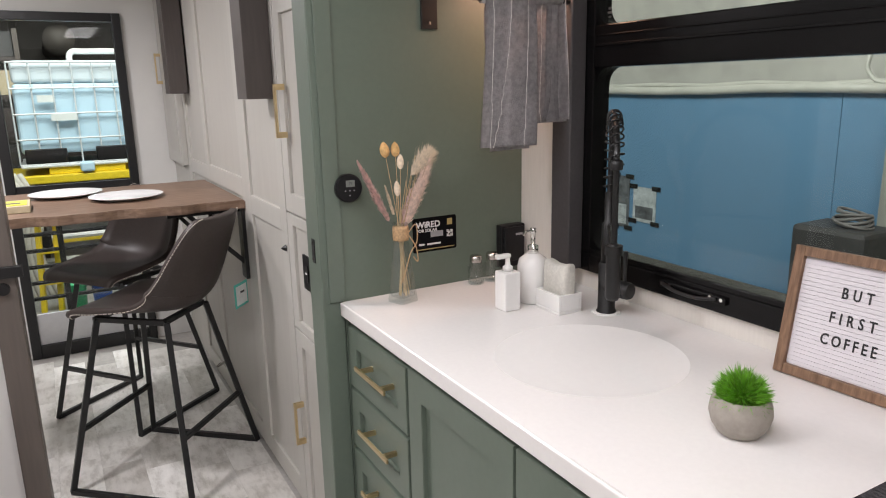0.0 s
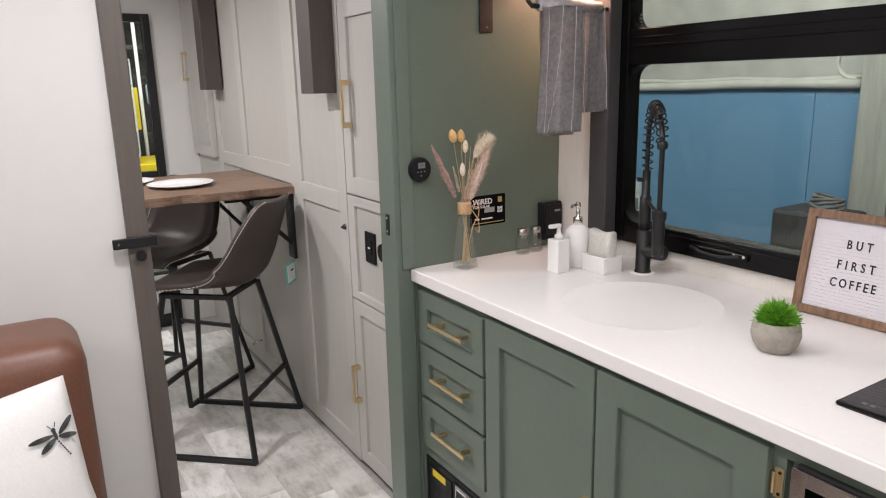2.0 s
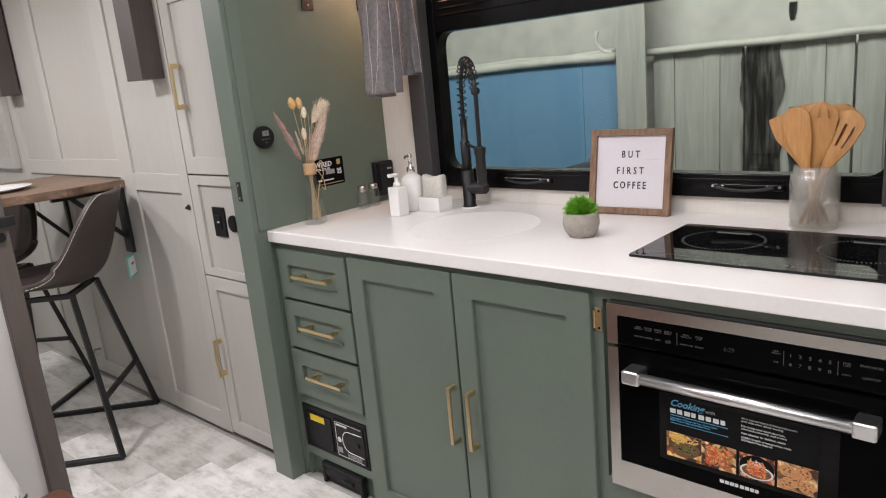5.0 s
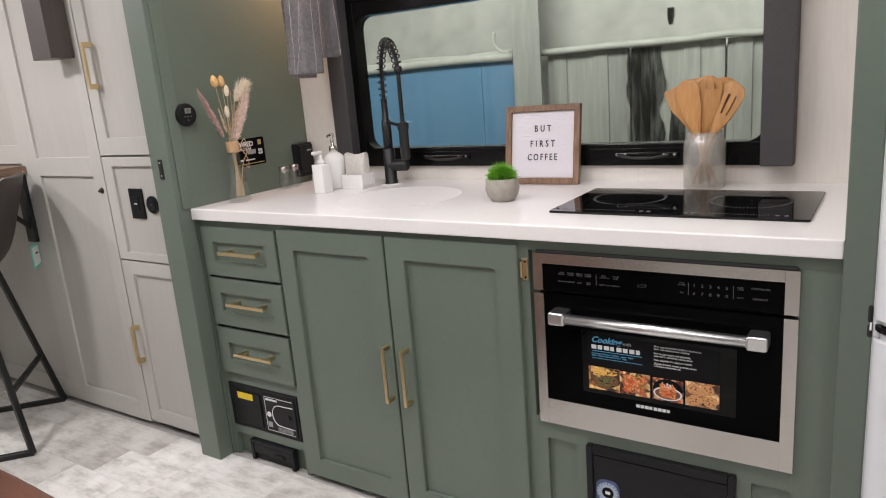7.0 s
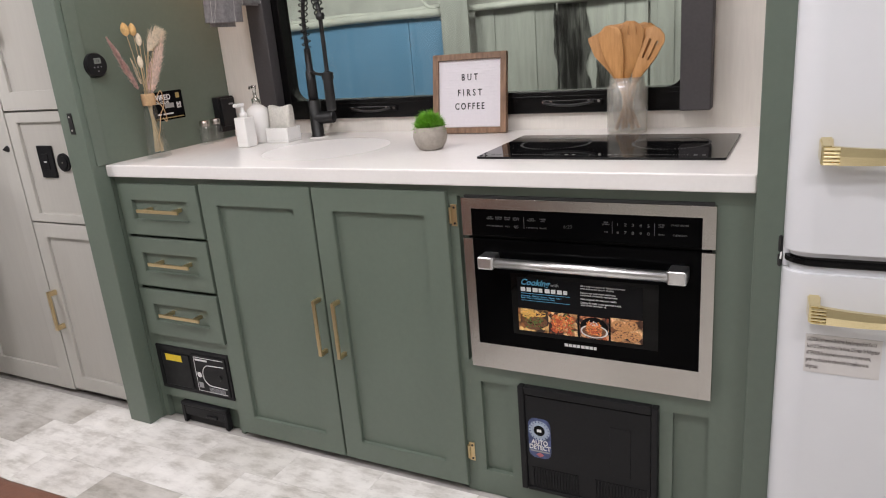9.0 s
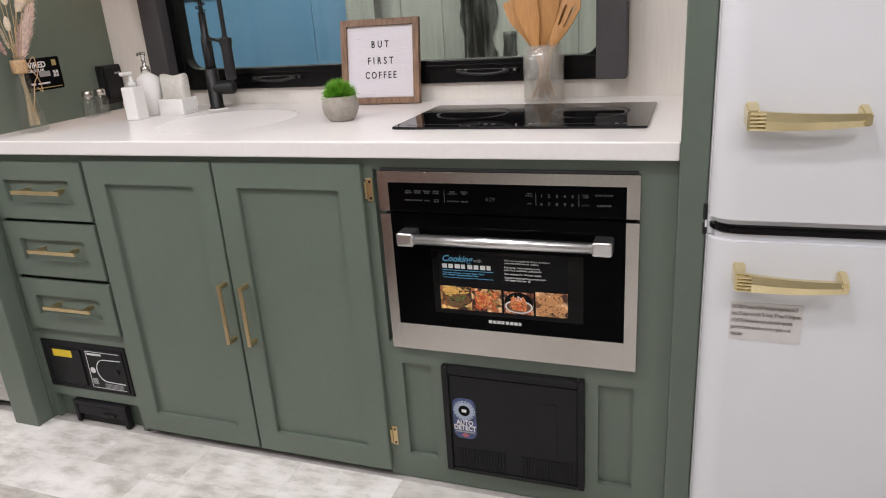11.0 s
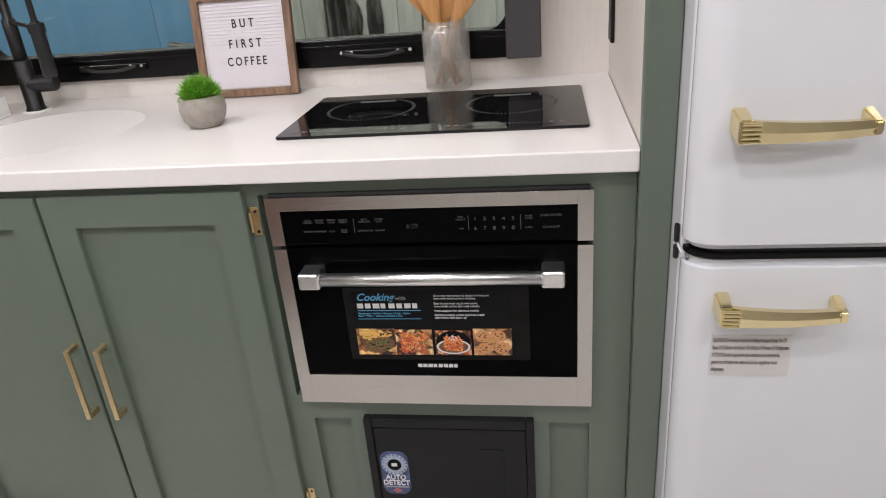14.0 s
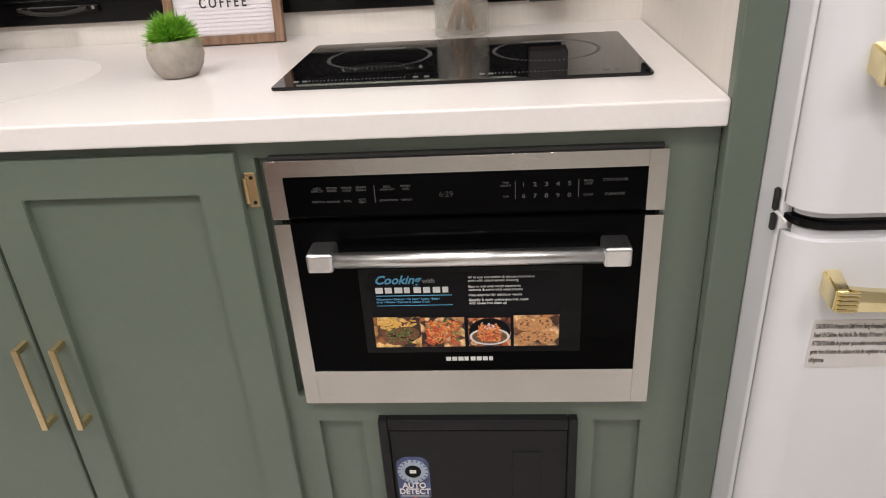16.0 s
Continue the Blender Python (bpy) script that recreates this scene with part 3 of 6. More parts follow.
for y0, y1 in ((0.398, 0.476), (-0.0904, -0.012)):
    part("side_field", box(XC + 0.014, XC + 0.0195, y0, y1, 0.073, 0.345), GREEN, base)

# worktop with a sunken round basin
top = thing("worktop", (0.9, 0.78, TOP), "white solid-surface worktop with an integral round sink", "countertop")
cx, cy, rx, ry = 0.995, 1.088, 0.200, 0.200
bm = bmesh.new()
X0, X1, Y0, Y1 = 0.694, XW - 0.001, -0.1655, 1.7345
N = 64
turns_ = sorted([2 * math.pi * k / N for k in range(N)] + [math.atan2(sy * 0.3 / ry, (ex - cx) / rx) % (2 * math.pi) for ex in (X0, X1) for sy in (1, -1)])
N = len(turns_)
hole = [(cx + rx * math.cos(a), cy + ry * math.sin(a)) for a in turns_]
rim = []
for x, y in hole:
    dx, dy = x - cx, y - cy
    s = min((X1 - cx) / dx if dx > 1e-9 else 1e9, (X0 - cx) / dx if dx < -1e-9 else 1e9, (cy + 0.3 - cy) / dy if dy > 1e-9 else 1e9, (-0.3) / dy if dy < -1e-9 else 1e9)
    rim.append((cx + dx * s, cy + dy * s))
inner = [bm.verts.new((x, y, TOP)) for x, y in hole]
outer = [bm.verts.new((x, y, TOP)) for x, y in rim]
for k in range(N):
    bm.faces.new((inner[k], outer[k], outer[(k + 1) % N], inner[(k + 1) % N]))
part("surface", bm, COUNTER, top)
for r in ((X0 + 0.004, X1, cy + 0.3, Y1, TOP - 0.037, TOP), (X0 + 0.004, X1, Y0, cy - 0.3, TOP - 0.037, TOP), (X0 + 0.004, X0 + 0.03, cy - 0.3, cy + 0.3, TOP - 0.037, TOP - 0.004)):
    part("slab", box(*r), COUNTER, top)
part("front_edge", box(X0 - 0.004, X0 + 0.0045, Y0, Y1, TOP - 0.0375, TOP + 0.0003, 0.0035, 3), COUNTER, top)
bm = bmesh.new()
prof = [(1.0, 0.0), (0.985, -0.0004), (0.95, -0.0016), (0.86, -0.0045), (0.68, -0.0085), (0.4, -0.0118), (0.1, -0.013)]
rings = [[bm.verts.new((cx + rx * s * math.cos(a), cy + ry * s * math.sin(a), TOP + z)) for a in turns_] for s, z in prof]
for a, b in zip(rings, rings[1:]):
    for k in range(N):
        bm.faces.new((a[k], a[(k + 1) % N], b[(k + 1) % N], b[k]))
bm.faces.new(rings[-1])
part("basin", bm, BASIN_LIT, top, "white round sink basin", smooth=True)

# faucet
fx, fy = 1.222, 1.288
fa = thing("kitchen_faucet", (fx, fy, TOP), "matt black spring-neck kitchen faucet on the worktop", "faucet")
part("base_plate", lathe([(0.036, 0), (0.036, 0.002), (0.033, 0.0035), (0, 0.0035)], (fx, fy, TOP), 32), CERAMIC, fa, "thin white base plate", smooth=True)
part("base", lathe([(0.0245, 0), (0.0245, 0.006), (0.0215, 0.010), (0.0212, 0.125), (0.018, 0.130)], (fx, fy, TOP), 28), BLACK, fa, smooth=True)
part("column", lathe([(0.0165, 0.13), (0.0165, 0.225), (0.0115, 0.230), (0.0115, 0.302)], (fx, fy, TOP), 24), BLACK, fa, smooth=True)
hx, hy = fx - 0.156, fy - 0.186
part("valve_body", tube([(fx, fy, TOP + 0.068), (fx + 0.012, fy - 0.062, TOP + 0.068)], 0.0215, 24), BLACK, fa)
part("valve_cap", tube([(fx + 0.012, fy - 0.062, TOP + 0.068), (fx + 0.013, fy - 0.068, TOP + 0.068)], [0.0215, 0.019], 24), BLACK, fa)
part("lever", tube([(fx + 0.010, fy - 0.050, TOP + 0.085), (fx + 0.010, fy - 0.050, TOP + 0.165)], [0.0045, 0.0055], 12), BLACK, fa)
arc = smooth_path([(fx, fy, TOP + 0.24), (fx, fy, TOP + 0.36), (fx - 0.010, fy - 0.012, TOP + 0.43), (fx - 0.050, fy - 0.060, TOP + 0.482), (fx - 0.105, fy - 0.125, TOP + 0.475), (fx - 0.142, fy - 0.170, TOP + 0.432), (hx + 0.002, hy + 0.003, TOP + 0.395)], 8)
part("hose", tube(arc, 0.0068, 10), BLACK, fa, smooth=True)
part("spray_pipe", tube([(hx, hy, TOP + 0.400), (hx, hy, TOP + 0.22)], 0.0066, 14), BLACK, fa)
part("spray_head", lathe([(0.0125, 0), (0.0155, 0.008), (0.0155, 0.105), (0.0115, 0.118), (0.0095, 0.122)], (hx, hy, TOP + 0.108), 20), BLACK, fa, smooth=True)
part("holder_arm", tube([(fx, fy, TOP + 0.222), (hx, hy, TOP + 0.216)], 0.0048, 10), BLACK, fa)
part("holder_ring", lathe([(0.0105, 0.0), (0.0185, 0.0), (0.0185, 0.020), (0.0105, 0.020)], (hx, hy, TOP + 0.206), 24), BLACK, fa)
part("hose_collar", lathe([(0.0, 0.0), (0.0115, 0.0), (0.0130, 0.004), (0.0130, 0.016), (0.010, 0.020)], (hx, hy, TOP + 0.384), 24), BLACK, fa, smooth=True)
turns, coil = 19, []
cum = [0]
for a, b in zip(arc, arc[1:]):
    cum.append(cum[-1] + (b - a).length)
for k in range(turns * 12 + 1):
    s = 0.065 + (cum[-1] - 0.065) * k / (turns * 12)
    j = max(i for i in range(len(cum)) if cum[i] <= s + 1e-9)
    j = min(j, len(arc) - 2)
    p = arc[j].lerp(arc[j + 1], (s - cum[j]) / max(1e-9, cum[j + 1] - cum[j]))
    d = (arc[j + 1] - arc[j]).normalized()
    e1 = Vector((0.766, -0.643, 0)).normalized()
    e2 = d.cross(e1).normalized()
    a = 2 * math.pi * k / 12
    coil.append(p + 0.0145 * (math.cos(a) * e1 + math.sin(a) * e2))
part("spring", tube(coil, 0.0021, 6), BLACK, fa, "black coiled spring", smooth=True)

# cooktop
ck = thing("induction_cooktop", (1.0, 0.2, TOP), "black glass two-zone induction cooktop set on the worktop", "cooktop")
part("glass_plate", slab(rounded(0.835, 1.178, -0.095, 0.502, 0.008), TOP, TOP + 0.006, 0.0015, 2), BLACK_GLASS, ck)
for zy in (0.355, 0.055):
    bm = bmesh.new()
    for k in range(72):
        a = 2 * math.pi * k / 72
        v = bmesh.ops.create_cube(bm, size=1.0)["verts"]
        bmesh.ops.transform(bm, matrix=Matrix.Translation((1.035 + 0.092 * math.cos(a), zy + 0.092 * math.sin(a), TOP + 0.0063)) @ Matrix.Rotation(a, 4, "Z") @ Matrix.Diagonal((0.007, 0.0011, 0.0005, 1)), verts=v)
    part("zone_ring", bm, PRINT_DIM, ck, "grey printed ring of short ticks")
    part("zone_badge", box(1.10, 1.112, zy - 0.04, zy + 0.04, TOP + 0.0061, TOP + 0.0065), PRINT_DIM, ck)
    bm = bmesh.new()
    for k in range(26):
        box(0.866, 0.870 + (0.003 if k % 5 == 0 else 0), zy + 0.09 - k * 0.0062, zy + 0.0915 - k * 0.0062, TOP + 0.0061, TOP + 0.0065, bm=bm)
    part("slider_marks", bm, PRINT_DIM, ck)
    for k, yy in enumerate((-0.10, -0.082, 0.098, 0.112)):
        part("touch_mark", box(0.862, 0.872, zy + yy - 0.004, zy + yy + 0.004, TOP + 0.0061, TOP + 0.0065), PRINT_DIM, ck)

# built-in microwave oven
ov = thing("built_in_oven", (0.72, 0.2, 0.40), "stainless steel built-in microwave oven with black glass door", "oven")
OX = 0.700
part("body", box(XC + 0.003, 1.12, -0.085, 0.480, 0.405, 0.8435), PLASTIC, ov)
part("control_frame", boxes([(OX, XC + 0.004, 0.462, 0.487, 0.750, 0.843), (OX, XC + 0.004, -0.094, -0.067, 0.750, 0.843), (OX, XC + 0.004, -0.067, 0.462, 0.818, 0.843)], 0.0004), STEEL, ov, "brushed steel frame of the control panel")
cp = part("control_panel", box(OX + 0.002, XC + 0.003, -0.067, 0.462, 0.752, 0.818, 0.001), OVEN_GLASS, ov, "black glass control panel")
door = part("oven_door", box(OX + 0.002, XC + 0.003, -0.067, 0.462, 0.466, 0.742, 0.001), OVEN_GLASS, ov, "black glass oven door")
part("door_frame", boxes([(OX, XC + 0.004, 0.462, 0.487, 0.398, 0.742), (OX, XC + 0.004, -0.094, -0.067, 0.398, 0.742), (OX, XC + 0.004, -0.067, 0.462, 0.398, 0.466)], 0.0004), STEEL, ov, "brushed steel door frame")
part("viewing_window", box(OX + 0.0005, OX + 0.003, 0.020, 0.368, 0.503, 0.662, 0.0005), OVEN_WINDOW, door)
hb = part("handle_bar", tube([(0.6680, 0.402, 0.695), (0.6680, -0.016, 0.695)], 0.0122, 24), STEEL_BAR, ov, "satin steel handle bar", smooth=True)
for y0, y1 in ((0.393, 0.433), (-0.044, -0.004)):
    part("handle_post", box(0.654, OX + 0.003, y0, y1, 0.680, 0.7115, 0.005, 3), STEEL_BAR, ov, "satin steel handle post")
# black strip painted in for the shade between oven top and cabinet
part("gap_shade", box(0.706, XC - 0.0005, -0.088, 0.481, 0.8436, 0.8485), RUBBER, ov, "black strip for the shade in the gap above the oven frame")
P = OX + 0.0018
def opanel(name, body, size, y, z, m, align="LEFT", **k):
    return words(name, body, size, (P, y, z), FACING_X, m, cp, align, **k)
opanel("clock_digits", "6:29", 0.0125, 0.222, 0.783, DISPLAY, "CENTER", squeeze=1.0)
for k, c in enumerate("12345"):
    opanel("key_digit", c, 0.0092, 0.109 - k * 0.0165, 0.7945, KEY_PRINT, "CENTER", squeeze=1.3)
for k, c in enumerate("67890"):
    opanel("key_digit", c, 0.0092, 0.109 - k * 0.0165, 0.7765, KEY_PRINT, "CENTER", squeeze=1.3)
opanel("key_text", "START/ENTER", 0.0058, -0.022, 0.7985, KEY_PRINT, "CENTER")
opanel("key_text", "CLEAR/OFF", 0.0058, -0.022, 0.7765, KEY_PRINT, "CENTER")
for y, top_w, low_w in ((0.413, "AUTO\nDEFROST", "POPCORN"), (0.391, "FROZEN\nFOODS", "BEVERAGE"), (0.369, "SENSOR\nCOOK", "PIZZA"), (0.347, "SENSOR\nREHEAT", "AUTO\nMENU"),
                        (0.308, "BROIL\nHIGH/LOW", "CONVECTION"), (0.281, "POWER\nLEVEL", "PREHEAT"), (0.135, "TEMP\nWEIGHT", "TIME"), (0.016, "PANEL\nLOCK", "CLOCK")):
    opanel("key_text", top_w, 0.0044, y, 0.7960, KEY_PRINT, "CENTER")
    opanel("key_text", low_w, 0.0042, y, 0.7765, KEY_PRINT, "CENTER")
for y in (0.3275, 0.121, 0.030):
    part("divider_line", box(P - 0.0006, P, y - 0.0005, y + 0.0005, 0.773, 0.801), KEY_PRINT, cp)
# advertising sticker on the door
Q = OX + 0.0003
st = part("advert_sticker", box(Q - 0.0004, Q + 0.0008, 0.054, 0.352, 0.513, 0.652, 0.0), STICKER_BLACK, door, "black promotional sticker with food pictures")
def ad(body, size, y, z, m, align="LEFT", **k):
    return words("sticker_text", body, size, (Q - 0.0006, y, z), FACING_X, m, st, align, **k)
ad("Cooking", 0.0210, 0.344, 0.641, PRINT_BLUE, shear=0.35, bold=0.0004)
ad("with", 0.0115, 0.268, 0.639, PRINT_GREY)
for k, w in enumerate((0.013, 0.012, 0.014, 0.010, 0.013, 0.012, 0.013, 0.010)):
    y = 0.343 - k * 0.0152
    part("brand_mark", box(Q - 0.0012, Q - 0.0004, y - w * 0.9, y, 0.618, 0.628), PRINT_WHITE, st)
part("blue_rule", boxes([(Q - 0.0010, Q - 0.0004, 0.222, 0.343, 0.6125, 0.6135), (Q - 0.0010, Q - 0.0004, 0.222, 0.343, 0.5945, 0.5952)]), PRINT_BLUE, st)
ad("Microwave • Defrost • Re heat • Roast • Bake •\nBroil • Warm • Express & Sensor Cook", 0.0053, 0.343, 0.604, PRINT_BLUE)
ad("All in one convection & deluxe microwave\noven with smart sensor cooking", 0.0060, 0.196, 0.641, PRINT_WHITE)
ad("Easy to use total touch electronic\ncontrols & commonly used presets", 0.0060, 0.196, 0.6245, PRINT_WHITE)
ad("Heat adaption for delicious results", 0.0060, 0.196, 0.612, PRINT_WHITE)
ad("Quickly & easily create gourmet meals\nwith hassle free clean up", 0.0060, 0.196, 0.600, PRINT_WHITE)
def ink(bm, u, v, ru, rv, turn=0.0, n=10, level=0):
    """One flat printed blob on the sticker: u along it, v up."""
    c, d = math.cos(turn), math.sin(turn)
    x = Q - 0.0012 - 0.00008 * level
    ring = [bm.verts.new((x, u - (p * c - q * d), v + p * d + q * c)) for p, q in [(ru * math.cos(2 * math.pi * k / n), rv * math.sin(2 * math.pi * k / n)) for k in range(n)]]
    bm.faces.new(ring[::-1])


def print_layer(name, material, parent, count, area_, size, seed, level, spin=3.14, long=1.0):
    rr, bm = random.Random(seed), bmesh.new()
    u0, u1, v0, v1 = area_
    for k in range(count):
        r = size * rr.uniform(0.6, 1.3)
        ink(bm, rr.uniform(u0 + r * long, u1 - r * long), rr.uniform(v0 + r, v1 - r), r * long, r, rr.uniform(-spin, spin) if long > 1 else 0, 8, level + k / count)
    part(name, bm, material, parent)


pictures = []
for nm, m, y0, y1, zt in zip(("a grilled steak with fries", "a chopped salad", "a plate of pasta", "stacked cookies"), FOOD, (0.276, 0.205, 0.131, 0.054), (0.352, 0.276, 0.199, 0.126), (0.573, 0.571, 0.569, 0.573)):
    pictures.append(part("food_picture", box(Q - 0.0011, Q - 0.0004, y0, y1, 0.515, zt), m, st, "printed picture of " + nm))
fp = pictures[0]
print_layer("printed_fries", INK_YELLOW, fp, 26, (0.280, 0.350, 0.546, 0.571), 0.0022, 1, 0, 0.9, 4.0)
bm = bmesh.new()
ink(bm, 0.308, 0.537, 0.030, 0.017, 0.25, 20, 2)
part("printed_steak", bm, INK_BROWN, fp)
print_layer("printed_grill_marks", STICKER_BLACK, fp, 12, (0.285, 0.334, 0.525, 0.549), 0.0009, 3, 3, 0.3, 7.0)
print_layer("printed_herbs", INK_GREEN, fp, 40, (0.284, 0.336, 0.523, 0.553), 0.0012, 2, 4, 3.1, 2.2)
fp = pictures[1]
print_layer("printed_greens", INK_GREEN, fp, 16, (0.207, 0.274, 0.517, 0.569), 0.0030, 4, 0, 3.1, 1.8)
print_layer("printed_peppers", INK_RED, fp, 60, (0.210, 0.272, 0.520, 0.566), 0.0020, 5, 1, 3.1, 3.0)
print_layer("printed_noodles", INK_ORANGE, fp, 50, (0.210, 0.272, 0.520, 0.566), 0.0013, 6, 2, 3.1, 4.0)
fp = pictures[2]
for nm, mt, ru, rv, lv in (("printed_cloth", STICKER_BLACK, 0.0335, 0.027, 0), ("printed_plate", PRINT_WHITE, 0.0325, 0.0165, 1), ("printed_bowl", INK_BROWN, 0.0285, 0.0135, 2)):
    bm = bmesh.new()
    ink(bm, 0.165, 0.5335 if lv else 0.542, ru, rv, 0.0, 28, lv)
    part(nm, bm, mt, fp)
print_layer("printed_pasta", INK_ORANGE, fp, 80, (0.142, 0.188, 0.525, 0.556), 0.0013, 7, 3, 3.1, 5.0)
print_layer("printed_sauce", INK_RED, fp, 40, (0.146, 0.184, 0.526, 0.556), 0.0013, 8, 4, 3.1, 3.0)
print_layer("printed_cheese", PRINT_WHITE, fp, 18, (0.155, 0.178, 0.548, 0.561), 0.0010, 9, 5, 3.1, 2.0)
fp = pictures[3]
for k, (u, v) in enumerate(((0.108, 0.556), (0.080, 0.557), (0.072, 0.531), (0.094, 0.537), (0.109, 0.529))):
    bm = bmesh.new()
    ink(bm, u, v, 0.0155, 0.0125, 0.2 * k, 20, k * 2)
    part("printed_cookie", bm, INK_TAN, fp)
    print_layer("printed_chips", INK_BROWN, fp, 10, (u - 0.011, u + 0.011, v - 0.009, v + 0.009), 0.0016, 20 + k, k * 2 + 0.9)
for k, w in enumerate((0.0095, 0.0095, 0.010, 0.008, 0.0095, 0.0095, 0.0095, 0.0075)):
    y = 0.238 - k * 0.0101
    part("brand_mark", box(OX + 0.0008, OX + 0.002, y - w * 0.85, y, 0.4855, 0.4925), PRINT_WHITE, door)

# power converter panel below the oven
cv = thing("power_converter", (XF, 0.19, 0.06), "black plastic power converter panel with a round blue sticker", "panel")
part("bezel", boxes([(0.698, XC + 0.03, 0.350, 0.367, 0.056, 0.358), (0.698, XC + 0.03, 0.018, 0.034, 0.056, 0.358), (0.698, XC + 0.03, 0.034, 0.350, 0.337, 0.358), (0.698, XC + 0.03, 0.034, 0.350, 0.056, 0.066)], 0.003), PLASTIC, cv)
part("door", box(0.702, XC + 0.02, 0.0345, 0.3495, 0.0665, 0.334, 0.002), PLASTIC, cv)
part("latch_plate", box(0.7005, 0.7025, 0.082, 0.132, 0.150, 0.285, 0.0008), PLASTIC, cv)
for y0, y1 in ((0.215, 0.343), (0.042, 0.175)):
    for k in range(int((y1 - y0) / 0.0078)):
        part("vent_slat", box(0.6995, 0.7025, y0 + k * 0.0078, y0 + k * 0.0078 + 0.0045, 0.072, 0.128), PLASTIC, cv)
sk = part("round_sticker", flat(-0.030, 0.030, -0.058, 0.058, (0.7018, 0.313, 0.215), FACING_X, 0.0005, r=0.02), STICKER_BLUE, cv, "blue and silver warning sticker")
bm = lathe([(0.028, 0), (0.028, 0.0006), (0.0135, 0.0006)], (0, 0, 0), 36, cap=False)
bm.transform(Matrix.Translation((0.7013, 0.313, 0.238)) @ FACING_X)
part("silver_ring", bm, STICKER_SILVER, sk)
bm = lathe([(0.015, 0), (0.015, 0.0008), (0, 0.0008)], (0, 0, 0), 24)
bm.transform(Matrix.Translation((0.7013, 0.313, 0.238)) @ FACING_X)
part("dark_core", bm, STICKER_BLACK, sk)
bm = bmesh.new()
for k in range(18):
    a = 2 * math.pi * k / 18
    flat(-0.0012, 0.0012, 0.023, 0.0275, (0.7010, 0.313, 0.238), FACING_X @ Matrix.Rotation(a, 4, "Z"), 0.0004, bm=bm)
part("ring_ticks", bm, STICKER_BLUE, sk)
part("core_mark", flat(-0.006, 0.006, -0.004, 0.004, (0.7004, 0.313, 0.238), FACING_X, 0.0003), PRINT_WHITE, sk)
words("sticker_text", "AUTO", 0.0185, (0.7008, 0.313, 0.203), FACING_X, PRINT_WHITE, sk, "CENTER", squeeze=0.85, bold=0.0004)
words("sticker_text", "DETECT", 0.0185, (0.7008, 0.313, 0.188), FACING_X, PRINT_WHITE, sk, "CENTER", squeeze=0.85, bold=0.0004)
part("small_print", flat(-0.026, 0.026, -0.002, 0.002, (0.7012, 0.313, 0.177), FACING_X, 0.0003), PRINT_GREY, sk)
bm = lathe([(0.009, 0), (0.009, 0.0005), (0, 0.0005)], (0, 0, 0), 4)
bm.transform(Matrix.Translation((0.7012, 0.313, 0.167)) @ FACING_X @ Matrix.Diagonal((1.2, 0.8, 1, 1)))
part("red_badge", bm, STICKER_RED, sk)

# central vacuum panel and floor inlet below the drawers
va = thing("central_vacuum", (0.72, 1.545, 0.12), "black plastic central vacuum unit with a yellow label", "vacuum")
part("panel", box(XC - 0.004, XC + 0.0195, 1.3805, 1.7145, 0.119, 0.285, 0.004), PLASTIC, va)
part("left_plate", box(XC - 0.007, XC - 0.0035, 1.556, 1.690, 0.135, 0.262, 0.004), PLASTIC, va)
part("yellow_label", box(XC - 0.0076, XC - 0.0068, 1.592, 1.668, 0.232, 0.256), YELLOW_LABEL, va, "plain yellow label")
ip = part("instruction_plate", box(XC - 0.007, XC - 0.0035, 1.392, 1.545, 0.130, 0.272, 0.003), PLASTIC, va)
AT = (XC - 0.0072, 1.468, 0.20)
part("printed_border", flat(-0.066, 0.066, 0.061, 0.063, AT, FACING_X, 0.0004, bm=flat(-0.066, 0.066, -0.063, -0.061, AT, FACING_X, 0.0004, bm=flat(-0.066, -0.064, -0.063, 0.063, AT, FACING_X, 0.0004))), PRINT_WHITE, ip)
arc = [(XC - 0.0072, 1.468 - u, 0.20 + v) for u, v in [(0.066, 0.040), (0.0, 0.038)] + [(-0.034 * math.sin(a) - 0.0, 0.038 * math.cos(a)) for a in [math.pi * k / 12 for k in range(13)]] + [(0.066, -0.040)]]
part("printed_loop", tube(arc, 0.0016, 6), PRINT_WHITE, ip)
part("round_mark", flat(-0.060, -0.040, -0.012, 0.008, AT, FACING_X, 0.0004, r=0.0095), PRINT_WHITE, ip)
part("square_mark", flat(-0.060, -0.040, -0.050, -0.030, AT, FACING_X, 0.0004), PRINT_GREY, ip)
for k in range(4):
    part("small_print", flat(-0.015, 0.056, -0.0585 + k * 0.004, -0.0565 + k * 0.004, AT, FACING_X, 0.0004), PRINT_GREY, ip)
part("title_print", flat(-0.060, -0.005, 0.050, 0.057, AT, FACING_X, 0.0004), PRINT_WHITE, ip)
part("knob", tube([(XC - 0.012, 1.425, 0.20), (XC - 0.0045, 1.425, 0.20)], 0.009, 16), PLASTIC, ip)
vi = thing("vacuum_inlet", (0.71, 1.53, 0.0), "black plastic floor dustpan inlet in the cabinet base", "inlet")
part("housing", boxes([(XC - 0.012, XC + 0.01, 1.425, 1.636, 0.066, 0.080), (XC - 0.012, XC + 0.01, 1.425, 1.440, 0.001, 0.066), (XC - 0.012, XC + 0.01, 1.621, 1.636, 0.001, 0.066), (XC - 0.010, XC + 0.01, 1.440, 1.621, 0.030, 0.066)], 0.003), PLASTIC, vi)
part("mouth", boxes([(XC + 0.002, XC + 0.01, 1.440, 1.621, 0.001, 0.030)]), RUBBER, vi)
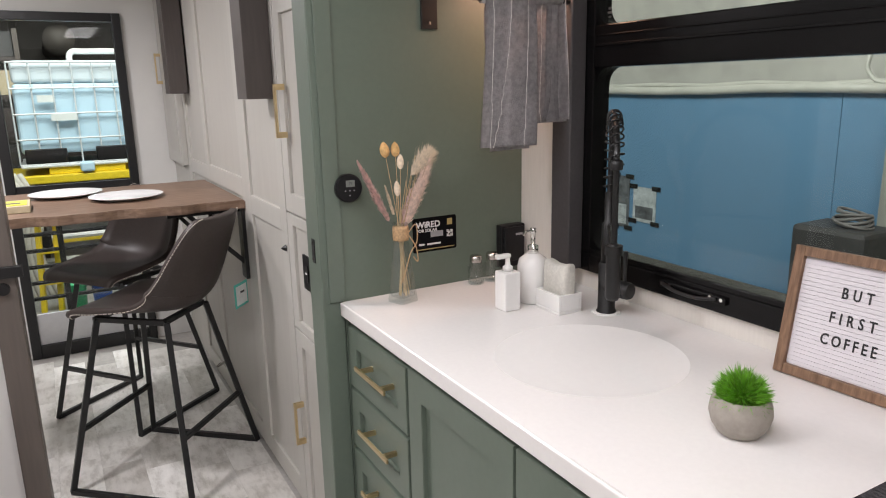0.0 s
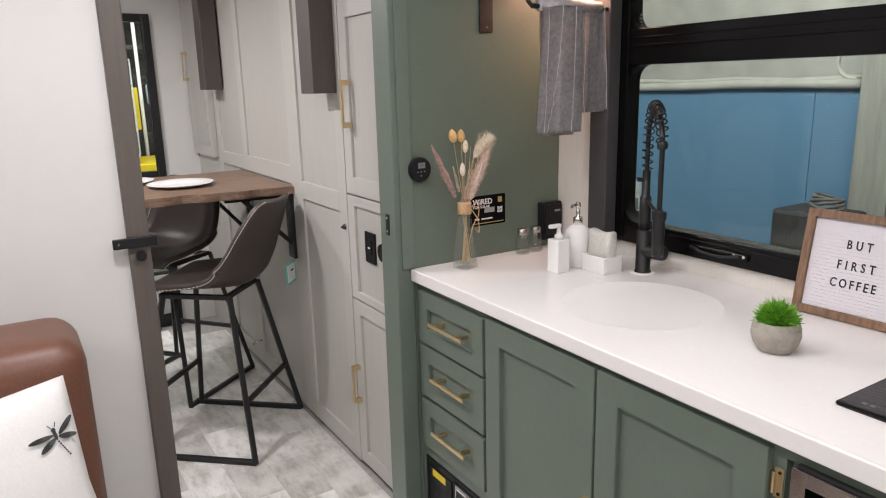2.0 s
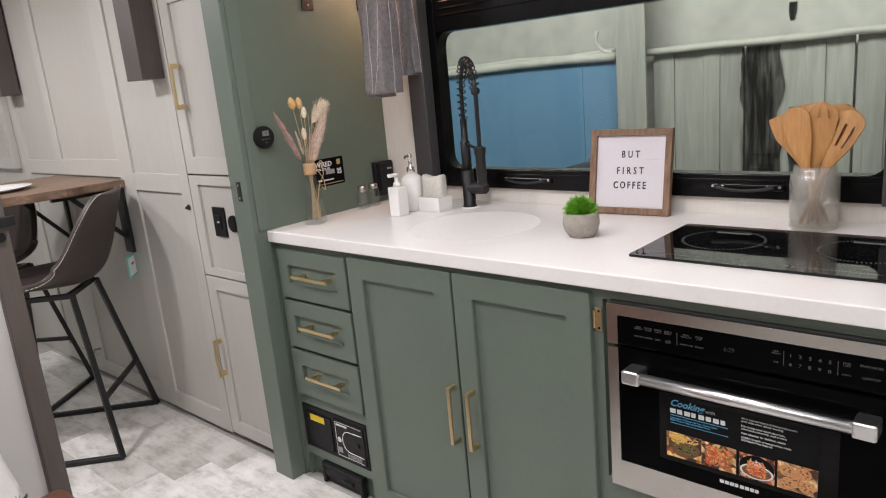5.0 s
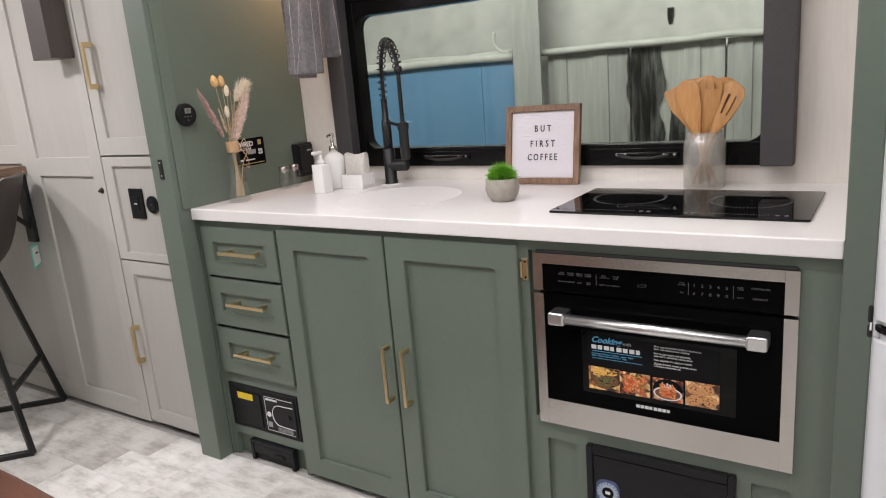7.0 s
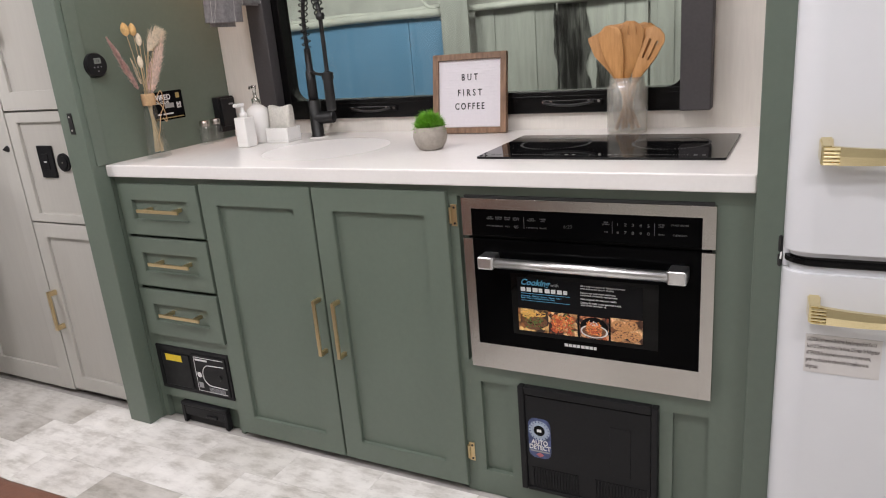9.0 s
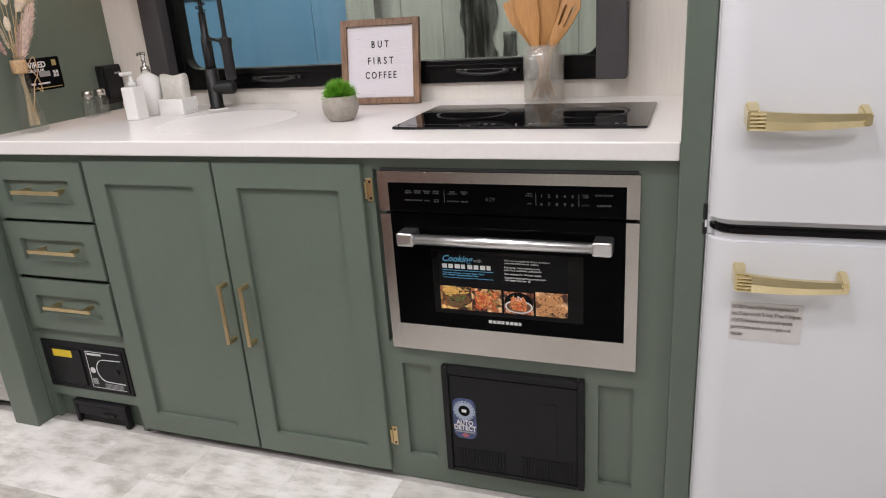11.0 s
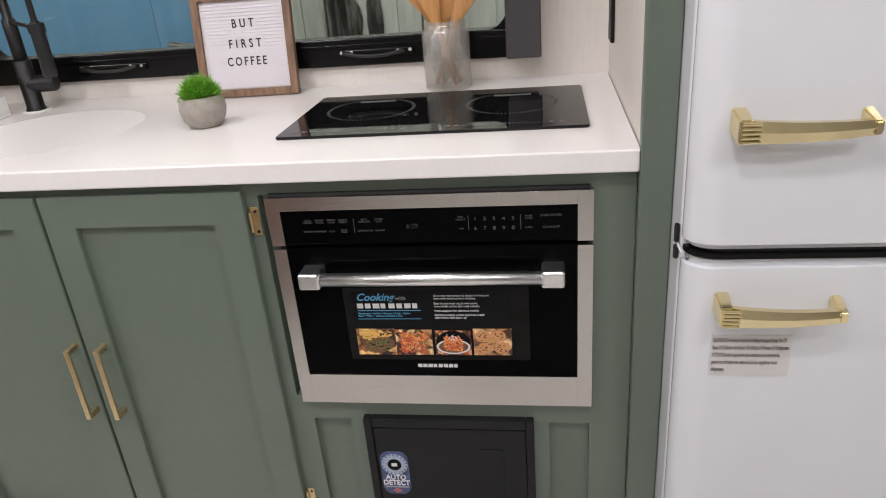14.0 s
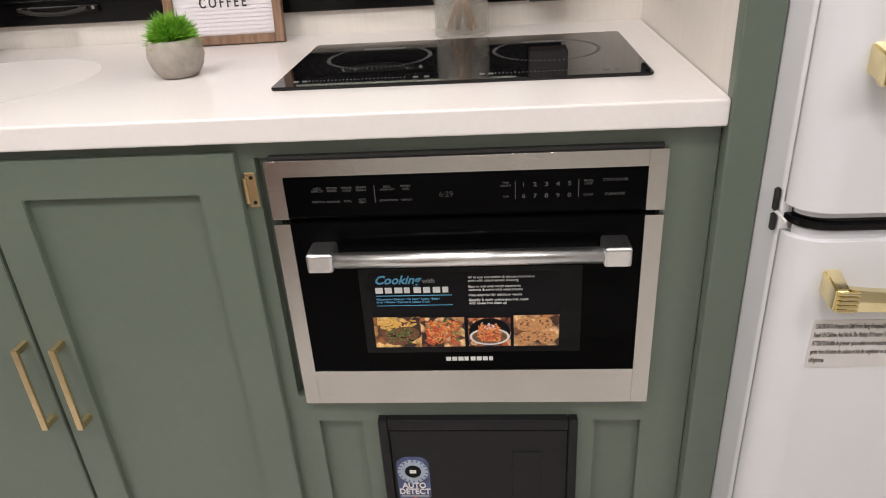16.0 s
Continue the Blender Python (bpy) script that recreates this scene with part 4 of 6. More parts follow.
part("toggle", box(XC - 0.016, XC - 0.009, 1.47, 1.52, 0.034, 0.046, 0.003), PLASTIC, vi)

# ---- on the worktop ----
# letter board leaning against the window frame
bd = thing("letter_board", (1.262, 0.722, TOP), "framed white felt letter board leaning behind the worktop", "sign", turn=0, local=True)
bd.matrix_basis = pose(1.262, 0.717, TOP + 0.001, 0, 10.0, 3.0)
W, H = 0.250, 0.249
part("frame", boxes([(-0.009, 0.011, W / 2 - 0.019, W / 2, 0, H), (-0.009, 0.011, -W / 2, -W / 2 + 0.019, 0, H), (-0.009, 0.011, -W / 2 + 0.019, W / 2 - 0.019, 0, 0.019), (-0.009, 0.011, -W / 2 + 0.019, W / 2 - 0.019, H - 0.019, H)], 0.0012), FRAME_WOOD, bd, "walnut-coloured wooden frame")
felt = part("felt_board", box(0.002, 0.009, -W / 2 + 0.018, W / 2 - 0.018, 0.018, H - 0.018), FELT, bd, "white felt board with fine grooves")
bm = bmesh.new()
for k in range(25):
    box(0.0002, 0.0025, -W / 2 + 0.019, W / 2 - 0.019, 0.0212 + k * 0.0082, 0.0280 + k * 0.0082, bm=bm)
stuff(part("ridged_felt", bm, FELT, felt))
for body, z, sp in (("BUT", 0.175, 1.75), ("FIRST", 0.127, 1.75), ("COFFEE", 0.0845, 1.5)):
    wd = words("letter_line", body, 0.029, (-0.0001, 0, z), FACING_X, LETTER, felt, "CENTER", depth=0.001, squeeze=0.74, space=sp, bold=0.0004)

# grass pot
gp = thing("potted_grass", (0.980, 0.708, TOP), "small concrete pot of bright green artificial grass", "plant")
part("pot", lathe([(0.026, 0.0), (0.033, 0.002), (0.044, 0.018), (0.0490, 0.036), (0.0475, 0.051), (0.043, 0.064), (0.041, 0.066), (0.038, 0.064), (0.037, 0.057), (0, 0.057)], (0.980, 0.708, TOP), 40), CONCRETE, gp, "rough grey concrete bowl", smooth=True)
bm = bmesh.new()
rnd = random.Random(4)
for k in range(2200):
    a, up_ = rnd.uniform(0, 2 * math.pi), rnd.uniform(-0.12, 1.0)
    side_ = math.sqrt(max(0.0, 1 - up_ * up_))
    d = Vector((math.cos(a) * side_, math.sin(a) * side_, up_))
    p0 = Vector((0.980, 0.708, TOP + 0.062)) + d * rnd.uniform(0.010, 0.024)
    d = (d + Vector((rnd.uniform(-1, 1), rnd.uniform(-1, 1), rnd.uniform(-0.6, 1.0))) * 0.42).normalized()
    L = rnd.uniform(0.020, 0.034)
    s = d.cross(Vector((rnd.uniform(-1, 1), rnd.uniform(-1, 1), 0.3))).normalized() * 0.0010
    mid = p0 + d * L * 0.55
    tip = p0 + d * L + Vector((rnd.uniform(-1, 1), rnd.uniform(-1, 1), rnd.uniform(-1, 1))) * 0.004
    v = [bm.verts.new(q) for q in (p0 - s, p0 + s, mid + s * 1.1, mid - s * 1.1, tip)]
    bm.faces.new(v[:4])
    bm.faces.new((v[3], v[2], v[4]))
tagged(part("grass_tuft", bm, GRASS, gp, "bright green plastic grass blades"), kind="stuff")

# utensil jar
jx, jy = 1.245, 0.212
jr = thing("utensil_jar", (jx, jy, TOP), "frosted glass jar standing on the worktop", "jar")
part("jar_body", lathe([(0.050, 0.0), (0.055, 0.004), (0.0555, 0.125), (0.051, 0.134), (0.0475, 0.138), (0.0475, 0.156), (0.0445, 0.156), (0.0445, 0.138), (0.0515, 0.122), (0.0515, 0.008), (0, 0.006)], (jx, jy, TOP), 44), FROST, jr, smooth=True)
part("thread_ring", lathe([(0.0475, 0.143), (0.0492, 0.1445), (0.0475, 0.146)], (jx, jy, TOP), 40, cap=False), FROST, jr, smooth=True)


def utensil(name, label, base_at, top_at, head, width, shape, slots, twist):
    """A wooden spoon or spatula: a round handle that widens into a thin head."""
    a, b = Vector(base_at), Vector(top_at)
    d = (b - a).normalized()
    L = (b - a).length
    w = Vector((math.sin(twist), -math.cos(twist), 0))
    w = (w - d * w.dot(d)).normalized()
    nrm = d.cross(w)
    ob = thing(name, a, label, "utensil", "bamboo utensils in the jar")
    bm = bmesh.new()
    part("handle", tube([a, a + d * (L - head * 0.95)], [0.0055, 0.0065], 10, bm), BAMBOO, ob, smooth=True)
    bm = bmesh.new()
    rows, n = [], 14
    for k in range(n + 1):
        t = k / n
        if shape == "spoon":
            hw = 0.0085 + (width - 0.0085) * math.sin(min(1, t * 1.4) * math.pi / 2) ** 1.3
            if t > 0.76:
                hw = width * math.sqrt(max(0.0, 1 - ((t - 0.70) / 0.305) ** 2.8)) + 0.003
        elif shape == "spatula":
            hw = 0.0065 + (width - 0.0065) * min(1, t * 1.6) ** 1.5
            if t > 0.93:
                hw *= 0.93
        else:
            hw = 0.0065 + (width - 0.0065) * min(1, t * 1.9) ** 1.3
        rows.append((t, hw))
    th = 0.0032
    for lo, hi in ((-1, -0.62), (-0.62, -0.46), (-0.46, -0.1), (-0.1, 0.1), (0.1, 0.46), (0.46, 0.62), (0.62, 1)):
        slot = (hi - lo) < 0.25
        for (t0, w0), (t1, w1) in zip(rows, rows[1:]):
            if slot and slots and slots[0] <= t0 and t1 <= slots[1]:
                continue
            q = []
            for t, hw in ((t0, w0), (t1, w1)):
                c = a + d * (L - head + head * t)
                bend = nrm * (0.010 * t * t)
                for s in (lo, hi):
                    dish = nrm * (0.004 * (1 - s * s) * (1 if shape == "spoon" else 0.3))
                    q.append((c + w * hw * s + bend - dish, th * (1 - 0.5 * t)))
            (p00, k0), (p01, _), (p10, k1), (p11, _) = q
            vs = [bm.verts.new(p + nrm * s * kk) for s in (1, -1) for p, kk in ((p00, k0), (p01, k0), (p11, k1), (p10, k1))]
            for f in ((0, 1, 2, 3), (7, 6, 5, 4), (0, 4, 5, 1), (1, 5, 6, 2), (2, 6, 7, 3), (3, 7, 4, 0)):
                bm.faces.new([vs[i] for i in f])
    bmesh.ops.remove_doubles(bm, verts=bm.verts, dist=0.00005)
    bmesh.ops.recalc_face_normals(bm, faces=bm.faces)
    part("head", bm, BAMBOO, ob)
    return ob


Z0 = TOP + 0.012
utensil("bamboo_spatula", "plain bamboo spatula standing in the glass jar", (jx + 0.012, jy - 0.030, Z0), (jx + 0.004, jy + 0.082, TOP + 0.278), 0.150, 0.033, "spatula", None, 0.15)
utensil("bamboo_spoon", "round bamboo mixing spoon standing in the glass jar", (jx - 0.02, jy - 0.02, Z0), (jx - 0.032, jy + 0.048, TOP + 0.296), 0.155, 0.031, "spoon", None, -0.1)
utensil("bamboo_fork", "slotted bamboo serving fork standing in the glass jar", (jx - 0.005, jy + 0.01, Z0), (jx - 0.020, jy - 0.012, TOP + 0.304), 0.160, 0.037, "spoon", (0.74, 0.95), 0.0)
utensil("bamboo_turner", "slotted bamboo turner standing in the glass jar", (jx - 0.012, jy + 0.028, Z0), (jx - 0.014, jy - 0.078, TOP + 0.284), 0.150, 0.035, "spoon", (0.42, 0.80), -0.2)
utensil("bamboo_spoon", "bamboo spoon at the back of the glass jar", (jx + 0.025, jy + 0.01, Z0), (jx + 0.028, jy - 0.050, TOP + 0.296), 0.140, 0.036, "spoon", None, 0.2)
utensil("bamboo_scraper", "bamboo scraper at the back of the glass jar", (jx + 0.030, jy - 0.01, Z0), (jx + 0.030, jy + 0.020, TOP + 0.300), 0.140, 0.034, "spatula", None, 0.1)

# soap, lotion and sponge
sd = thing("soap_dispenser", (1.034, 1.445, TOP), "square white ceramic soap dispenser with white pump", "dispenser")
part("bottle", box(1.010, 1.058, 1.421, 1.469, TOP, TOP + 0.100, 0.004, 3), CERAMIC, sd)
part("collar", lathe([(0.013, 0.100), (0.013, 0.112), (0.007, 0.116), (0.005, 0.136)], (1.034, 1.445, TOP), 20), CERAMIC, sd, smooth=True)
part("nozzle", box(0.998, 1.040, 1.437, 1.453, TOP + 0.134, TOP + 0.146, 0.004), CERAMIC, sd)
ld = thing("lotion_bottle", (1.128, 1.466, TOP), "round white ceramic bottle with a chrome pump", "dispenser")
part("bottle", lathe([(0.036, 0), (0.040, 0.004), (0.041, 0.095), (0.036, 0.115), (0.022, 0.126), (0.014, 0.130)], (1.128, 1.466, TOP), 36), CERAMIC, ld, smooth=True)
part("pump", lathe([(0.014, 0.129), (0.014, 0.150), (0.006, 0.154), (0.006, 0.182), (0.008, 0.183), (0.008, 0.196)], (1.128, 1.466, TOP), 20), CHROME, ld, "chrome pump", smooth=True)
part("spout", tube([(1.128, 1.466, TOP + 0.19), (1.095, 1.454, TOP + 0.192), (1.088, 1.451, TOP + 0.184)], 0.004, 10), CHROME, ld)
tr = thing("sponge_holder", (1.135, 1.374, TOP), "white ceramic sponge holder beside the soap", "holder")
part("tray", boxes([(1.105, 1.177, 1.327, 1.422, TOP, TOP + 0.008), (1.105, 1.113, 1.327, 1.422, TOP + 0.008, TOP + 0.050), (1.169, 1.177, 1.327, 1.422, TOP + 0.008, TOP + 0.050),
                    (1.113, 1.169, 1.327, 1.335, TOP + 0.008, TOP + 0.050), (1.113, 1.169, 1.414, 1.422, TOP + 0.008, TOP + 0.050)], 0.002), CERAMIC, tr)
sg = thing("sponge", (1.141, 1.374, TOP + 0.008), "grey-white mesh scouring sponge standing in the holder", "sponge")
bm = box(1.121, 1.161, 1.328, 1.418, TOP + 0.009, TOP + 0.128, 0.012, 3)
bmesh.ops.subdivide_edges(bm, edges=bm.edges, cuts=2, use_grid_fill=True)
for v in bm.verts:
    v.co += Vector((noise.noise(v.co * 40), noise.noise(v.co * 37 + Vector((3, 1, 2))), noise.noise(v.co * 42 + Vector((7, 0, 1))))) * 0.0028
    v.co.z -= 0.010 * math.sin((v.co.y - 1.328) / 0.09 * math.pi) if v.co.z > TOP + 0.1 else 0
part("mesh_cloth", bm, SPONGE, sg, smooth=True)

# two little glass shakers
def shaker_jar(x, y):
    ob = thing("glass_shaker", (x, y, TOP), "small clear glass shaker with a metal lid", "shaker", "pair of shakers")
    part("jar", lathe([(0.021, 0), (0.0235, 0.003), (0.0235, 0.052), (0.018, 0.062), (0.016, 0.066), (0.0142, 0.066), (0.0162, 0.06), (0.0215, 0.05), (0.0215, 0.006), (0, 0.005)], (x, y, TOP), 24), CLEAR, ob, smooth=True)
    part("lid", lathe([(0.0172, 0.064), (0.0178, 0.066), (0.0178, 0.080), (0.015, 0.084), (0, 0.085)], (x, y, TOP), 24), STEEL, ob, "steel lid", smooth=True)
    return ob


sh = shaker_jar(1.092, 1.690)
copy_thing(sh, pose(1.150, 1.694, TOP))

# vase with dried grasses
vx, vy = 0.838, 1.652
vs_ = thing("glass_vase", (vx, vy, TOP), "slim clear glass vase tied with jute twine", "vase")
bm = bmesh.new()
prof = [(0.034, 0.0), (0.034, 0.012), (0.016, 0.185), (0.019, 0.215)]
rings = []
for r, z in prof + [(0.0165, 0.215), (0.0135, 0.185), (0.030, 0.016), (0.0005, 0.014)]:
    rings.append([bm.verts.new((vx + r * math.cos(radians(20 + 90 * k + 45)) * 1.15, vy + r * math.sin(radians(20 + 90 * k + 45)) * 1.15, TOP + z)) for k in range(4)])
for a, b in zip(rings, rings[1:]):
    for k in range(4):
        bm.faces.new((a[k], a[(k + 1) % 4], b[(k + 1) % 4], b[k]))
bm.faces.new(rings[0][::-1])
bm.faces.new(rings[-1])
bmesh.ops.bevel(bm, geom=[e for e in bm.edges if abs(e.verts[0].co.z - e.verts[1].co.z) > 0.02], offset=0.002, segments=2, affect="EDGES")
part("glass_body", bm, CLEAR, vs_)
part("twine_band", lathe([(0.0205, 0.168), (0.0215, 0.175), (0.0215, 0.198), (0.0205, 0.205)], (vx, vy, TOP), 20), JUTE, vs_, "wound jute band", smooth=True)
part("twine_loop", tube(smooth_path([(vx + 0.012, vy - 0.022, TOP + 0.190), (vx + 0.032, vy - 0.026, TOP + 0.210), (vx + 0.034, vy - 0.026, TOP + 0.165), (vx + 0.014, vy - 0.026, TOP + 0.135), (vx - 0.005, vy - 0.03, TOP + 0.085), (vx - 0.020, vy - 0.032, TOP + 0.058)], 6), 0.0014, 6), JUTE, vs_)
part("twine_tail", tube(smooth_path([(vx + 0.010, vy - 0.022, TOP + 0.186), (vx + 0.030, vy - 0.028, TOP + 0.150), (vx + 0.034, vy - 0.028, TOP + 0.112), (vx + 0.022, vy - 0.026, TOP + 0.125)], 6), 0.0014, 6), JUTE, vs_)
dg = thing("dried_grasses", (vx, vy, TOP + 0.02), "bunch of dried pampas, straw and bunny-tail grasses", "dried flowers")


def plume(tip, root, length, radius, material, count, seed, label):
    rr = random.Random(seed)
    tip, root = Vector(tip), Vector(root)
    ax = (tip - root).normalized()
    bm = bmesh.new()
    for k in range(count):
        t = rr.random()
        c = tip - ax * length * (1 - t)
        env = radius * (math.sin(math.pi * min(1, 0.12 + 0.88 * t)) ** 0.6) * (1.1 - 0.35 * t)
        a = rr.uniform(0, 2 * math.pi)
        e1 = ax.orthogonal().normalized()
        e2 = ax.cross(e1)
        out = (math.cos(a) * e1 + math.sin(a) * e2)
        p1 = c + (out * 0.9 + ax * rr.uniform(0.9, 1.8)).normalized() * env * rr.uniform(0.7, 1.5)
        s = out.cross(ax).normalized() * 0.0012
        v = [bm.verts.new(q) for q in (c - s, c + s, (c + p1) / 2 + s * 1.6 + out * 0.001, p1, (c + p1) / 2 - s * 1.6 + out * 0.001)]
        bm.faces.new(v)
    return tagged(part("plume", bm, material, dg, label), kind="stuff")


plume((vx - 0.118, vy - 0.012, TOP + 0.385), (vx - 0.006, vy, TOP + 0.17), 0.185, 0.016, PAMPAS, 1100, 1, "mauve pampas plume")
plume((vx + 0.092, vy - 0.01, TOP + 0.385), (vx + 0.004, vy, TOP + 0.18), 0.195, 0.028, PAMPAS_LIGHT, 1700, 2, "blush pampas plume")
plume((vx + 0.040, vy + 0.005, TOP + 0.300), (vx + 0.002, vy, TOP + 0.18), 0.130, 0.020, PAMPAS, 900, 3, "mauve pampas plume")
plume((vx + 0.100, vy + 0.0, TOP + 0.395), (vx + 0.040, vy, TOP + 0.340), 0.09, 0.040, CREAM_PLUME, 700, 5, "cream pampas tip")
for tip, m, r, L in (((vx - 0.040, vy, TOP + 0.425), BUNNY, 0.0125, 0.040), ((vx - 0.006, vy + 0.004, TOP + 0.423), BUNNY, 0.0115, 0.038), ((vx + 0.004, vy - 0.006, TOP + 0.392), CREAM_PLUME, 0.009, 0.038), ((vx - 0.010, vy - 0.008, TOP + 0.325), CREAM_PLUME, 0.009, 0.040)):
    tip = Vector(tip)
    root = Vector((vx, vy, TOP + 0.18))
    ax = (tip - root).normalized()
    part("bunny_tail", tube([tip - ax * L * (1 - t) for t in (0, 0.12, 0.35, 0.6, 0.85, 1.0)], [r * 0.3, r * 0.75, r, r * 0.95, r * 0.6, r * 0.1], 14), m, dg, "fuzzy oval seed head", smooth=True)
    part("stalk", tube([root - ax * 0.15, tip - ax * L], 0.0009, 5), STRAW, dg)
rnd = random.Random(9)
for k in range(16):
    a = 2 * math.pi * k / 16 * 3.1
    foot = Vector((vx + 0.014 * math.cos(a) + 0.004, vy + 0.012 * math.sin(a), TOP + 0.018))
    neck = Vector((vx + 0.008 * math.cos(a + 2.4), vy + 0.008 * math.sin(a + 2.4), TOP + 0.19))
    tip = neck + Vector((rnd.uniform(-0.02, 0.075), rnd.uniform(-0.02, 0.02), rnd.uniform(0.12, 0.22))) if k % 2 else neck + Vector((0, 0, 0.03))
    part("stalk", tube([foot, neck, tip], [0.0015, 0.0014, 0.0006], 5), STRAW, dg)
plume((vx - 0.045, vy - 0.01, TOP + 0.318), (vx - 0.004, vy, TOP + 0.19), 0.085, 0.008, CREAM_PLUME, 160, 7, "thin pale grass plume")

# ---- on the end panel ----
thm = thing("thermostat", (0.728, 1.737, 1.218), "round black thermostat on the green end panel", "thermostat")
bm = lathe([(0.036, 0), (0.037, 0.006), (0.037, 0.016), (0.034, 0.021), (0, 0.021)], (0, 0, 0), 44)
bm.transform(Matrix.Translation((0.728, 1.737, 1.218)) @ FACING_Y)
part("dial", bm, PLASTIC, thm, smooth=False)
part("screen", flat(-0.010, 0.014, 0.004, 0.021, (0.728, 1.7155, 1.218), FACING_Y, 0.0006), mat("grey_screen", (0.20, 0.22, 0.20), 0.3), thm, "small grey display")
words("screen_digits", "71", 0.010, (0.731, 1.7145, 1.2305), FACING_Y, LETTER, thm, "CENTER")
for du, dv in ((-0.012, -0.006), (0.0, -0.006), (0.012, -0.006), (0.0, -0.018)):
    part("button_mark", flat(du - 0.0018, du + 0.0018, dv - 0.0015, dv + 0.0015, (0.728, 1.7155, 1.218), FACING_Y, 0.0005), PRINT_GREY, thm)
wl = thing("solar_label", (0.985, 1.737, 1.065), "black solar wiring label with white and gold print", "label")
part("plate", flat(-0.070, 0.070, -0.049, 0.049, (0.985, 1.7365, 1.064), FACING_Y, 0.0014, r=0.006), STICKER_BLACK, wl)
LB = (0.985, 1.7348, 1.064)
words("label_words", "WiRED", 0.0245, (0.926, LB[1], 1.092), FACING_Y, PRINT_WHITE, wl, bold=0.0006)
words("label_words", "FOR SOLAR", 0.0125, (0.927, LB[1], 1.076), FACING_Y, PRINT_WHITE, wl, bold=0.0002)
part("grey_field", flat(-0.014, 0.026, -0.008, 0.008, LB, FACING_Y, 0.0004), PRINT_GREY, wl)
part("gold_badge", flat(0.040, 0.056, 0.022, 0.040, LB, FACING_Y, 0.0004), PRINT_GOLD, wl)
for i in range(5):
    for j in range(5):
        if (i * 3 + j * 5 + i * j) % 3 != 1:
            part("square_mark", flat(0.038 + i * 0.004, 0.0415 + i * 0.004, -0.012 + j * 0.004, -0.0085 + j * 0.004, LB, FACING_Y, 0.0004), PRINT_WHITE, wl)
part("brand_mark", flat(-0.052, -0.034, -0.030, -0.024, LB, FACING_Y, 0.0004, r=0.0028), PRINT_WHITE, wl)
part("brand_mark", flat(-0.026, 0.018, -0.030, -0.025, LB, FACING_Y, 0.0004), PRINT_WHITE, wl)
part("gold_line", flat(-0.062, 0.062, -0.0425, -0.0400, LB, FACING_Y, 0.0004), PRINT_GOLD, wl)
bb = thing("power_outlet", (1.235, 1.737, 1.0), "black power outlet box with a hinged cover", "outlet")
part("housing", box(1.192, 1.278, 1.708, 1.7365, 0.938, 1.066, 0.004), PLASTIC, bb)
part("cover", box(1.199, 1.271, 1.699, 1.7085, 0.958, 1.060, 0.003), PLASTIC, bb)
part("logo_bar", box(1.238, 1.262, 1.698, 1.6993, 1.035, 1.041), PRINT_GREY, bb)
# shelf brackets, shelf and towel rail above
SHZ = 1.775
sf = thing("wall_shelf", (1.12, 1.6, SHZ), "dark wooden shelf on black iron brackets", "shelf")
part("board", box(0.93, 1.304, 1.475, 1.735, SHZ, SHZ + 0.03, 0.002), FRAME_WOOD, sf)
for x in (0.982, 1.235):
    br = part("bracket", boxes([(x - 0.024, x + 0.024, 1.7295, 1.7362, 1.617, SHZ), (x - 0.024, x + 0.024, 1.50, 1.7295, SHZ - 0.006, SHZ - 0.0005)], 0.001), BLACK, sf, "black iron shelf bracket")
    part("screw", tube([(x, 1.7275, 1.632), (x, 1.7290, 1.632)], 0.004, 10), STEEL, br)
part("rail", tube([(0.968, 1.51, SHZ - 0.002), (0.968, 1.51, 1.684), (0.980, 1.51, 1.672), (1.285, 1.51, 1.672), (1.295, 1.51, 1.684), (1.295, 1.51, SHZ - 0.002)], 0.007, 12), BLACK, sf, "black towel rail")
# towel: folded over the rail, two hanging leaves
tw = thing("hand_towel", (1.13, 1.51, 1.664), "grey terry towel with silver stripes hung over the rail", "towel")


def leaf(name, x0, x1, y, z0, z1, seed, stripes, slope=0.0, flare=0.0):
    bm = bmesh.new()
    nu, nv = 40, 44
    grid = []
    for j in range(nv + 1):
        v = j / nv
        row = []
        for i in range(nu + 1):
            u = i / nu
            z = z1 + (z0 - z1) * v + slope * u * v
            amp = 0.35 + 0.65 * v
            yy = y + amp * (0.007 * math.sin(u * 4.2 + seed + 0.5 * v) + 0.0007 * math.sin(u * 15 + seed * 2 + v * 2.5)) + 0.006 * noise.noise(Vector((u * 2.2, v * 2.6, seed)))
            x = x0 + (x1 - x0) * u + (u - 0.5) * flare * v + 0.006 * math.sin(v * 4 + seed) * amp + 0.004 * math.sin(u * 19 + seed)
            row.append(bm.verts.new((x, yy, z)))
        grid.append(row)
    for a, b in zip(grid, grid[1:]):
        for i in range(nu):
            bm.faces.new((a[i], b[i], b[i + 1], a[i + 1]))
    lines = []
    for s0, s1 in stripes:
        lines.append([r[round((s0 + (s1 - s0) * j / nv) * nu)].co.copy() + Vector((0, -0.0052, 0)) for j, r in enumerate(grid)])
    got = bmesh.ops.solidify(bm, geom=bm.faces[:], thickness=0.008)
    ob = part(name, bm, TOWEL, tw, smooth=True)
    for ln in lines:
        part("silver_stripe", tube(ln[::2], 0.0007, 5), TOWEL_LINE, ob, "thin silver woven stripe")
    return ob


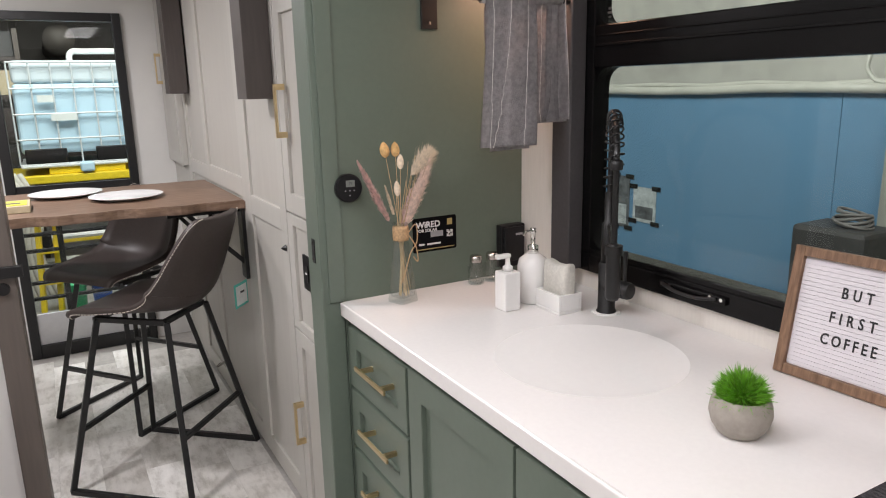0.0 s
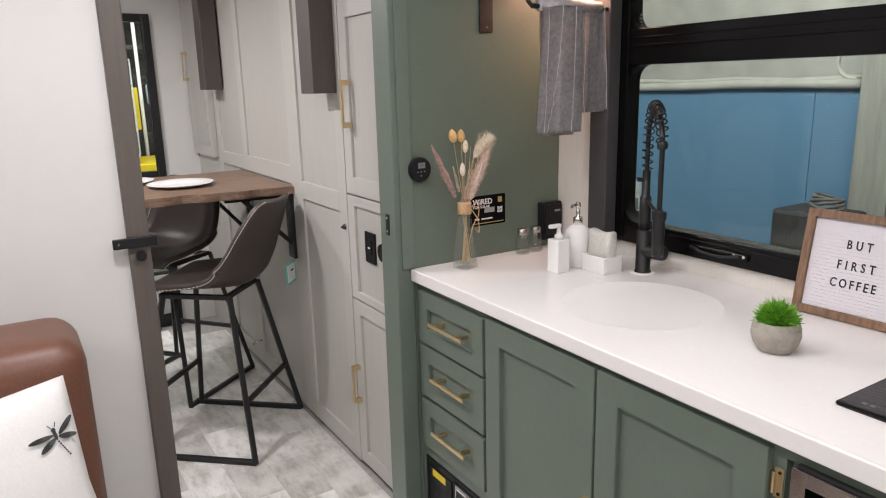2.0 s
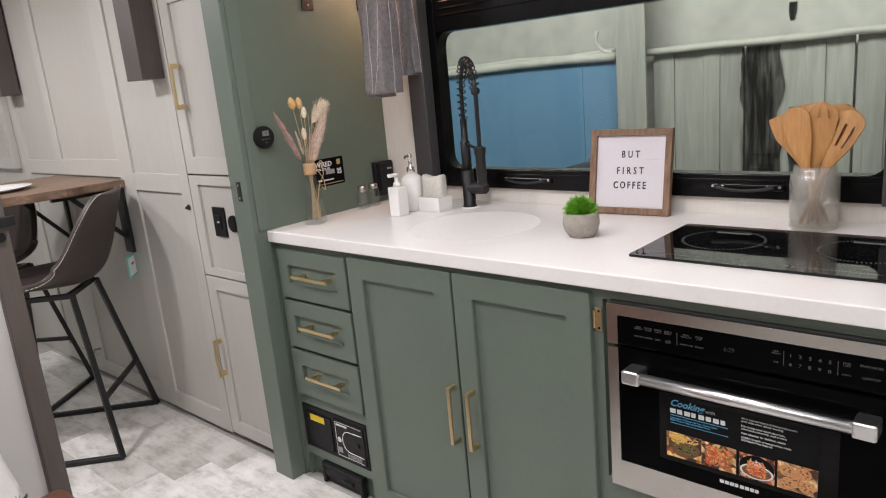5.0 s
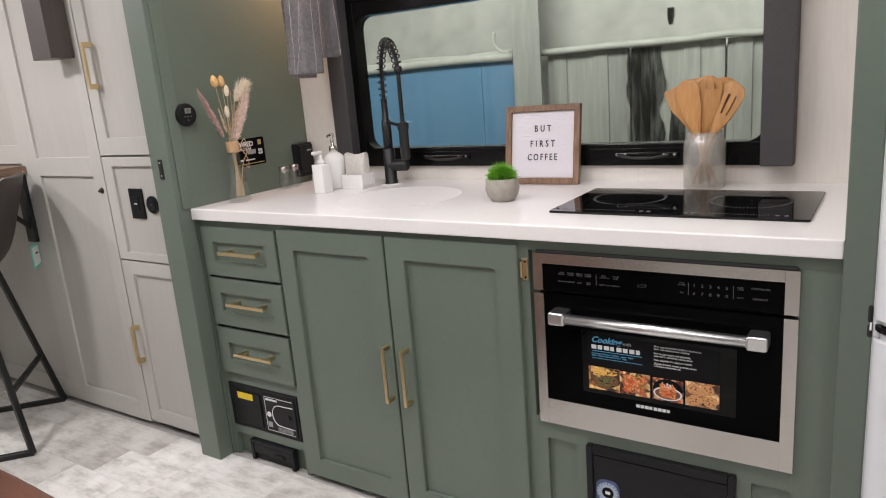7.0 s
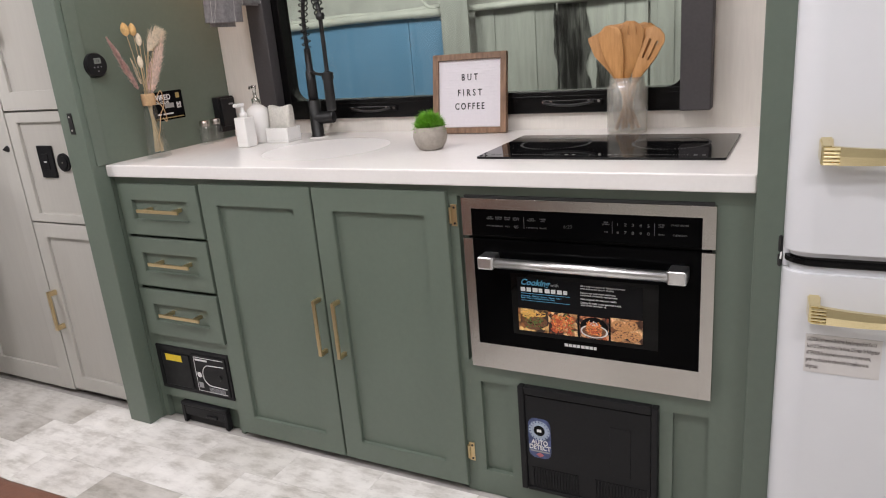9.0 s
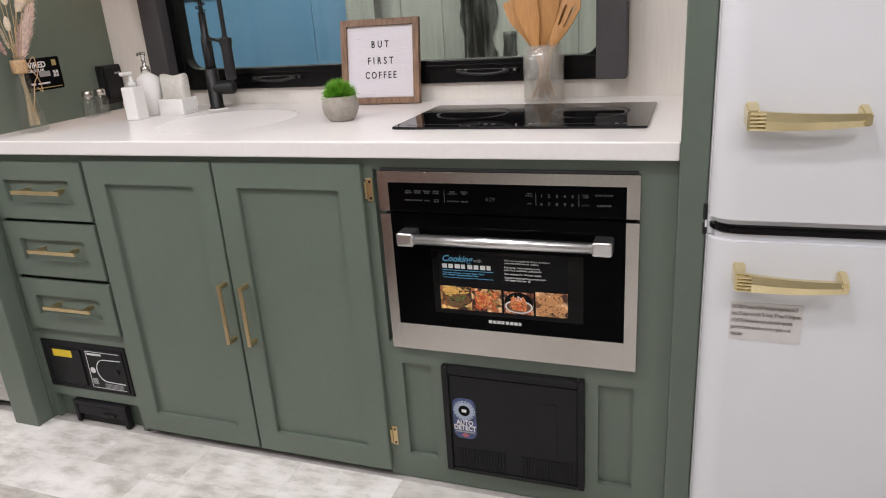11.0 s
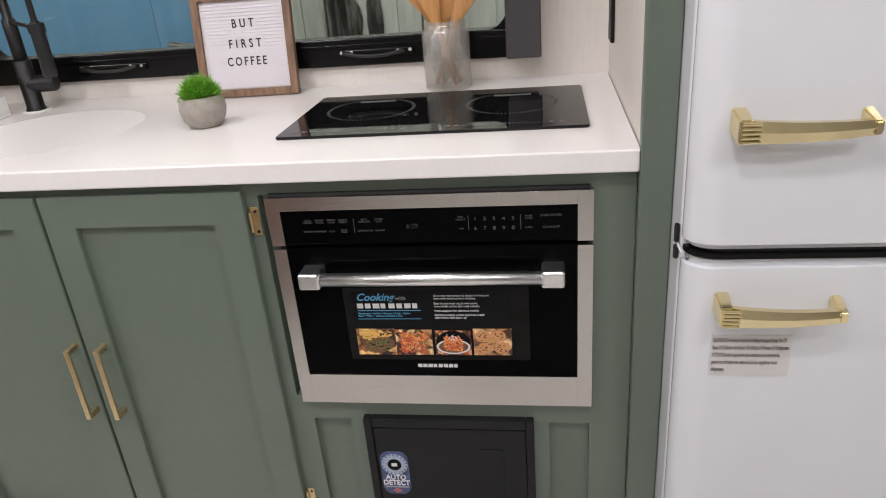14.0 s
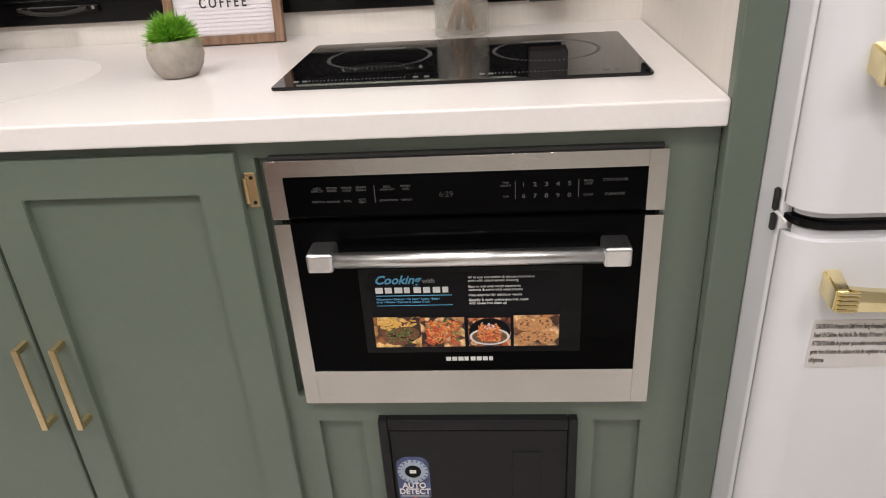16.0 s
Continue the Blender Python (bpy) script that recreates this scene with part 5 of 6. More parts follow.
leaf("front_leaf", 1.003, 1.150, 1.494, 1.318, 1.675, 0.6, ((0.16, 0.20), (0.50, 0.26), (0.86, 0.72)), 0.0, 0.015)
leaf("back_leaf", 1.138, 1.252, 1.508, 1.372, 1.678, 2.1, ((0.30, 0.34),), 0.0, 0.03)
leaf("fold_leaf", 1.196, 1.258, 1.503, 1.378, 1.678, 5.2, ((0.85, 0.93),), 0.0, 0.03)
leaf("rear_leaf", 1.03, 1.162, 1.530, 1.306, 1.672, 4.0, (), 0.0, 0.0)
part("fold", tube([(1.004, 1.51, 1.676), (1.240, 1.51, 1.676)], [0.017, 0.015], 16), TOWEL, tw, smooth=True)

# ---- the kitchen window ----
wn = thing("window_1", (1.30, 0.8, WZ0), "wide black-framed vehicle window with an upper awning pane", "window", kind="structure")
FX0, FX1 = 1.318, 1.376
GY0, GY1 = 0.074, 1.466
part("window_frame", boxes([(FX0, FX1, WY0 + 0.001, GY0, WZ0 - 0.022, WZ1 - 0.001), (FX0, FX1, GY1, 1.552, WZ0 - 0.022, WZ1 - 0.001), (FX0, FX1, GY0, GY1, WZ0 - 0.022, 1.030), (FX0, FX1, GY0, GY1, 1.508, 1.612),
                            (FX0, FX1, GY0, GY1, 1.90, WZ1 - 0.001)], 0.003), BLACK_FRAME, wn, "glossy black window frame")
for z0, z1 in ((1.03, 1.508), (1.612, 1.90)):
    bm = bmesh.new()
    for yc, zc, sy, sz in ((GY0, z0, 1, 1), (GY1, z0, -1, 1), (GY0, z1, 1, -1), (GY1, z1, -1, -1)):
        R = 0.045
        pts = [(yc, zc)] + [(yc + sy * R * (1 - math.cos(a)), zc + sz * R * (1 - math.sin(a))) for a in [math.pi / 2 * k / 8 for k in range(9)]][::-1]
        f = [bm.verts.new((1.328, y, z)) for y, z in pts]
        g = [bm.verts.new((1.375, y, z)) for y, z in pts]
        bm.faces.new(f)
        bm.faces.new(g[::-1])
        for k in range(len(f)):
            bm.faces.new((f[k], g[k], g[(k + 1) % len(f)], f[(k + 1) % len(f)]))
    bmesh.ops.recalc_face_normals(bm, faces=bm.faces)
    part("corner_gusset", bm, BLACK_FRAME, wn)
    pane = part("window_pane", box(1.356, 1.361, GY0 - 0.01, GY1 + 0.01, z0 - 0.01, z1 + 0.01), PANE, wn, "clear tinted glass pane")
    pane.visible_shadow = False
part("frame_lip", boxes([(FX0 - 0.006, FX0 + 0.001, 0.075, 1.48, 1.560, 1.566), (FX0 - 0.004, FX0 + 0.001, 0.075, 1.48, 1.585, 1.588), (FX0 - 0.005, FX0 + 0.001, 0.03, 1.53, 1.012, 1.016)], 0.001), BLACK_FRAME, wn)
for yc in (1.105, 0.395):
    lt = part("window_latch", boxes([(FX0 - 0.009, FX0 + 0.001, yc - 0.095, yc + 0.095, 0.986, 1.004)], 0.003), BLACK_FRAME, wn, "black window operator latch")
    part("latch_lever", tube(smooth_path([(FX0 - 0.010, yc + 0.085, 0.997), (FX0 - 0.018, yc + 0.04, 0.990), (FX0 - 0.018, yc - 0.02, 0.989), (FX0 - 0.010, yc - 0.07, 0.997)], 5), 0.0045, 8), BLACK, lt, smooth=True)
    for dy in (-0.085, -0.055, 0.062, 0.088):
        part("screw", tube([(FX0 - 0.0115, yc + dy, 0.998), (FX0 - 0.0085, yc + dy, 0.998)], 0.0042, 10), CHROME, lt)
part("shade_cassette", boxes([(1.268, 1.3175, -0.008, 0.074, 0.967, 2.08)], 0.004), SHADE, wn, "charcoal fabric-covered window side valance")
part("shade_cassette", boxes([(1.268, 1.3175, 1.495, 1.572, 0.967, 2.08)], 0.004), SHADE, wn, "charcoal fabric-covered window side valance")
part("etched_mark", boxes([(1.3545, 1.3555, 1.445, 1.460, 1.640, 1.646), (1.3545, 1.3555, 1.4475, 1.4575, 1.650, 1.656), (1.3545, 1.3555, 1.4475, 1.4575, 1.630, 1.635)]), PRINT_BROWN, wn)

# ---- refrigerator ----
FX = 0.567
fr = thing("retro_refrigerator", (0.95, -0.53, 0), "white retro refrigerator with rounded doors and gold handles", "refrigerator")
part("cabinet", slab(rounded(0.612, 1.30, -0.853, -0.2205, 0.012), 0.04, 1.50, 0.004), FRIDGE, fr)


def fridge_door(z0, z1, inset=0.0, bevel=0.011):
    quarter = [math.pi / 2 * k / 10 for k in range(11)]
    near = [(FX + inset + 0.038 * (1 - math.cos(a)), -0.222 - inset - 0.05 * (1 - math.sin(a))) for a in reversed(quarter)]
    far = [(FX + inset + 0.038 * (1 - math.cos(a)), -0.856 + inset + 0.05 * (1 - math.sin(a))) for a in quarter]
    return slab([(0.6115, -0.222 - inset)] + near + far + [(0.6115, -0.856 + inset)], z0, z1, bevel, 4)


dU = part("upper_door", fridge_door(0.787, 1.50), FRIDGE, fr, "rounded white upper door", smooth=True)
dL = part("lower_door", fridge_door(0.05, 0.769), FRIDGE, fr, "rounded white lower door", smooth=True)
for d_ in (dU, dL):
    for f_ in d_.data.polygons:
        f_.use_smooth = True
    me_ = d_.data
    flat_at = {}
    for f_ in me_.polygons:
        if f_.area > 0.05:
            for v_ in f_.vertices:
                flat_at[v_] = f_.normal.copy()
    own = [v_.normal.copy() for v_ in me_.vertices]
    round_ = [Vector((n_.x, n_.y, 0)).normalized() if n_.xy.length > 1e-4 else n_ for n_ in own]
    me_.normals_split_custom_set([tuple(f_.normal if f_.area > 0.05 else flat_at.get(me_.loops[l_].vertex_index, (round_ if abs(f_.normal.z) < 0.01 else own)[me_.loops[l_].vertex_index])) for f_ in me_.polygons for l_ in f_.loop_indices])
# dark slab that fills the gap behind the trim strip
part("door_gap", fridge_door(0.768, 0.788, 0.012, 0.0), RUBBER, fr, "dark slab filling the gap between the doors")
part("gap_trim", fridge_door(0.7735, 0.7825, 0.0025, 0.001), BLACK_FRAME, fr, "glossy black trim strip between the doors")
part("foot", box(0.64, 1.2, -0.84, -0.25, 0.0, 0.04), RUBBER, fr)


def gold_handle(door, z):
    """A bowed bar with a ribbed end, standing off on two feet."""
    bm = bmesh.new()
    y0, y1, n = -0.271, -0.447, 16
    prev = None
    for k in range(n + 1):
        t = k / n
        y = y0 + (y1 - y0) * t
        out = 0.529 + 0.006 * (2 * t - 1) ** 2 + (0.004 if t < 0.12 else 0)
        hw = 0.0165 - 0.0065 * t
        z_c = z - 0.002 * math.sin(math.pi * t)
        ring = [bm.verts.new(p) for p in ((out, y, z_c + hw), (out - 0.002, y, z_c), (out, y, z_c - hw), (out + 0.010, y, z_c - hw), (out + 0.010, y, z_c + hw))]
        if prev:
            for i in range(5):
                bm.faces.new((prev[i], prev[(i + 1) % 5], ring[(i + 1) % 5], ring[i]))
        else:
            bm.faces.new(ring[::-1])
        prev = ring
    bm.faces.new(prev)
    bmesh.ops.recalc_face_normals(bm, faces=bm.faces)
    h = part("door_handle", bm, GOLD, door, "polished gold bar handle")
    for ya, yb, zz in ((-0.2665, -0.288, 0.0165), (-0.434, -0.450, 0.010)):
        b2 = bmesh.new()
        v = [b2.verts.new(p) for p in ((0.530, yb, z - zz), (0.530, ya - 0.004, z - zz), (0.569, ya, z - zz + 0.008), (0.569, yb, z - zz + 0.008),
                                       (0.530, yb, z + zz), (0.530, ya - 0.004, z + zz), (0.569, ya, z + zz + 0.010), (0.569, yb, z + zz + 0.010))]
        for f in ((0, 1, 2, 3), (7, 6, 5, 4), (0, 4, 5, 1), (1, 5, 6, 2), (2, 6, 7, 3), (3, 7, 4, 0)):
            b2.faces.new([v[i] for i in f])
        bmesh.ops.recalc_face_normals(b2, faces=b2.faces)
        bmesh.ops.bevel(b2, geom=b2.edges[:], offset=0.0025, segments=2, affect="EDGES")
        part("handle_foot", b2, GOLD, h)
    for k in range(5):
        zz = z + 0.012 - k * 0.0062
        part("handle_rib", tube([(0.5285, -0.2745, zz), (0.5275, -0.298, zz)], 0.0024, 8), GOLD, h)


gold_handle(dU, 0.979)
gold_handle(dL, 0.694)
cl = part("caution_label", box(FX - 0.0012, FX + 0.0002, -0.390, -0.269, 0.567, 0.643), FRIDGE_FILM, dL, "grey translucent caution label")
for k, ln in enumerate(("CAUTION-To Prevent A Child From Being Entrapped,Keep Out Of", "Reach Of Children And Not In The Vicinity Of Freezer Or Refrigerator.", "ATTENTION-Afin de prévenir qu'un enfant ne soit emprisonné,", "garder hors d'atteinte des enfants et loin du congélateur ou du", "réfrigérateur.")):
    words("caution_text", ln, 0.0112, (FX - 0.0014, -0.272, 0.6335 - k * 0.0136), FACING_X, PRINT_BROWN, cl, squeeze=0.352)
ct = thing("door_tie", (0.622, -0.2155, 0.779), "black plastic door catch tied with a white strap", "catch")
part("catch", slab(rounded(0.6175, 0.6270, -0.2204, -0.2125, 0.0038), 0.752, 0.7765, 0.002, 2), RUBBER, ct)
part("catch", slab(rounded(0.6175, 0.6270, -0.2204, -0.2125, 0.0038), 0.7805, 0.812, 0.002, 2), RUBBER, ct)
part("strap", boxes([(0.588, 0.630, -0.2200, -0.2165, 0.7765, 0.7810)], 0.001), CERAMIC, ct, "white zip strap")

# ---- partition fittings, sofa, cushion ----
lc = thing("door_latch", (-0.072, 1.795, 1.095), "flat black latch bar across the partition trim", "latch")
part("latch_bar", box(-0.125, -0.020, 1.783, 1.7945, 1.082, 1.108, 0.002), BLACK, lc)
part("screw", tube([(-0.112, 1.7812, 1.095), (-0.112, 1.784, 1.095)], 0.003, 8), STEEL, lc)
part("keeper", tube([(-0.062, 1.784, 1.058), (-0.062, 1.7945, 1.058)], 0.013, 20), BLACK, lc)

sofa = thing("leather_sofa", (-1.0, 1.35, 0), "smooth brown leather sofa against the partition", "sofa")


def cushion(x0, x1, y0, y1, z0, z1, bevel, sag=0.0, seed=0):
    bm = box(x0, x1, y0, y1, z0, z1, bevel, 5)
    bmesh.ops.subdivide_edges(bm, edges=[e for e in bm.edges if e.calc_length() > 0.12], cuts=5, use_grid_fill=True)
    for v in bm.verts:
        v.co += Vector((0, 0, 1)) * (0.012 * noise.noise(v.co * 4 + Vector((seed, 0, 0)))) * (1 if v.co.z > (z0 + z1) / 2 else 0)
    return bm


part("backrest", cushion(-1.05, -0.232, 1.50, 1.79, 0.30, 0.955, 0.062, seed=1), LEATHER, sofa, smooth=True)
part("backrest", cushion(-1.90, -1.06, 1.50, 1.79, 0.30, 0.955, 0.062, seed=2), LEATHER, sofa, smooth=True)
part("seat_cushion", cushion(-1.05, -0.116, 0.90, 1.56, 0.24, 0.456, 0.032, seed=3), LEATHER, sofa, smooth=True)
part("seat_cushion", cushion(-1.90, -1.06, 0.90, 1.56, 0.24, 0.452, 0.05, seed=4), LEATHER, sofa, smooth=True)
part("base_frame", box(-1.88, -0.19, 0.95, 1.78, 0.05, 0.27, 0.01), LEATHER, sofa)
part("sofa_foot", box(-1.8, -0.3, 1.0, 1.7, 0.0, 0.05), RUBBER, sofa)

pl = thing("throw_pillow", (-0.455, 1.46, 0.46), "white cotton throw pillow printed with black dragonflies", "pillow", local=True)
pl.matrix_basis = pose(-0.45, 1.335, 0.455, -14, -6, 5)
bm = bmesh.new()
n, HW = 26, 0.222
for side in (1, -1):
    g = []
    for j in range(n + 1):
        row = []
        for i in range(n + 1):
            u, v = 2 * i / n - 1, 2 * j / n - 1
            puff = 0.072 * (max(0, 1 - abs(u) ** 2.6) * max(0, 1 - abs(v) ** 2.6)) ** 0.55
            k = 1 - 0.05 * (1 - abs(u)) * abs(v) - 0.05 * (1 - abs(v)) * abs(u)
            row.append(bm.verts.new((u * HW * k, -side * puff + 0.004 * noise.noise(Vector((u * 3, v * 3, side))), 0.222 + v * HW * k)))
        g.append(row)
    for a, b in zip(g, g[1:]):
        for i in range(n):
            bm.faces.new((a[i], a[i + 1], b[i + 1], b[i]) if side > 0 else (a[i], b[i], b[i + 1], a[i + 1]))
bmesh.ops.remove_doubles(bm, verts=bm.verts, dist=0.002)
part("pillow_case", bm, PILLOW, pl, smooth=True)


def dragonfly(u, v, s, turn):
    """A printed dragonfly: four wings, a body and a tail, laid on the pillow's bulge."""
    bm = bmesh.new()

    def on(a, b):
        c, d = math.cos(turn), math.sin(turn)
        x, z = u + s * (a * c - b * d), v + s * (a * d + b * c)
        uu, vv = x / HW, (z - 0.222) / HW
        puff = 0.072 * (max(0, 1 - abs(uu) ** 2.6) * max(0, 1 - abs(vv) ** 2.6)) ** 0.55
        return bm.verts.new((x, -puff - 0.0035, z))

    def blob(ca, cb, la, lb, rot):
        r = [(math.cos(t) * la, math.sin(t) * lb) for t in [2 * math.pi * k / 14 for k in range(14)]]
        c, d = math.cos(rot), math.sin(rot)
        vs = [on(ca + p * c - q * d, cb + p * d + q * c) for p, q in r]
        bm.faces.new(vs)

    blob(-0.52, 0.16, 0.46, 0.10, -0.10)
    blob(0.46, 0.28, 0.40, 0.11, 0.60)
    blob(-0.36, -0.18, 0.36, 0.12, 0.45)
    blob(0.40, -0.14, 0.34, 0.11, -0.40)
    blob(0, 0.30, 0.09, 0.09, 0)
    blob(0, 0.10, 0.07, 0.22, 0)
    for k in range(7):
        blob(0.03 + 0.03 * k, -0.20 - 0.11 * k, 0.032, 0.05, 0.2)
    blob(-0.10, 0.48, 0.02, 0.12, 0.5)
    blob(0.12, 0.48, 0.02, 0.12, -0.5)
    bmesh.ops.solidify(bm, geom=bm.faces[:], thickness=-0.0005)
    part("printed_dragonfly", bm, INK, pl, "black printed dragonfly")


for u, v, s, tn in ((0.176, 0.336, 0.050, 0.1), (0.02, 0.36, 0.036, -0.6), (0.115, 0.178, 0.040, -0.2), (-0.11, 0.18, 0.036, 0.3), (-0.10, 0.31, 0.03, 1.2), (0.19, 0.085, 0.036, -0.4), (-0.02, 0.07, 0.036, 0.4)):
    dragonfly(u, v, s, tn)

# ---- dining room ----
pw = thing("pantry_cabinet", (0.73, 2.05, 0), "greige laminate pantry cabinet with framed doors", "cabinet")
PX = 0.705


def framed(name, y0, y1, z0, z1, l, r, b, t, label=""):
    d = part(name, ring_frame(PX, y0, y1, z0, z1, l, r, b, t, 0.018), GREIGE, pw, label)
    part("door_field", box(PX + 0.010, PX + 0.017, y0 + r - 0.001, y1 - l + 0.001, z0 + b - 0.001, z1 - t + 0.001), GREIGE_IN, d)
    return d


def pantry_pull(z0, z1, y, parent):
    part("pull_handle", boxes([(0.672, 0.680, y - 0.007, y + 0.007, z0, z1), (0.680, PX + 0.001, y - 0.007, y + 0.007, z0, z0 + 0.018), (0.680, PX + 0.001, y - 0.007, y + 0.007, z1 - 0.018, z1)], 0.001), BRASS, parent, "satin brass bar handle")


up = framed("upper_door", 1.845, 2.215, 1.092, 2.08, 0.060, 0.07, 0.062, 0.39)
md = framed("outlet_panel", 1.845, 2.215, 0.702, 1.086, 0.055, 0.06, 0.03, 0.035)
lo = framed("lower_door", 1.845, 2.215, 0.03, 0.696, 0.060, 0.06, 0.055, 0.052)
pantry_pull(1.327, 1.487, 2.150, up)
pantry_pull(0.288, 0.440, 2.185, lo)
part("plinth", box(PX + 0.03, PX + 0.04, 1.845, 2.215, 0, 0.03), RUBBER, pw)
oc = thing("rocker_switch", (0.71, 2.05, 0.92), "black rocker switch plate on the pantry panel", "switch")
part("plate", box(0.7075, 0.7145, 2.015, 2.092, 0.862, 0.972, 0.002), PLASTIC, oc)
part("rocker", box(0.7045, 0.7078, 2.037, 2.070, 0.890, 0.945, 0.002), PLASTIC, oc)
part("pilot_mark", box(0.7040, 0.7047, 2.046, 2.062, 0.915, 0.920), PRINT_WHITE, oc)
rs = thing("round_socket", (0.71, 1.965, 0.915), "round black socket on the pantry panel", "socket")
part("cover", tube([(0.708, 1.965, 0.915), (0.7145, 1.965, 0.915)], 0.031, 32), PLASTIC, rs)
part("cap", tube([(0.705, 1.965, 0.915), (0.708, 1.965, 0.915)], 0.022, 32), PLASTIC, rs)
part("cap_screw", tube([(0.7042, 1.965, 0.915), (0.7051, 1.965, 0.915)], 0.003, 10), STEEL, rs)
sl = thing("slide_catch", (0.70, 1.93, 0.89), "thin black catch plate beside the post", "catch")
part("plate", box(0.700, 0.7045, 1.900, 1.912, 0.845, 0.955, 0.001), BLACK, sl)

# fold-down bed front in the dining wall
mb = thing("murphy_bed_front", (0.72, 3.0, 0), "greige laminate fold-up bed front with raised battens", "bed front")
rows = [(PX, PX + 0.018, 2.222, 2.290, 0.02, 2.085), (PX, PX + 0.018, 2.665, 2.790, 0.02, 2.085), (PX, PX + 0.018, 3.395, 3.470, 1.064, 2.085), (PX, PX + 0.018, 3.86, 3.93, 0.02, 2.085),
        (PX, PX + 0.018, 2.290, 2.665, 1.014, 1.087), (PX, PX + 0.018, 2.290, 2.665, 0.02, 0.10), (PX, PX + 0.018, 2.790, 3.395, 1.064, 1.140), (PX, PX + 0.018, 2.790, 3.395, 0.02, 0.10),
        (PX, PX + 0.018, 3.47, 3.86, 1.064, 1.132), (PX, PX + 0.018, 3.395, 3.86, 0.02, 0.10), (PX, PX + 0.018, 3.395, 3.47, 0.10, 1.02)]
for r in rows:
    part("batten", box(*r, 0.0015), GREIGE, mb)
part("board", box(PX + 0.010, PX + 0.028, 2.222, 3.93, 0.02, 2.085), GREIGE_IN, mb)
part("latch_knob", tube([(PX - 0.018, 2.248, 0.962), (PX - 0.008, 2.248, 0.962), (PX, 2.248, 0.962)], [0.001, 0.008, 0.012], 12), BLACK, mb, "small black cone catch")
part("floor_catch", tube(smooth_path([(PX, 3.42, 0.155), (PX - 0.03, 3.41, 0.16), (PX - 0.045, 3.44, 0.135), (PX - 0.02, 3.47, 0.13)], 5), 0.006, 8), STEEL, mb, "small metal catch near the floor")
for y0, y1, z0 in ((2.253, 2.372, 1.443), (3.74, 3.859, 1.462)):
    cb = thing("wall_column", (0.66, (y0 + y1) / 2, z0), "dark brown laminate box column fixed to the bed front", "column", "pair of box columns")
    part("column_box", box(0.618, PX - 0.0005, y0, y1, z0, 2.088, 0.002), BROWN, cb)
# far tall cupboard
tc = thing("tall_cupboard", (0.72, 4.18, 0), "greige wall cupboard with a brass handle", "cupboard")
part("cupboard_door", box(0.685, PX + 0.012, 4.00, 4.45, 1.085, 2.06, 0.003), GREIGE, tc)
part("door_field", box(0.682, 0.686, 4.05, 4.34, 1.15, 1.99, 0.001), GREIGE_IN, tc)
part("body", box(PX + 0.0125, 0.734, 3.935, 4.469, 0.0, 2.085), GREIGE_IN, tc)
part("pull_handle", boxes([(0.652, 0.660, 4.385, 4.399, 1.516, 1.684), (0.660, 0.686, 4.385, 4.399, 1.516, 1.533), (0.660, 0.686, 4.385, 4.399, 1.667, 1.684)], 0.001), BRASS, tc, "satin brass bar handle")

# table with a wavy front edge
tb = thing("wall_table", (0.3, 3.1, 1.02), "fold-down walnut wall table with a wavy natural edge", "table")
edge = []
for k in range(40):
    t = k / 39
    x = 0.7045 - 0.93 * t
    y = 2.752 + 0.075 * t + 0.010 * math.sin(t * 17) + 0.007 * math.sin(t * 41 + 1)
    edge.append((x, y))
part("tabletop", slab([(-0.226, 3.53)] + edge[::-1] + [(0.7045, 3.53)], 1.022, 1.056, 0.003, 2), TABLE_WOOD, tb)
br = part("folding_bracket", boxes([(0.690, 0.7045, 2.775, 2.845, 0.735, 1.021), (0.42, 0.690, 2.800, 2.824, 1.006, 1.021)], 0.002), BLACK, tb, "black steel folding bracket")
part("brace", square_bar((0.695, 2.812, 0.80), (0.50, 2.812, 1.006), 0.018), BLACK, br)
b2 = part("folding_bracket", boxes([(0.690, 0.7045, 3.43, 3.458, 0.70, 1.021), (0.42, 0.690, 3.432, 3.456, 1.006, 1.021)], 0.002), BLACK, tb, "black steel folding bracket")
part("brace", square_bar((0.695, 3.444, 0.74), (0.47, 3.444, 1.006), 0.018), BLACK, b2)


def plate(x, y, z):
    ob = thing("dinner_plate", (x, y, z), "plain white round dinner plate on the table", "plate", "plates on the table")
    part("dish", lathe([(0.085, 0.0), (0.09, 0.002), (0.138, 0.014), (0.140, 0.016), (0.137, 0.0165), (0.095, 0.006), (0, 0.005)], (x, y, z), 48), PLATE, ob, smooth=True)
    return ob


p1 = plate(0.315, 3.105, 1.0563)
copy_thing(p1, pose(0.105, 3.335, 1.0563))
nb = thing("note_block", (-0.06, 3.0, 1.056), "small kraft note block with a yellow card", "note block")
part("block", box(-0.14, -0.02, 2.95, 3.13, 1.0563, 1.082, 0.002), NOTE, nb)
part("card", box(-0.13, -0.03, 2.97, 3.09, 1.0825, 1.085), NOTE_YELLOW, nb, "yellow printed card")
part("card_mark", box(-0.11, -0.05, 3.00, 3.03, 1.0852, 1.0858), PRINT_BROWN, nb)

# bar stools
PROFILE = [(0.245, 0.672, 0.185, 0.002), (0.225, 0.690, 0.205, 0.006), (0.12, 0.692, 0.222, 0.016), (-0.03, 0.682, 0.226, 0.048), (-0.125, 0.690, 0.226, 0.088), (-0.178, 0.730, 0.224, 0.100),
           (-0.208, 0.80, 0.218, 0.088), (-0.228, 0.89, 0.205, 0.066), (-0.246, 0.975, 0.178, 0.044), (-0.255, 1.018, 0.148, 0.030), (-0.259, 1.030, 0.115, 0.020)]


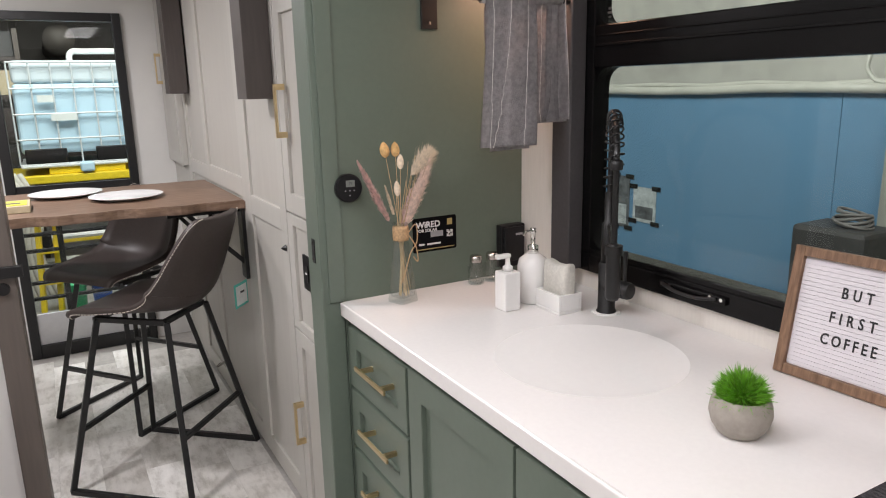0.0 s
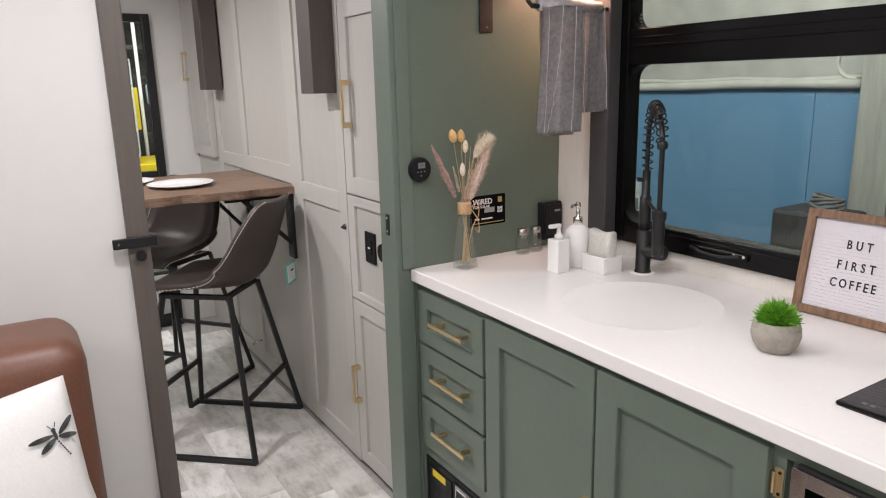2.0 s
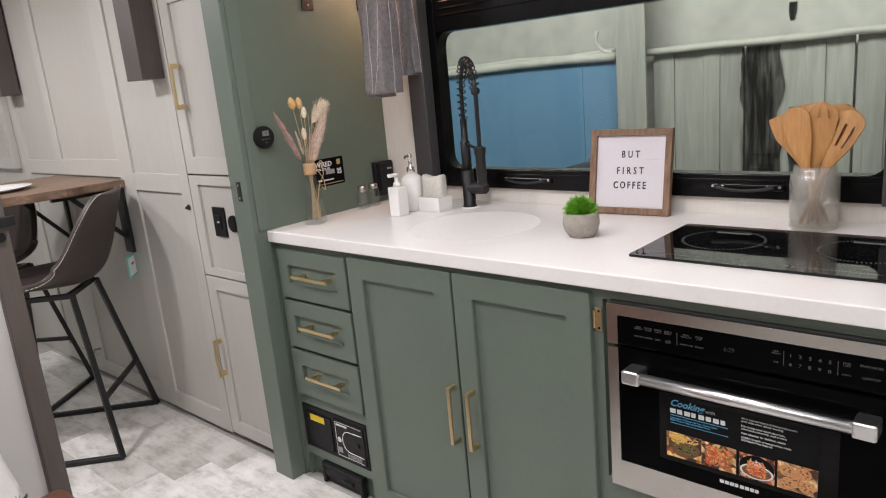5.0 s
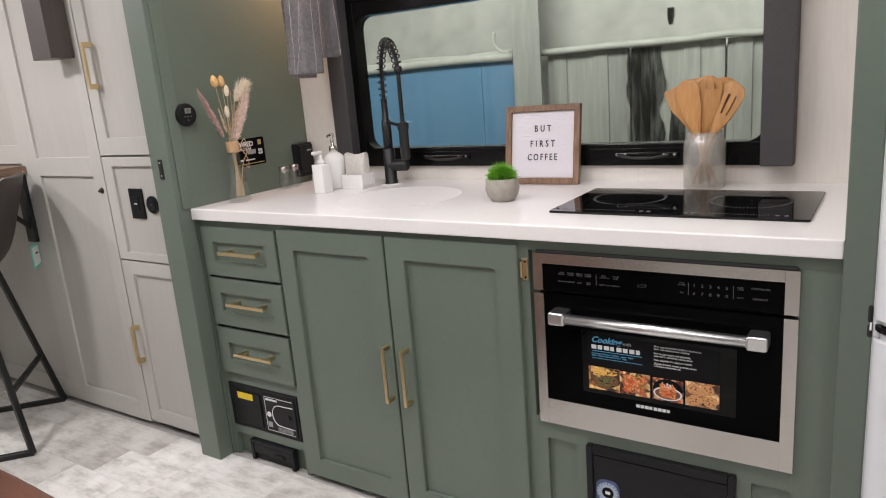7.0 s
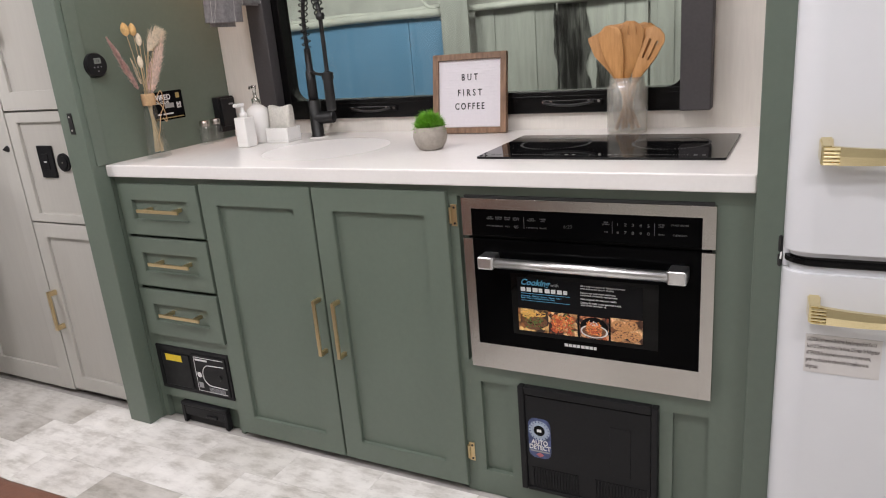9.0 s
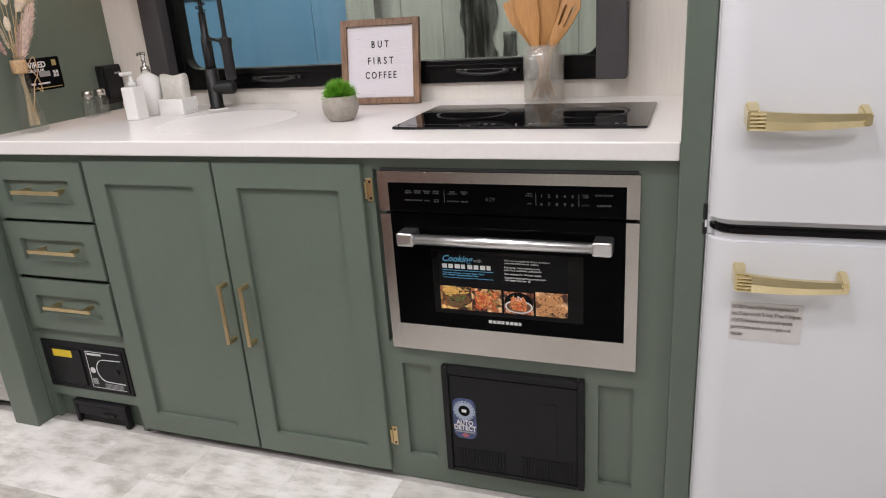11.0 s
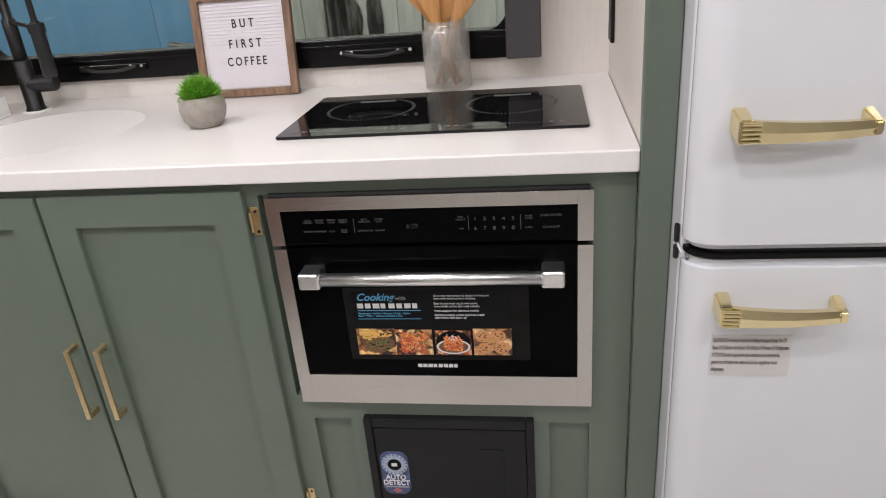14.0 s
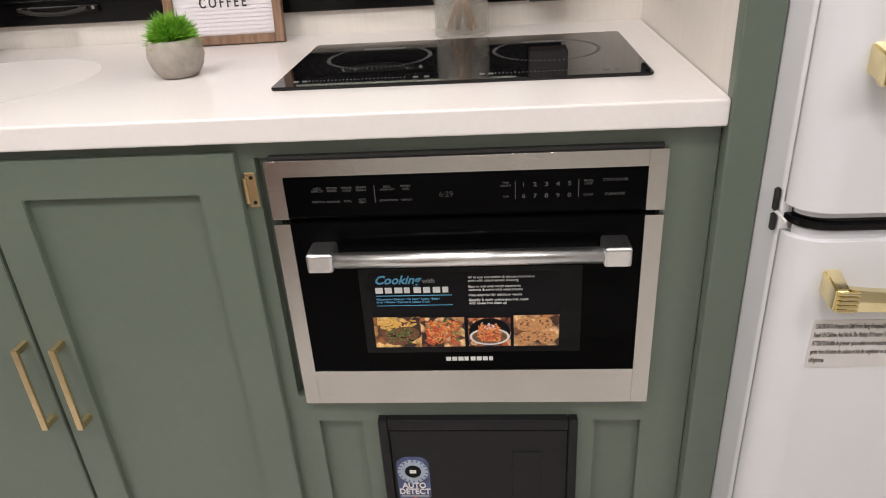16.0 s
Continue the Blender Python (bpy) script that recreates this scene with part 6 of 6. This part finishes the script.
def stool(at, turn, group, label, set_back=0.0):
    ob = thing("bar_stool", at, label, "bar stool", group, turn=turn, local=True)
    a = smooth_path([(p[0], p[1], 0) for p in PROFILE], 4)
    b = smooth_path([(p[2], p[3], 0) for p in PROFILE], 4)
    bm = bmesh.new()
    grid, nv = [], 14
    for k, (p, q) in enumerate(zip(a, b)):
        d = (a[min(k + 1, len(a) - 1)] - a[max(k - 1, 0)]).normalized()
        nx, nz = d.y, -d.x
        row = []
        for i in range(nv + 1):
            s = 2 * i / nv - 1
            c = q.y * abs(s) ** 2.2
            row.append(bm.verts.new((p.x + nx * c - set_back * (1 + 2.6 * max(0.0, p.y - 0.70)), s * q.x, p.y + nz * c)))
        grid.append(row)
    for r0, r1 in zip(grid, grid[1:]):
        for i in range(nv):
            bm.faces.new((r0[i], r0[i + 1], r1[i + 1], r1[i]))
    bmesh.ops.recalc_face_normals(bm, faces=bm.faces)
    side = [[r[0].co.copy() for r in grid], [r[-1].co.copy() for r in grid]]
    seam = [v.co + Vector((0.001, 0, 0.001)) for v in grid[21]]
    bmesh.ops.solidify(bm, geom=bm.faces[:], thickness=0.022)
    shell = part("seat_shell", bm, STOOL, ob, "one-piece leatherette seat and back", smooth=True)
    bm = bmesh.new()
    for ln in side:
        for k in range(len(ln) - 1):
            for f in (0.1, 0.6):
                p, q = ln[k].lerp(ln[k + 1], f), ln[k].lerp(ln[k + 1], f + 0.30)
                out = Vector((0, math.copysign(0.002, p.y), 0.003))
                tube([p + out, q + out], 0.0018, 5, bm)
    stuff(part("edge_stitching", bm, THREAD, shell, "pale zigzag edge stitching"))
    part("back_seam", tube(seam, 0.002, 6), STOOL, shell)
    part("seat_frame", boxes([(-0.14, 0.16, -0.135, -0.115, 0.648, 0.668), (-0.14, 0.16, 0.115, 0.135, 0.648, 0.668), (0.14, 0.16, -0.115, 0.115, 0.648, 0.668), (-0.14, -0.12, -0.115, 0.115, 0.648, 0.668)], 0.002), BLACK, ob)
    w = 0.021
    feet = {(sx, sy): ((sx * 0.25, sy * 0.25, w / 2 + 0.001), (sx * 0.145, sy * 0.130, 0.655)) for sx in (1, -1) for sy in (1, -1)}
    for key, (lo_, hi_) in feet.items():
        part("leg", square_bar(lo_, hi_, w), BLACK, ob)
    for sy in (1, -1):
        part("floor_runner", square_bar((0.25, sy * 0.25, w / 2 + 0.001), (-0.25, sy * 0.25, w / 2 + 0.001), w), BLACK, ob)
    for sx, z in ((1, 0.245), (-1, 0.245)):
        f = z / 0.655
        xx, yy = sx * (0.25 - 0.105 * f), 0.25 - 0.12 * f
        part("footrest", square_bar((xx, -yy, z), (xx, yy, z), w * 0.9), BLACK, ob)
    return ob


s1 = stool((0.333, 2.812, 0), 138.3, "stools at the wall table", "dark brown leatherette bar stool on black steel legs", 0.045)
tg = part("hang_tag", box(-0.297, -0.2945, -0.225, -0.125, 0.675, 0.770), TEAL, s1, "white and teal hang tag")
part("tag_face", box(-0.2985, -0.297, -0.215, -0.135, 0.685, 0.760), TAG, tg)
part("tag_mark", box(-0.2992, -0.2985, -0.195, -0.165, 0.729, 0.737), LETTER, tg)
tg.matrix_basis = pose(0.0, 0.03, -0.03, 0, 0, 0)
s2 = stool((0.298, 3.492, 0), 218.3, "stools at the wall table", "dark brown leatherette bar stool half under the table")

# glazed end door
gd = thing("glazed_door", (0.18, 4.46, 0), "black framed glazed end door", "door", kind="structure")
part("door_frame", boxes([(GDX0, GDX0 + 0.05, 4.44, 4.50, 0.0, GDZ), (GDX1 - 0.045, GDX1, 4.44, 4.50, 0.0, GDZ), (GDX0 + 0.05, GDX1 - 0.045, 4.44, 4.50, GDZ - 0.045, GDZ), (GDX0 + 0.05, GDX1 - 0.045, 4.44, 4.50, 0.0, 0.075)], 0.003), BLACK, gd)
part("mid_rail", box(GDX0 + 0.05, GDX1 - 0.045, 4.455, 4.485, 0.945, 0.985, 0.002), BLACK, gd)
part("kick_panel", box(GDX0 + 0.05, GDX1 - 0.045, 4.465, 4.480, 0.076, 0.255), CORRUGATED, gd, "light grey ribbed lower panel")
pn = part("door_pane", box(GDX0 + 0.048, GDX1 - 0.043, 4.471, 4.475, 0.26, GDZ - 0.046), PANE, gd, "clear glass pane")
pn.visible_shadow = False
rl = thing("patio_railing", (0.18, 4.75, -0.02), "black metal railing with round rails outside the door", "railing")
for k in range(5):
    part("rail", tube([(-0.6, 4.75, 0.276 + k * 0.0975), (1.0, 4.75, 0.276 + k * 0.0975)], 0.012, 10), BLACK, rl)
for x in (-0.6, 0.06, 1.0):
    part("post", box(x - 0.016, x + 0.016, 4.735, 4.765, -0.02, 0.72), BLACK, rl)
structure("patio_deck", box(-1.5, 1.5, 4.551, 5.2, -0.06, -0.02), CORRUGATED, "light grey folding patio deck", "deck")

# ---- workshop outside ----
GZ = -0.45
structure("ground", box(-14, 5.1, -9, 16, GZ - 0.1, GZ), WORKFLOOR, "smooth grey workshop concrete floor", "floor")
structure("workshop_roof", box(-14, 5.1, -9, 16, 5.6, 5.7), DARK_HALL, "dark workshop roof deck", "roof")
structure("workshop_wall", boxes([(4.72, 5.0, -9, 16, GZ, 5.6), (-14.2, -14, -9, 16, GZ, 5.6), (-14, 4.72, -9.2, -9, GZ, 5.6)]), FOIL, "white sagging insulation sheet over the workshop wall", "wall")
structure("workshop_end", box(-14, 4.72, 12.5, 12.8, GZ, 5.6), DARK_HALL, "dark far workshop wall", "wall")
structure("blue_wall", boxes([(4.60, 4.72, 2.445, 2.80, GZ, 1.365), (4.60, 4.72, 2.805, 9.0, GZ, 1.372)]), BLUE_WALL, "bright blue painted lower workshop wall", "wall")
pc = thing("wall_column_post", (4.6, 2.34, GZ), "grey-green painted steel column on the workshop wall", "column")
part("flange", box(4.48, 4.50, 2.192, 2.432, GZ, 5.6), PANEL_GREY, pc)
part("web", box(4.50, 4.72, 2.307, 2.322, GZ, 5.6), PANEL_GREY, pc)
sheets = thing("corrugated_sheets", (4.1, 0.6, GZ), "grey-green corrugated wall sheets with soot stains", "wall sheets")
for k in range(6):
    y1_ = 2.20 - k * 0.69
    s_ = part("sheet", boxes([(4.63, 4.65, y1_ - 0.675, y1_, GZ, 1.385)] + [(4.618, 4.6299, y1_ - 0.17 - j * 0.34, y1_ - 0.05 - j * 0.34, GZ, 1.38) for j in range(2)], 0.004), PANEL_GREY, sheets)


def ragged(y, z0, z1, w, x, seed):
    """A ragged upright stain a few millimetres proud of its wall."""
    rr = random.Random(seed)
    bm = bmesh.new()
    n = 36
    L, R = [], []
    for k in range(n + 1):
        t = k / n
        z = z0 + (z1 - z0) * t
        half = w * (0.55 + 0.45 * min(1, t * 2.2)) / 2
        L.append(bm.verts.new((x, y - half * (1 + 0.35 * noise.noise(Vector((seed, z * 5, 0)))) - rr.uniform(0, 0.006), z)))
        R.append(bm.verts.new((x, y + half * (1 + 0.35 * noise.noise(Vector((seed, z * 5, 9)))) + rr.uniform(0, 0.006), z)))
    for k in range(n):
        bm.faces.new((L[k], R[k], R[k + 1], L[k + 1]))
    bmesh.ops.solidify(bm, geom=bm.faces[:], thickness=0.003)
    return bm


part("soot_stain", ragged(1.40, 0.1, 1.37, 0.27, 4.612, 3), STAIN, sheets, "ragged black soot stain")
part("soot_stain", ragged(1.16, 0.0, 0.95, 0.10, 4.606, 5), STAIN, sheets, "ragged black soot stain")
part("torn_patch", ragged(1.235, 1.52, 1.64, 0.045, 4.712, 8), STAIN, sheets, "torn dark hole in the insulation")
pp = thing("wall_pipes", (4.05, 3.0, 1.35), "grey-white pipes along the top of the wall sheets", "pipe")
rnd = random.Random(12)
for z, r, y0, y1 in ((1.400, 0.034, 2.47, 9.0), (1.435, 0.018, 2.47, 9.0), (1.405, 0.026, -1.8, 2.22)):
    part("pipe", tube([(4.56, y0 + (y1 - y0) * k / 14, z + rnd.uniform(-0.012, 0.012) + (0.02 if z < 1.35 else 0) * k / 14) for k in range(15)], r, 10), PIPE, pp, smooth=True)
part("elbow_pipe", tube(smooth_path([(4.55, 2.50, 1.43), (4.55, 2.58, 1.45), (4.54, 2.63, 1.52), (4.54, 2.62, 1.60)], 5), 0.014, 10), PIPE, pp, smooth=True)
rg = thing("equipment_case", (4.17, 2.5, GZ), "dark grey equipment case with coiled grey cable", "equipment case")
part("case", box(4.0, 4.35, 2.22, 2.68, GZ, 0.60, 0.03), GREY_BOX, rg)
for k in range(7):
    rr = 0.11 - 0.004 * k
    part("cable_coil", tube([(4.17 + rr * math.cos(a) * 0.8, 2.40 + rr * math.sin(a), 0.625 + 0.010 * k + 0.02 * math.sin(a + k)) for a in [2 * math.pi * j / 24 for j in range(25)]], 0.010, 6), CABLE, rg, "coil of grey cable", smooth=True)

for y0, y1, z0, z1 in ((4.36, 4.63, 0.25, 0.56), (4.68, 4.85, 0.17, 0.64)):
    ps = thing("taped_poster", (4.598, (y0 + y1) / 2, z0), "grey sheet taped to the blue workshop wall", "poster", "taped sheets")
    part("sheet", box(4.593, 4.5995, y0, y1, z0, z1), FROST_FILM if y0 < 4.5 else PHOTO_DARK, ps)
    part("picture", box(4.5915, 4.5929, y0 + 0.03, y1 - 0.03, z0 + 0.03, z0 + (z1 - z0) * 0.45), PHOTO_DARK if y0 < 4.5 else FROST_FILM, ps, "printed picture")
    for yy in (y0, y1):
        for zz in (z0, z1):
            part("tape", box(4.590, 4.5925, yy - 0.05, yy + 0.05, zz - 0.02, zz + 0.02), BLACK, ps)

# what is seen through the end door: a caged liquid tank on a yellow stand
ib = thing("caged_tank", (0.45, 8.5, 0.80), "white plastic liquid tank, blue filled, in a galvanised cage", "tank")
TX0, TX1, TY0, TY1, TZ0, TZ1 = -0.185, 0.915, 8.03, 9.0, 0.80, 1.78
part("tank_filled", box(TX0 + 0.02, TX1 - 0.02, TY0 + 0.03, TY1, TZ0 + 0.10, TZ0 + 0.78, 0.04, 3), TANK_BLUE, ib, "pale blue liquid-filled tank body")
part("tank_top", box(TX0 + 0.025, TX1 - 0.025, TY0 + 0.035, TY1, TZ0 + 0.781, TZ1 + 0.02, 0.04, 3), TANK, ib, "milky white tank top")
for k in range(7):
    x = TX0 + (TX1 - TX0) * k / 6
    part("cage_bar", tube([(x, TY0, TZ0), (x, TY0, TZ1)], 0.008, 8), CAGE, ib)
for k in range(5):
    z = TZ0 + (TZ1 - TZ0) * k / 4
    part("cage_rail", tube([(TX0, TY0 - 0.012, z), (TX1, TY0 - 0.012, z)], 0.008, 8), CAGE, ib)
part("black_corner", boxes([(TX0 + 0.05, TX0 + 0.42, TY0 - 0.02, TY0 + 0.05, TZ0 + 0.01, TZ0 + 0.15), (TX1 - 0.42, TX1 - 0.05, TY0 - 0.02, TY0 + 0.05, TZ0 + 0.01, TZ0 + 0.15)], 0.01), PLASTIC, ib)
part("pallet_rail", box(TX0, TX1, TY0 - 0.03, TY1, TZ0 - 0.035, TZ0 - 0.005, 0.01), CAGE, ib)
part("label_plate", box(TX0 + 0.22, TX0 + 0.36, TY0 - 0.028, TY0 - 0.024, 1.40, 1.47), TAG, ib)
part("label_plate", box(TX0 + 0.32, TX0 + 0.55, TY0 - 0.028, TY0 - 0.024, 1.22, 1.29), TAG, ib)
part("outlet_valve", box(0.33, 0.46, TY0 - 0.10, TY0 + 0.02, 0.71, 0.81, 0.02), TANK_BLUE, ib)
wp = thing("white_pipework", (0.8, 8.4, TZ1), "white plastic pipe along the tank top", "pipe")
part("pipe", tube(smooth_path([(0.38, 8.4, TZ1 + 0.02), (0.38, 8.4, TZ1 + 0.08), (0.42, 8.4, TZ1 + 0.12), (0.50, 8.4, TZ1 + 0.12), (0.84, 8.4, TZ1 + 0.12), (0.90, 8.4, TZ1 + 0.08), (0.90, 8.4, TZ1 + 0.02)], 4), 0.03, 10), CERAMIC, wp, smooth=True)
ys = thing("tank_stand", (0.45, 8.5, GZ), "yellow steel stand under the tank", "stand")
part("beam", boxes([(-0.5, 1.9, 7.95, 9.0, 0.615, 0.695), (0.05, 0.75, 8.02, 9.0, 0.695, 0.765)], 0.01), YELLOW, ys)
for x in (-0.45, 1.8):
    part("stand_leg", box(x - 0.04, x + 0.04, 8.0, 8.9, GZ, 0.615), YELLOW, ys)
part("cross_bar", box(-0.41, 1.76, 8.0, 8.05, 0.0, 0.06), YELLOW, ys)
sp = thing("pipe_stand", (1.35, 9.3, GZ), "white standpipes on a brown frame beside the tank", "pipe stand")
for x, r, z1 in ((1.18, 0.022, 2.5), (1.30, 0.030, 2.3), (1.52, 0.022, 2.6)):
    part("standpipe", tube([(x, 9.2, GZ), (x, 9.2, z1)], r, 10), CERAMIC, sp, smooth=True)
part("frame", boxes([(1.0, 1.9, 9.3, 9.4, 0.9 + 0.35 * k, 0.95 + 0.35 * k) for k in range(4)] + [(1.0, 1.06, 9.3, 9.4, GZ, 2.3), (1.84, 1.9, 9.3, 9.4, GZ, 2.3)]), BROWN, sp)
part("jug", lathe([(0.10, 0), (0.11, 0.02), (0.11, 0.22), (0.05, 0.28), (0.05, 0.31)], (1.36, 9.24, 1.30), 20), TANK, sp, "milky jug", smooth=True)
part("bracket", box(1.06, 1.14, 9.15, 9.29, 1.0, 1.5, 0.01), YELLOW, sp, "yellow bracket")
fl = thing("wire_rack", (0.4, 7.4, GZ), "white pipework rack with valves under the tank", "rack")
rnd = random.Random(5)
for k in range(5):
    part("rack_pipe", tube([(-0.3, 7.6 + 0.05 * k, -0.55 + 0.22 * k), (1.5, 7.6 + 0.05 * k, -0.55 + 0.22 * k)], 0.03, 8), CERAMIC if k % 2 else PIPE, fl)
for k in range(9):
    x, z = -0.1 + 0.19 * k, rnd.uniform(-0.4, 0.35)
    part("valve", box(x, x + rnd.uniform(0.05, 0.10), 7.50, 7.62, z, z + rnd.uniform(0.06, 0.16), 0.01), (PLASTIC, CAGE, YELLOW)[k % 3], fl)
for x in (-0.3, 1.5):
    part("upright", box(x - 0.03, x + 0.03, 7.55, 7.85, GZ, 0.5), PIPE, fl)
part("shelf_floor", box(-0.3, 1.5, 7.5, 7.9, -0.62, -0.60), DARK_HALL, fl)
for x, m, nm in ((0.125, BUCKET_GREEN, "green"), (0.335, BUCKET_BLUE, "blue")):
    bk = thing("plastic_bucket", (x, 7.0, GZ), nm + " plastic bucket on the workshop floor", "bucket", "buckets")
    part("pail", lathe([(0.072, 0), (0.088, 0.24), (0.093, 0.24), (0.093, 0.265), (0.086, 0.265), (0.068, 0.012), (0, 0.012)], (x, 7.0, GZ), 24), m, bk, smooth=True)
    part("bail", tube([(x - 0.09, 7.0, GZ + 0.24), (x - 0.06, 6.915, GZ + 0.15), (x + 0.06, 6.915, GZ + 0.15), (x + 0.09, 7.0, GZ + 0.24)], 0.003, 6), STEEL, bk)
ld_ = thing("yellow_stepladder", (-0.02, 7.1, GZ), "yellow safety stand beside the hoses", "stand")
for dx in (-0.07, 0.07):
    part("rail", square_bar((dx - 0.08, 7.1, GZ), (dx - 0.03, 7.25, 0.45), 0.045), YELLOW, ld_)
for k in range(4):
    part("tread", box(-0.12, 0.05, 7.08 + 0.03 * k, 7.18 + 0.03 * k, GZ + 0.25 + 0.28 * k, GZ + 0.28 + 0.28 * k), YELLOW, ld_)
hs = thing("hose_bundle", (-0.25, 7.6, GZ), "bundle of pale hoses hung beside the tank", "hose")
for k in range(5):
    part("hose", tube(smooth_path([(-0.40 + 0.05 * k, 7.7, 0.75), (-0.28 + 0.05 * k, 7.6, 0.6 - 0.05 * k), (-0.30 + 0.045 * k, 7.55, 0.0), (-0.22 + 0.05 * k, 7.55, GZ + 0.02)], 6), 0.026, 8), HOSE, hs, smooth=True)
hd = thing("roof_duct", (0.25, 10.5, 2.0), "dark round duct under the workshop roof", "duct")
part("duct", tube([(0.35, 9.8, 2.12), (0.35, 12.4, 2.12)], 0.17, 24), DARK_HALL, hd, smooth=True)
for k in range(5):
    bmn = thing("roof_beam", (0, 9.6 + 0.6 * k, 2.4 + 0.12 * k), "dark steel beam in the far workshop", "beam", "far beams")
    part("beam", box(-3, 3.5, 9.6 + 0.6 * k, 9.7 + 0.6 * k, 2.36 + 0.12 * k, 2.46 + 0.12 * k), DARK_HALL, bmn)
for x, y, z in ((0.1, 11.5, 2.86), (0.6, 10.2, 2.42), (0.95, 11.0, 2.75)):
    ln = thing("strip_light", (x, y, z), "small white strip light in the dark roof", "light", "far lights")
    part("tube", box(x - 0.07, x + 0.07, y, y + 0.05, z, z + 0.03), glow("strip_glow", (1, 1, 0.95), 4.0), ln)
cr = thing("stacked_shelving", (-0.75, 9.6, GZ), "brown stacked shelving at the far workshop wall", "shelving")
for k in range(6):
    part("shelf", box(-1.6, -0.10, 9.5, 10.0, GZ + 0.2 + 0.42 * k, GZ + 0.25 + 0.42 * k), BROWN, cr)
    part("carton", box(-0.42, -0.13, 9.5, 9.8, GZ + 0.252 + 0.42 * k, GZ + 0.52 + 0.42 * k), (BROWN, NOTE, GREY_BOX)[k % 3], cr)
part("shelf_upright", boxes([(-1.6, -1.55, 9.45, 9.5, GZ, 2.2), (-0.12, -0.07, 9.45, 9.5, GZ, 2.2)]), TRIM, cr)

# ---- floor pieces, last ----
fl_ob = bpy.data.objects["floor"]
ORG["floor"] = Vector((0, 0, 0))
TW, TL = 0.152, 0.305
me = bpy.data.meshes.new("tile")
bm = box(-TL / 2 + 0.0003, TL / 2 - 0.0003, -TW / 2 + 0.0003, TW / 2 - 0.0003, -0.0028, 0.0)
bm.to_mesh(me)
bm.free()
me.materials.append(TILE)
bm = bmesh.new()
count = 0
for r in range(19):
    for c in range(-4, 19):
        x = 0.62 - TW * r
        y = -1.2 + TL * c + (TL / 3) * (r % 3) + 0.02
        if x < -1.95 or y > 4.3:
            continue
        if c >= 0 and count < 300 and not (x < -0.25 and y > 1.6):
            ob = new("tile", me)
            ob.parent = fl_ob
            ob.matrix_basis = pose(x, y, 0.0, 0, 0, 90)
            count += 1
        else:
            box(x - TW / 2 + 0.0003, x + TW / 2 - 0.0003, y - TL / 2 + 0.0003, y + TL / 2 - 0.0003, -0.0028, 0.0, bm=bm)
stuff(part("tile_field", bm, TILE_REST, fl_ob))
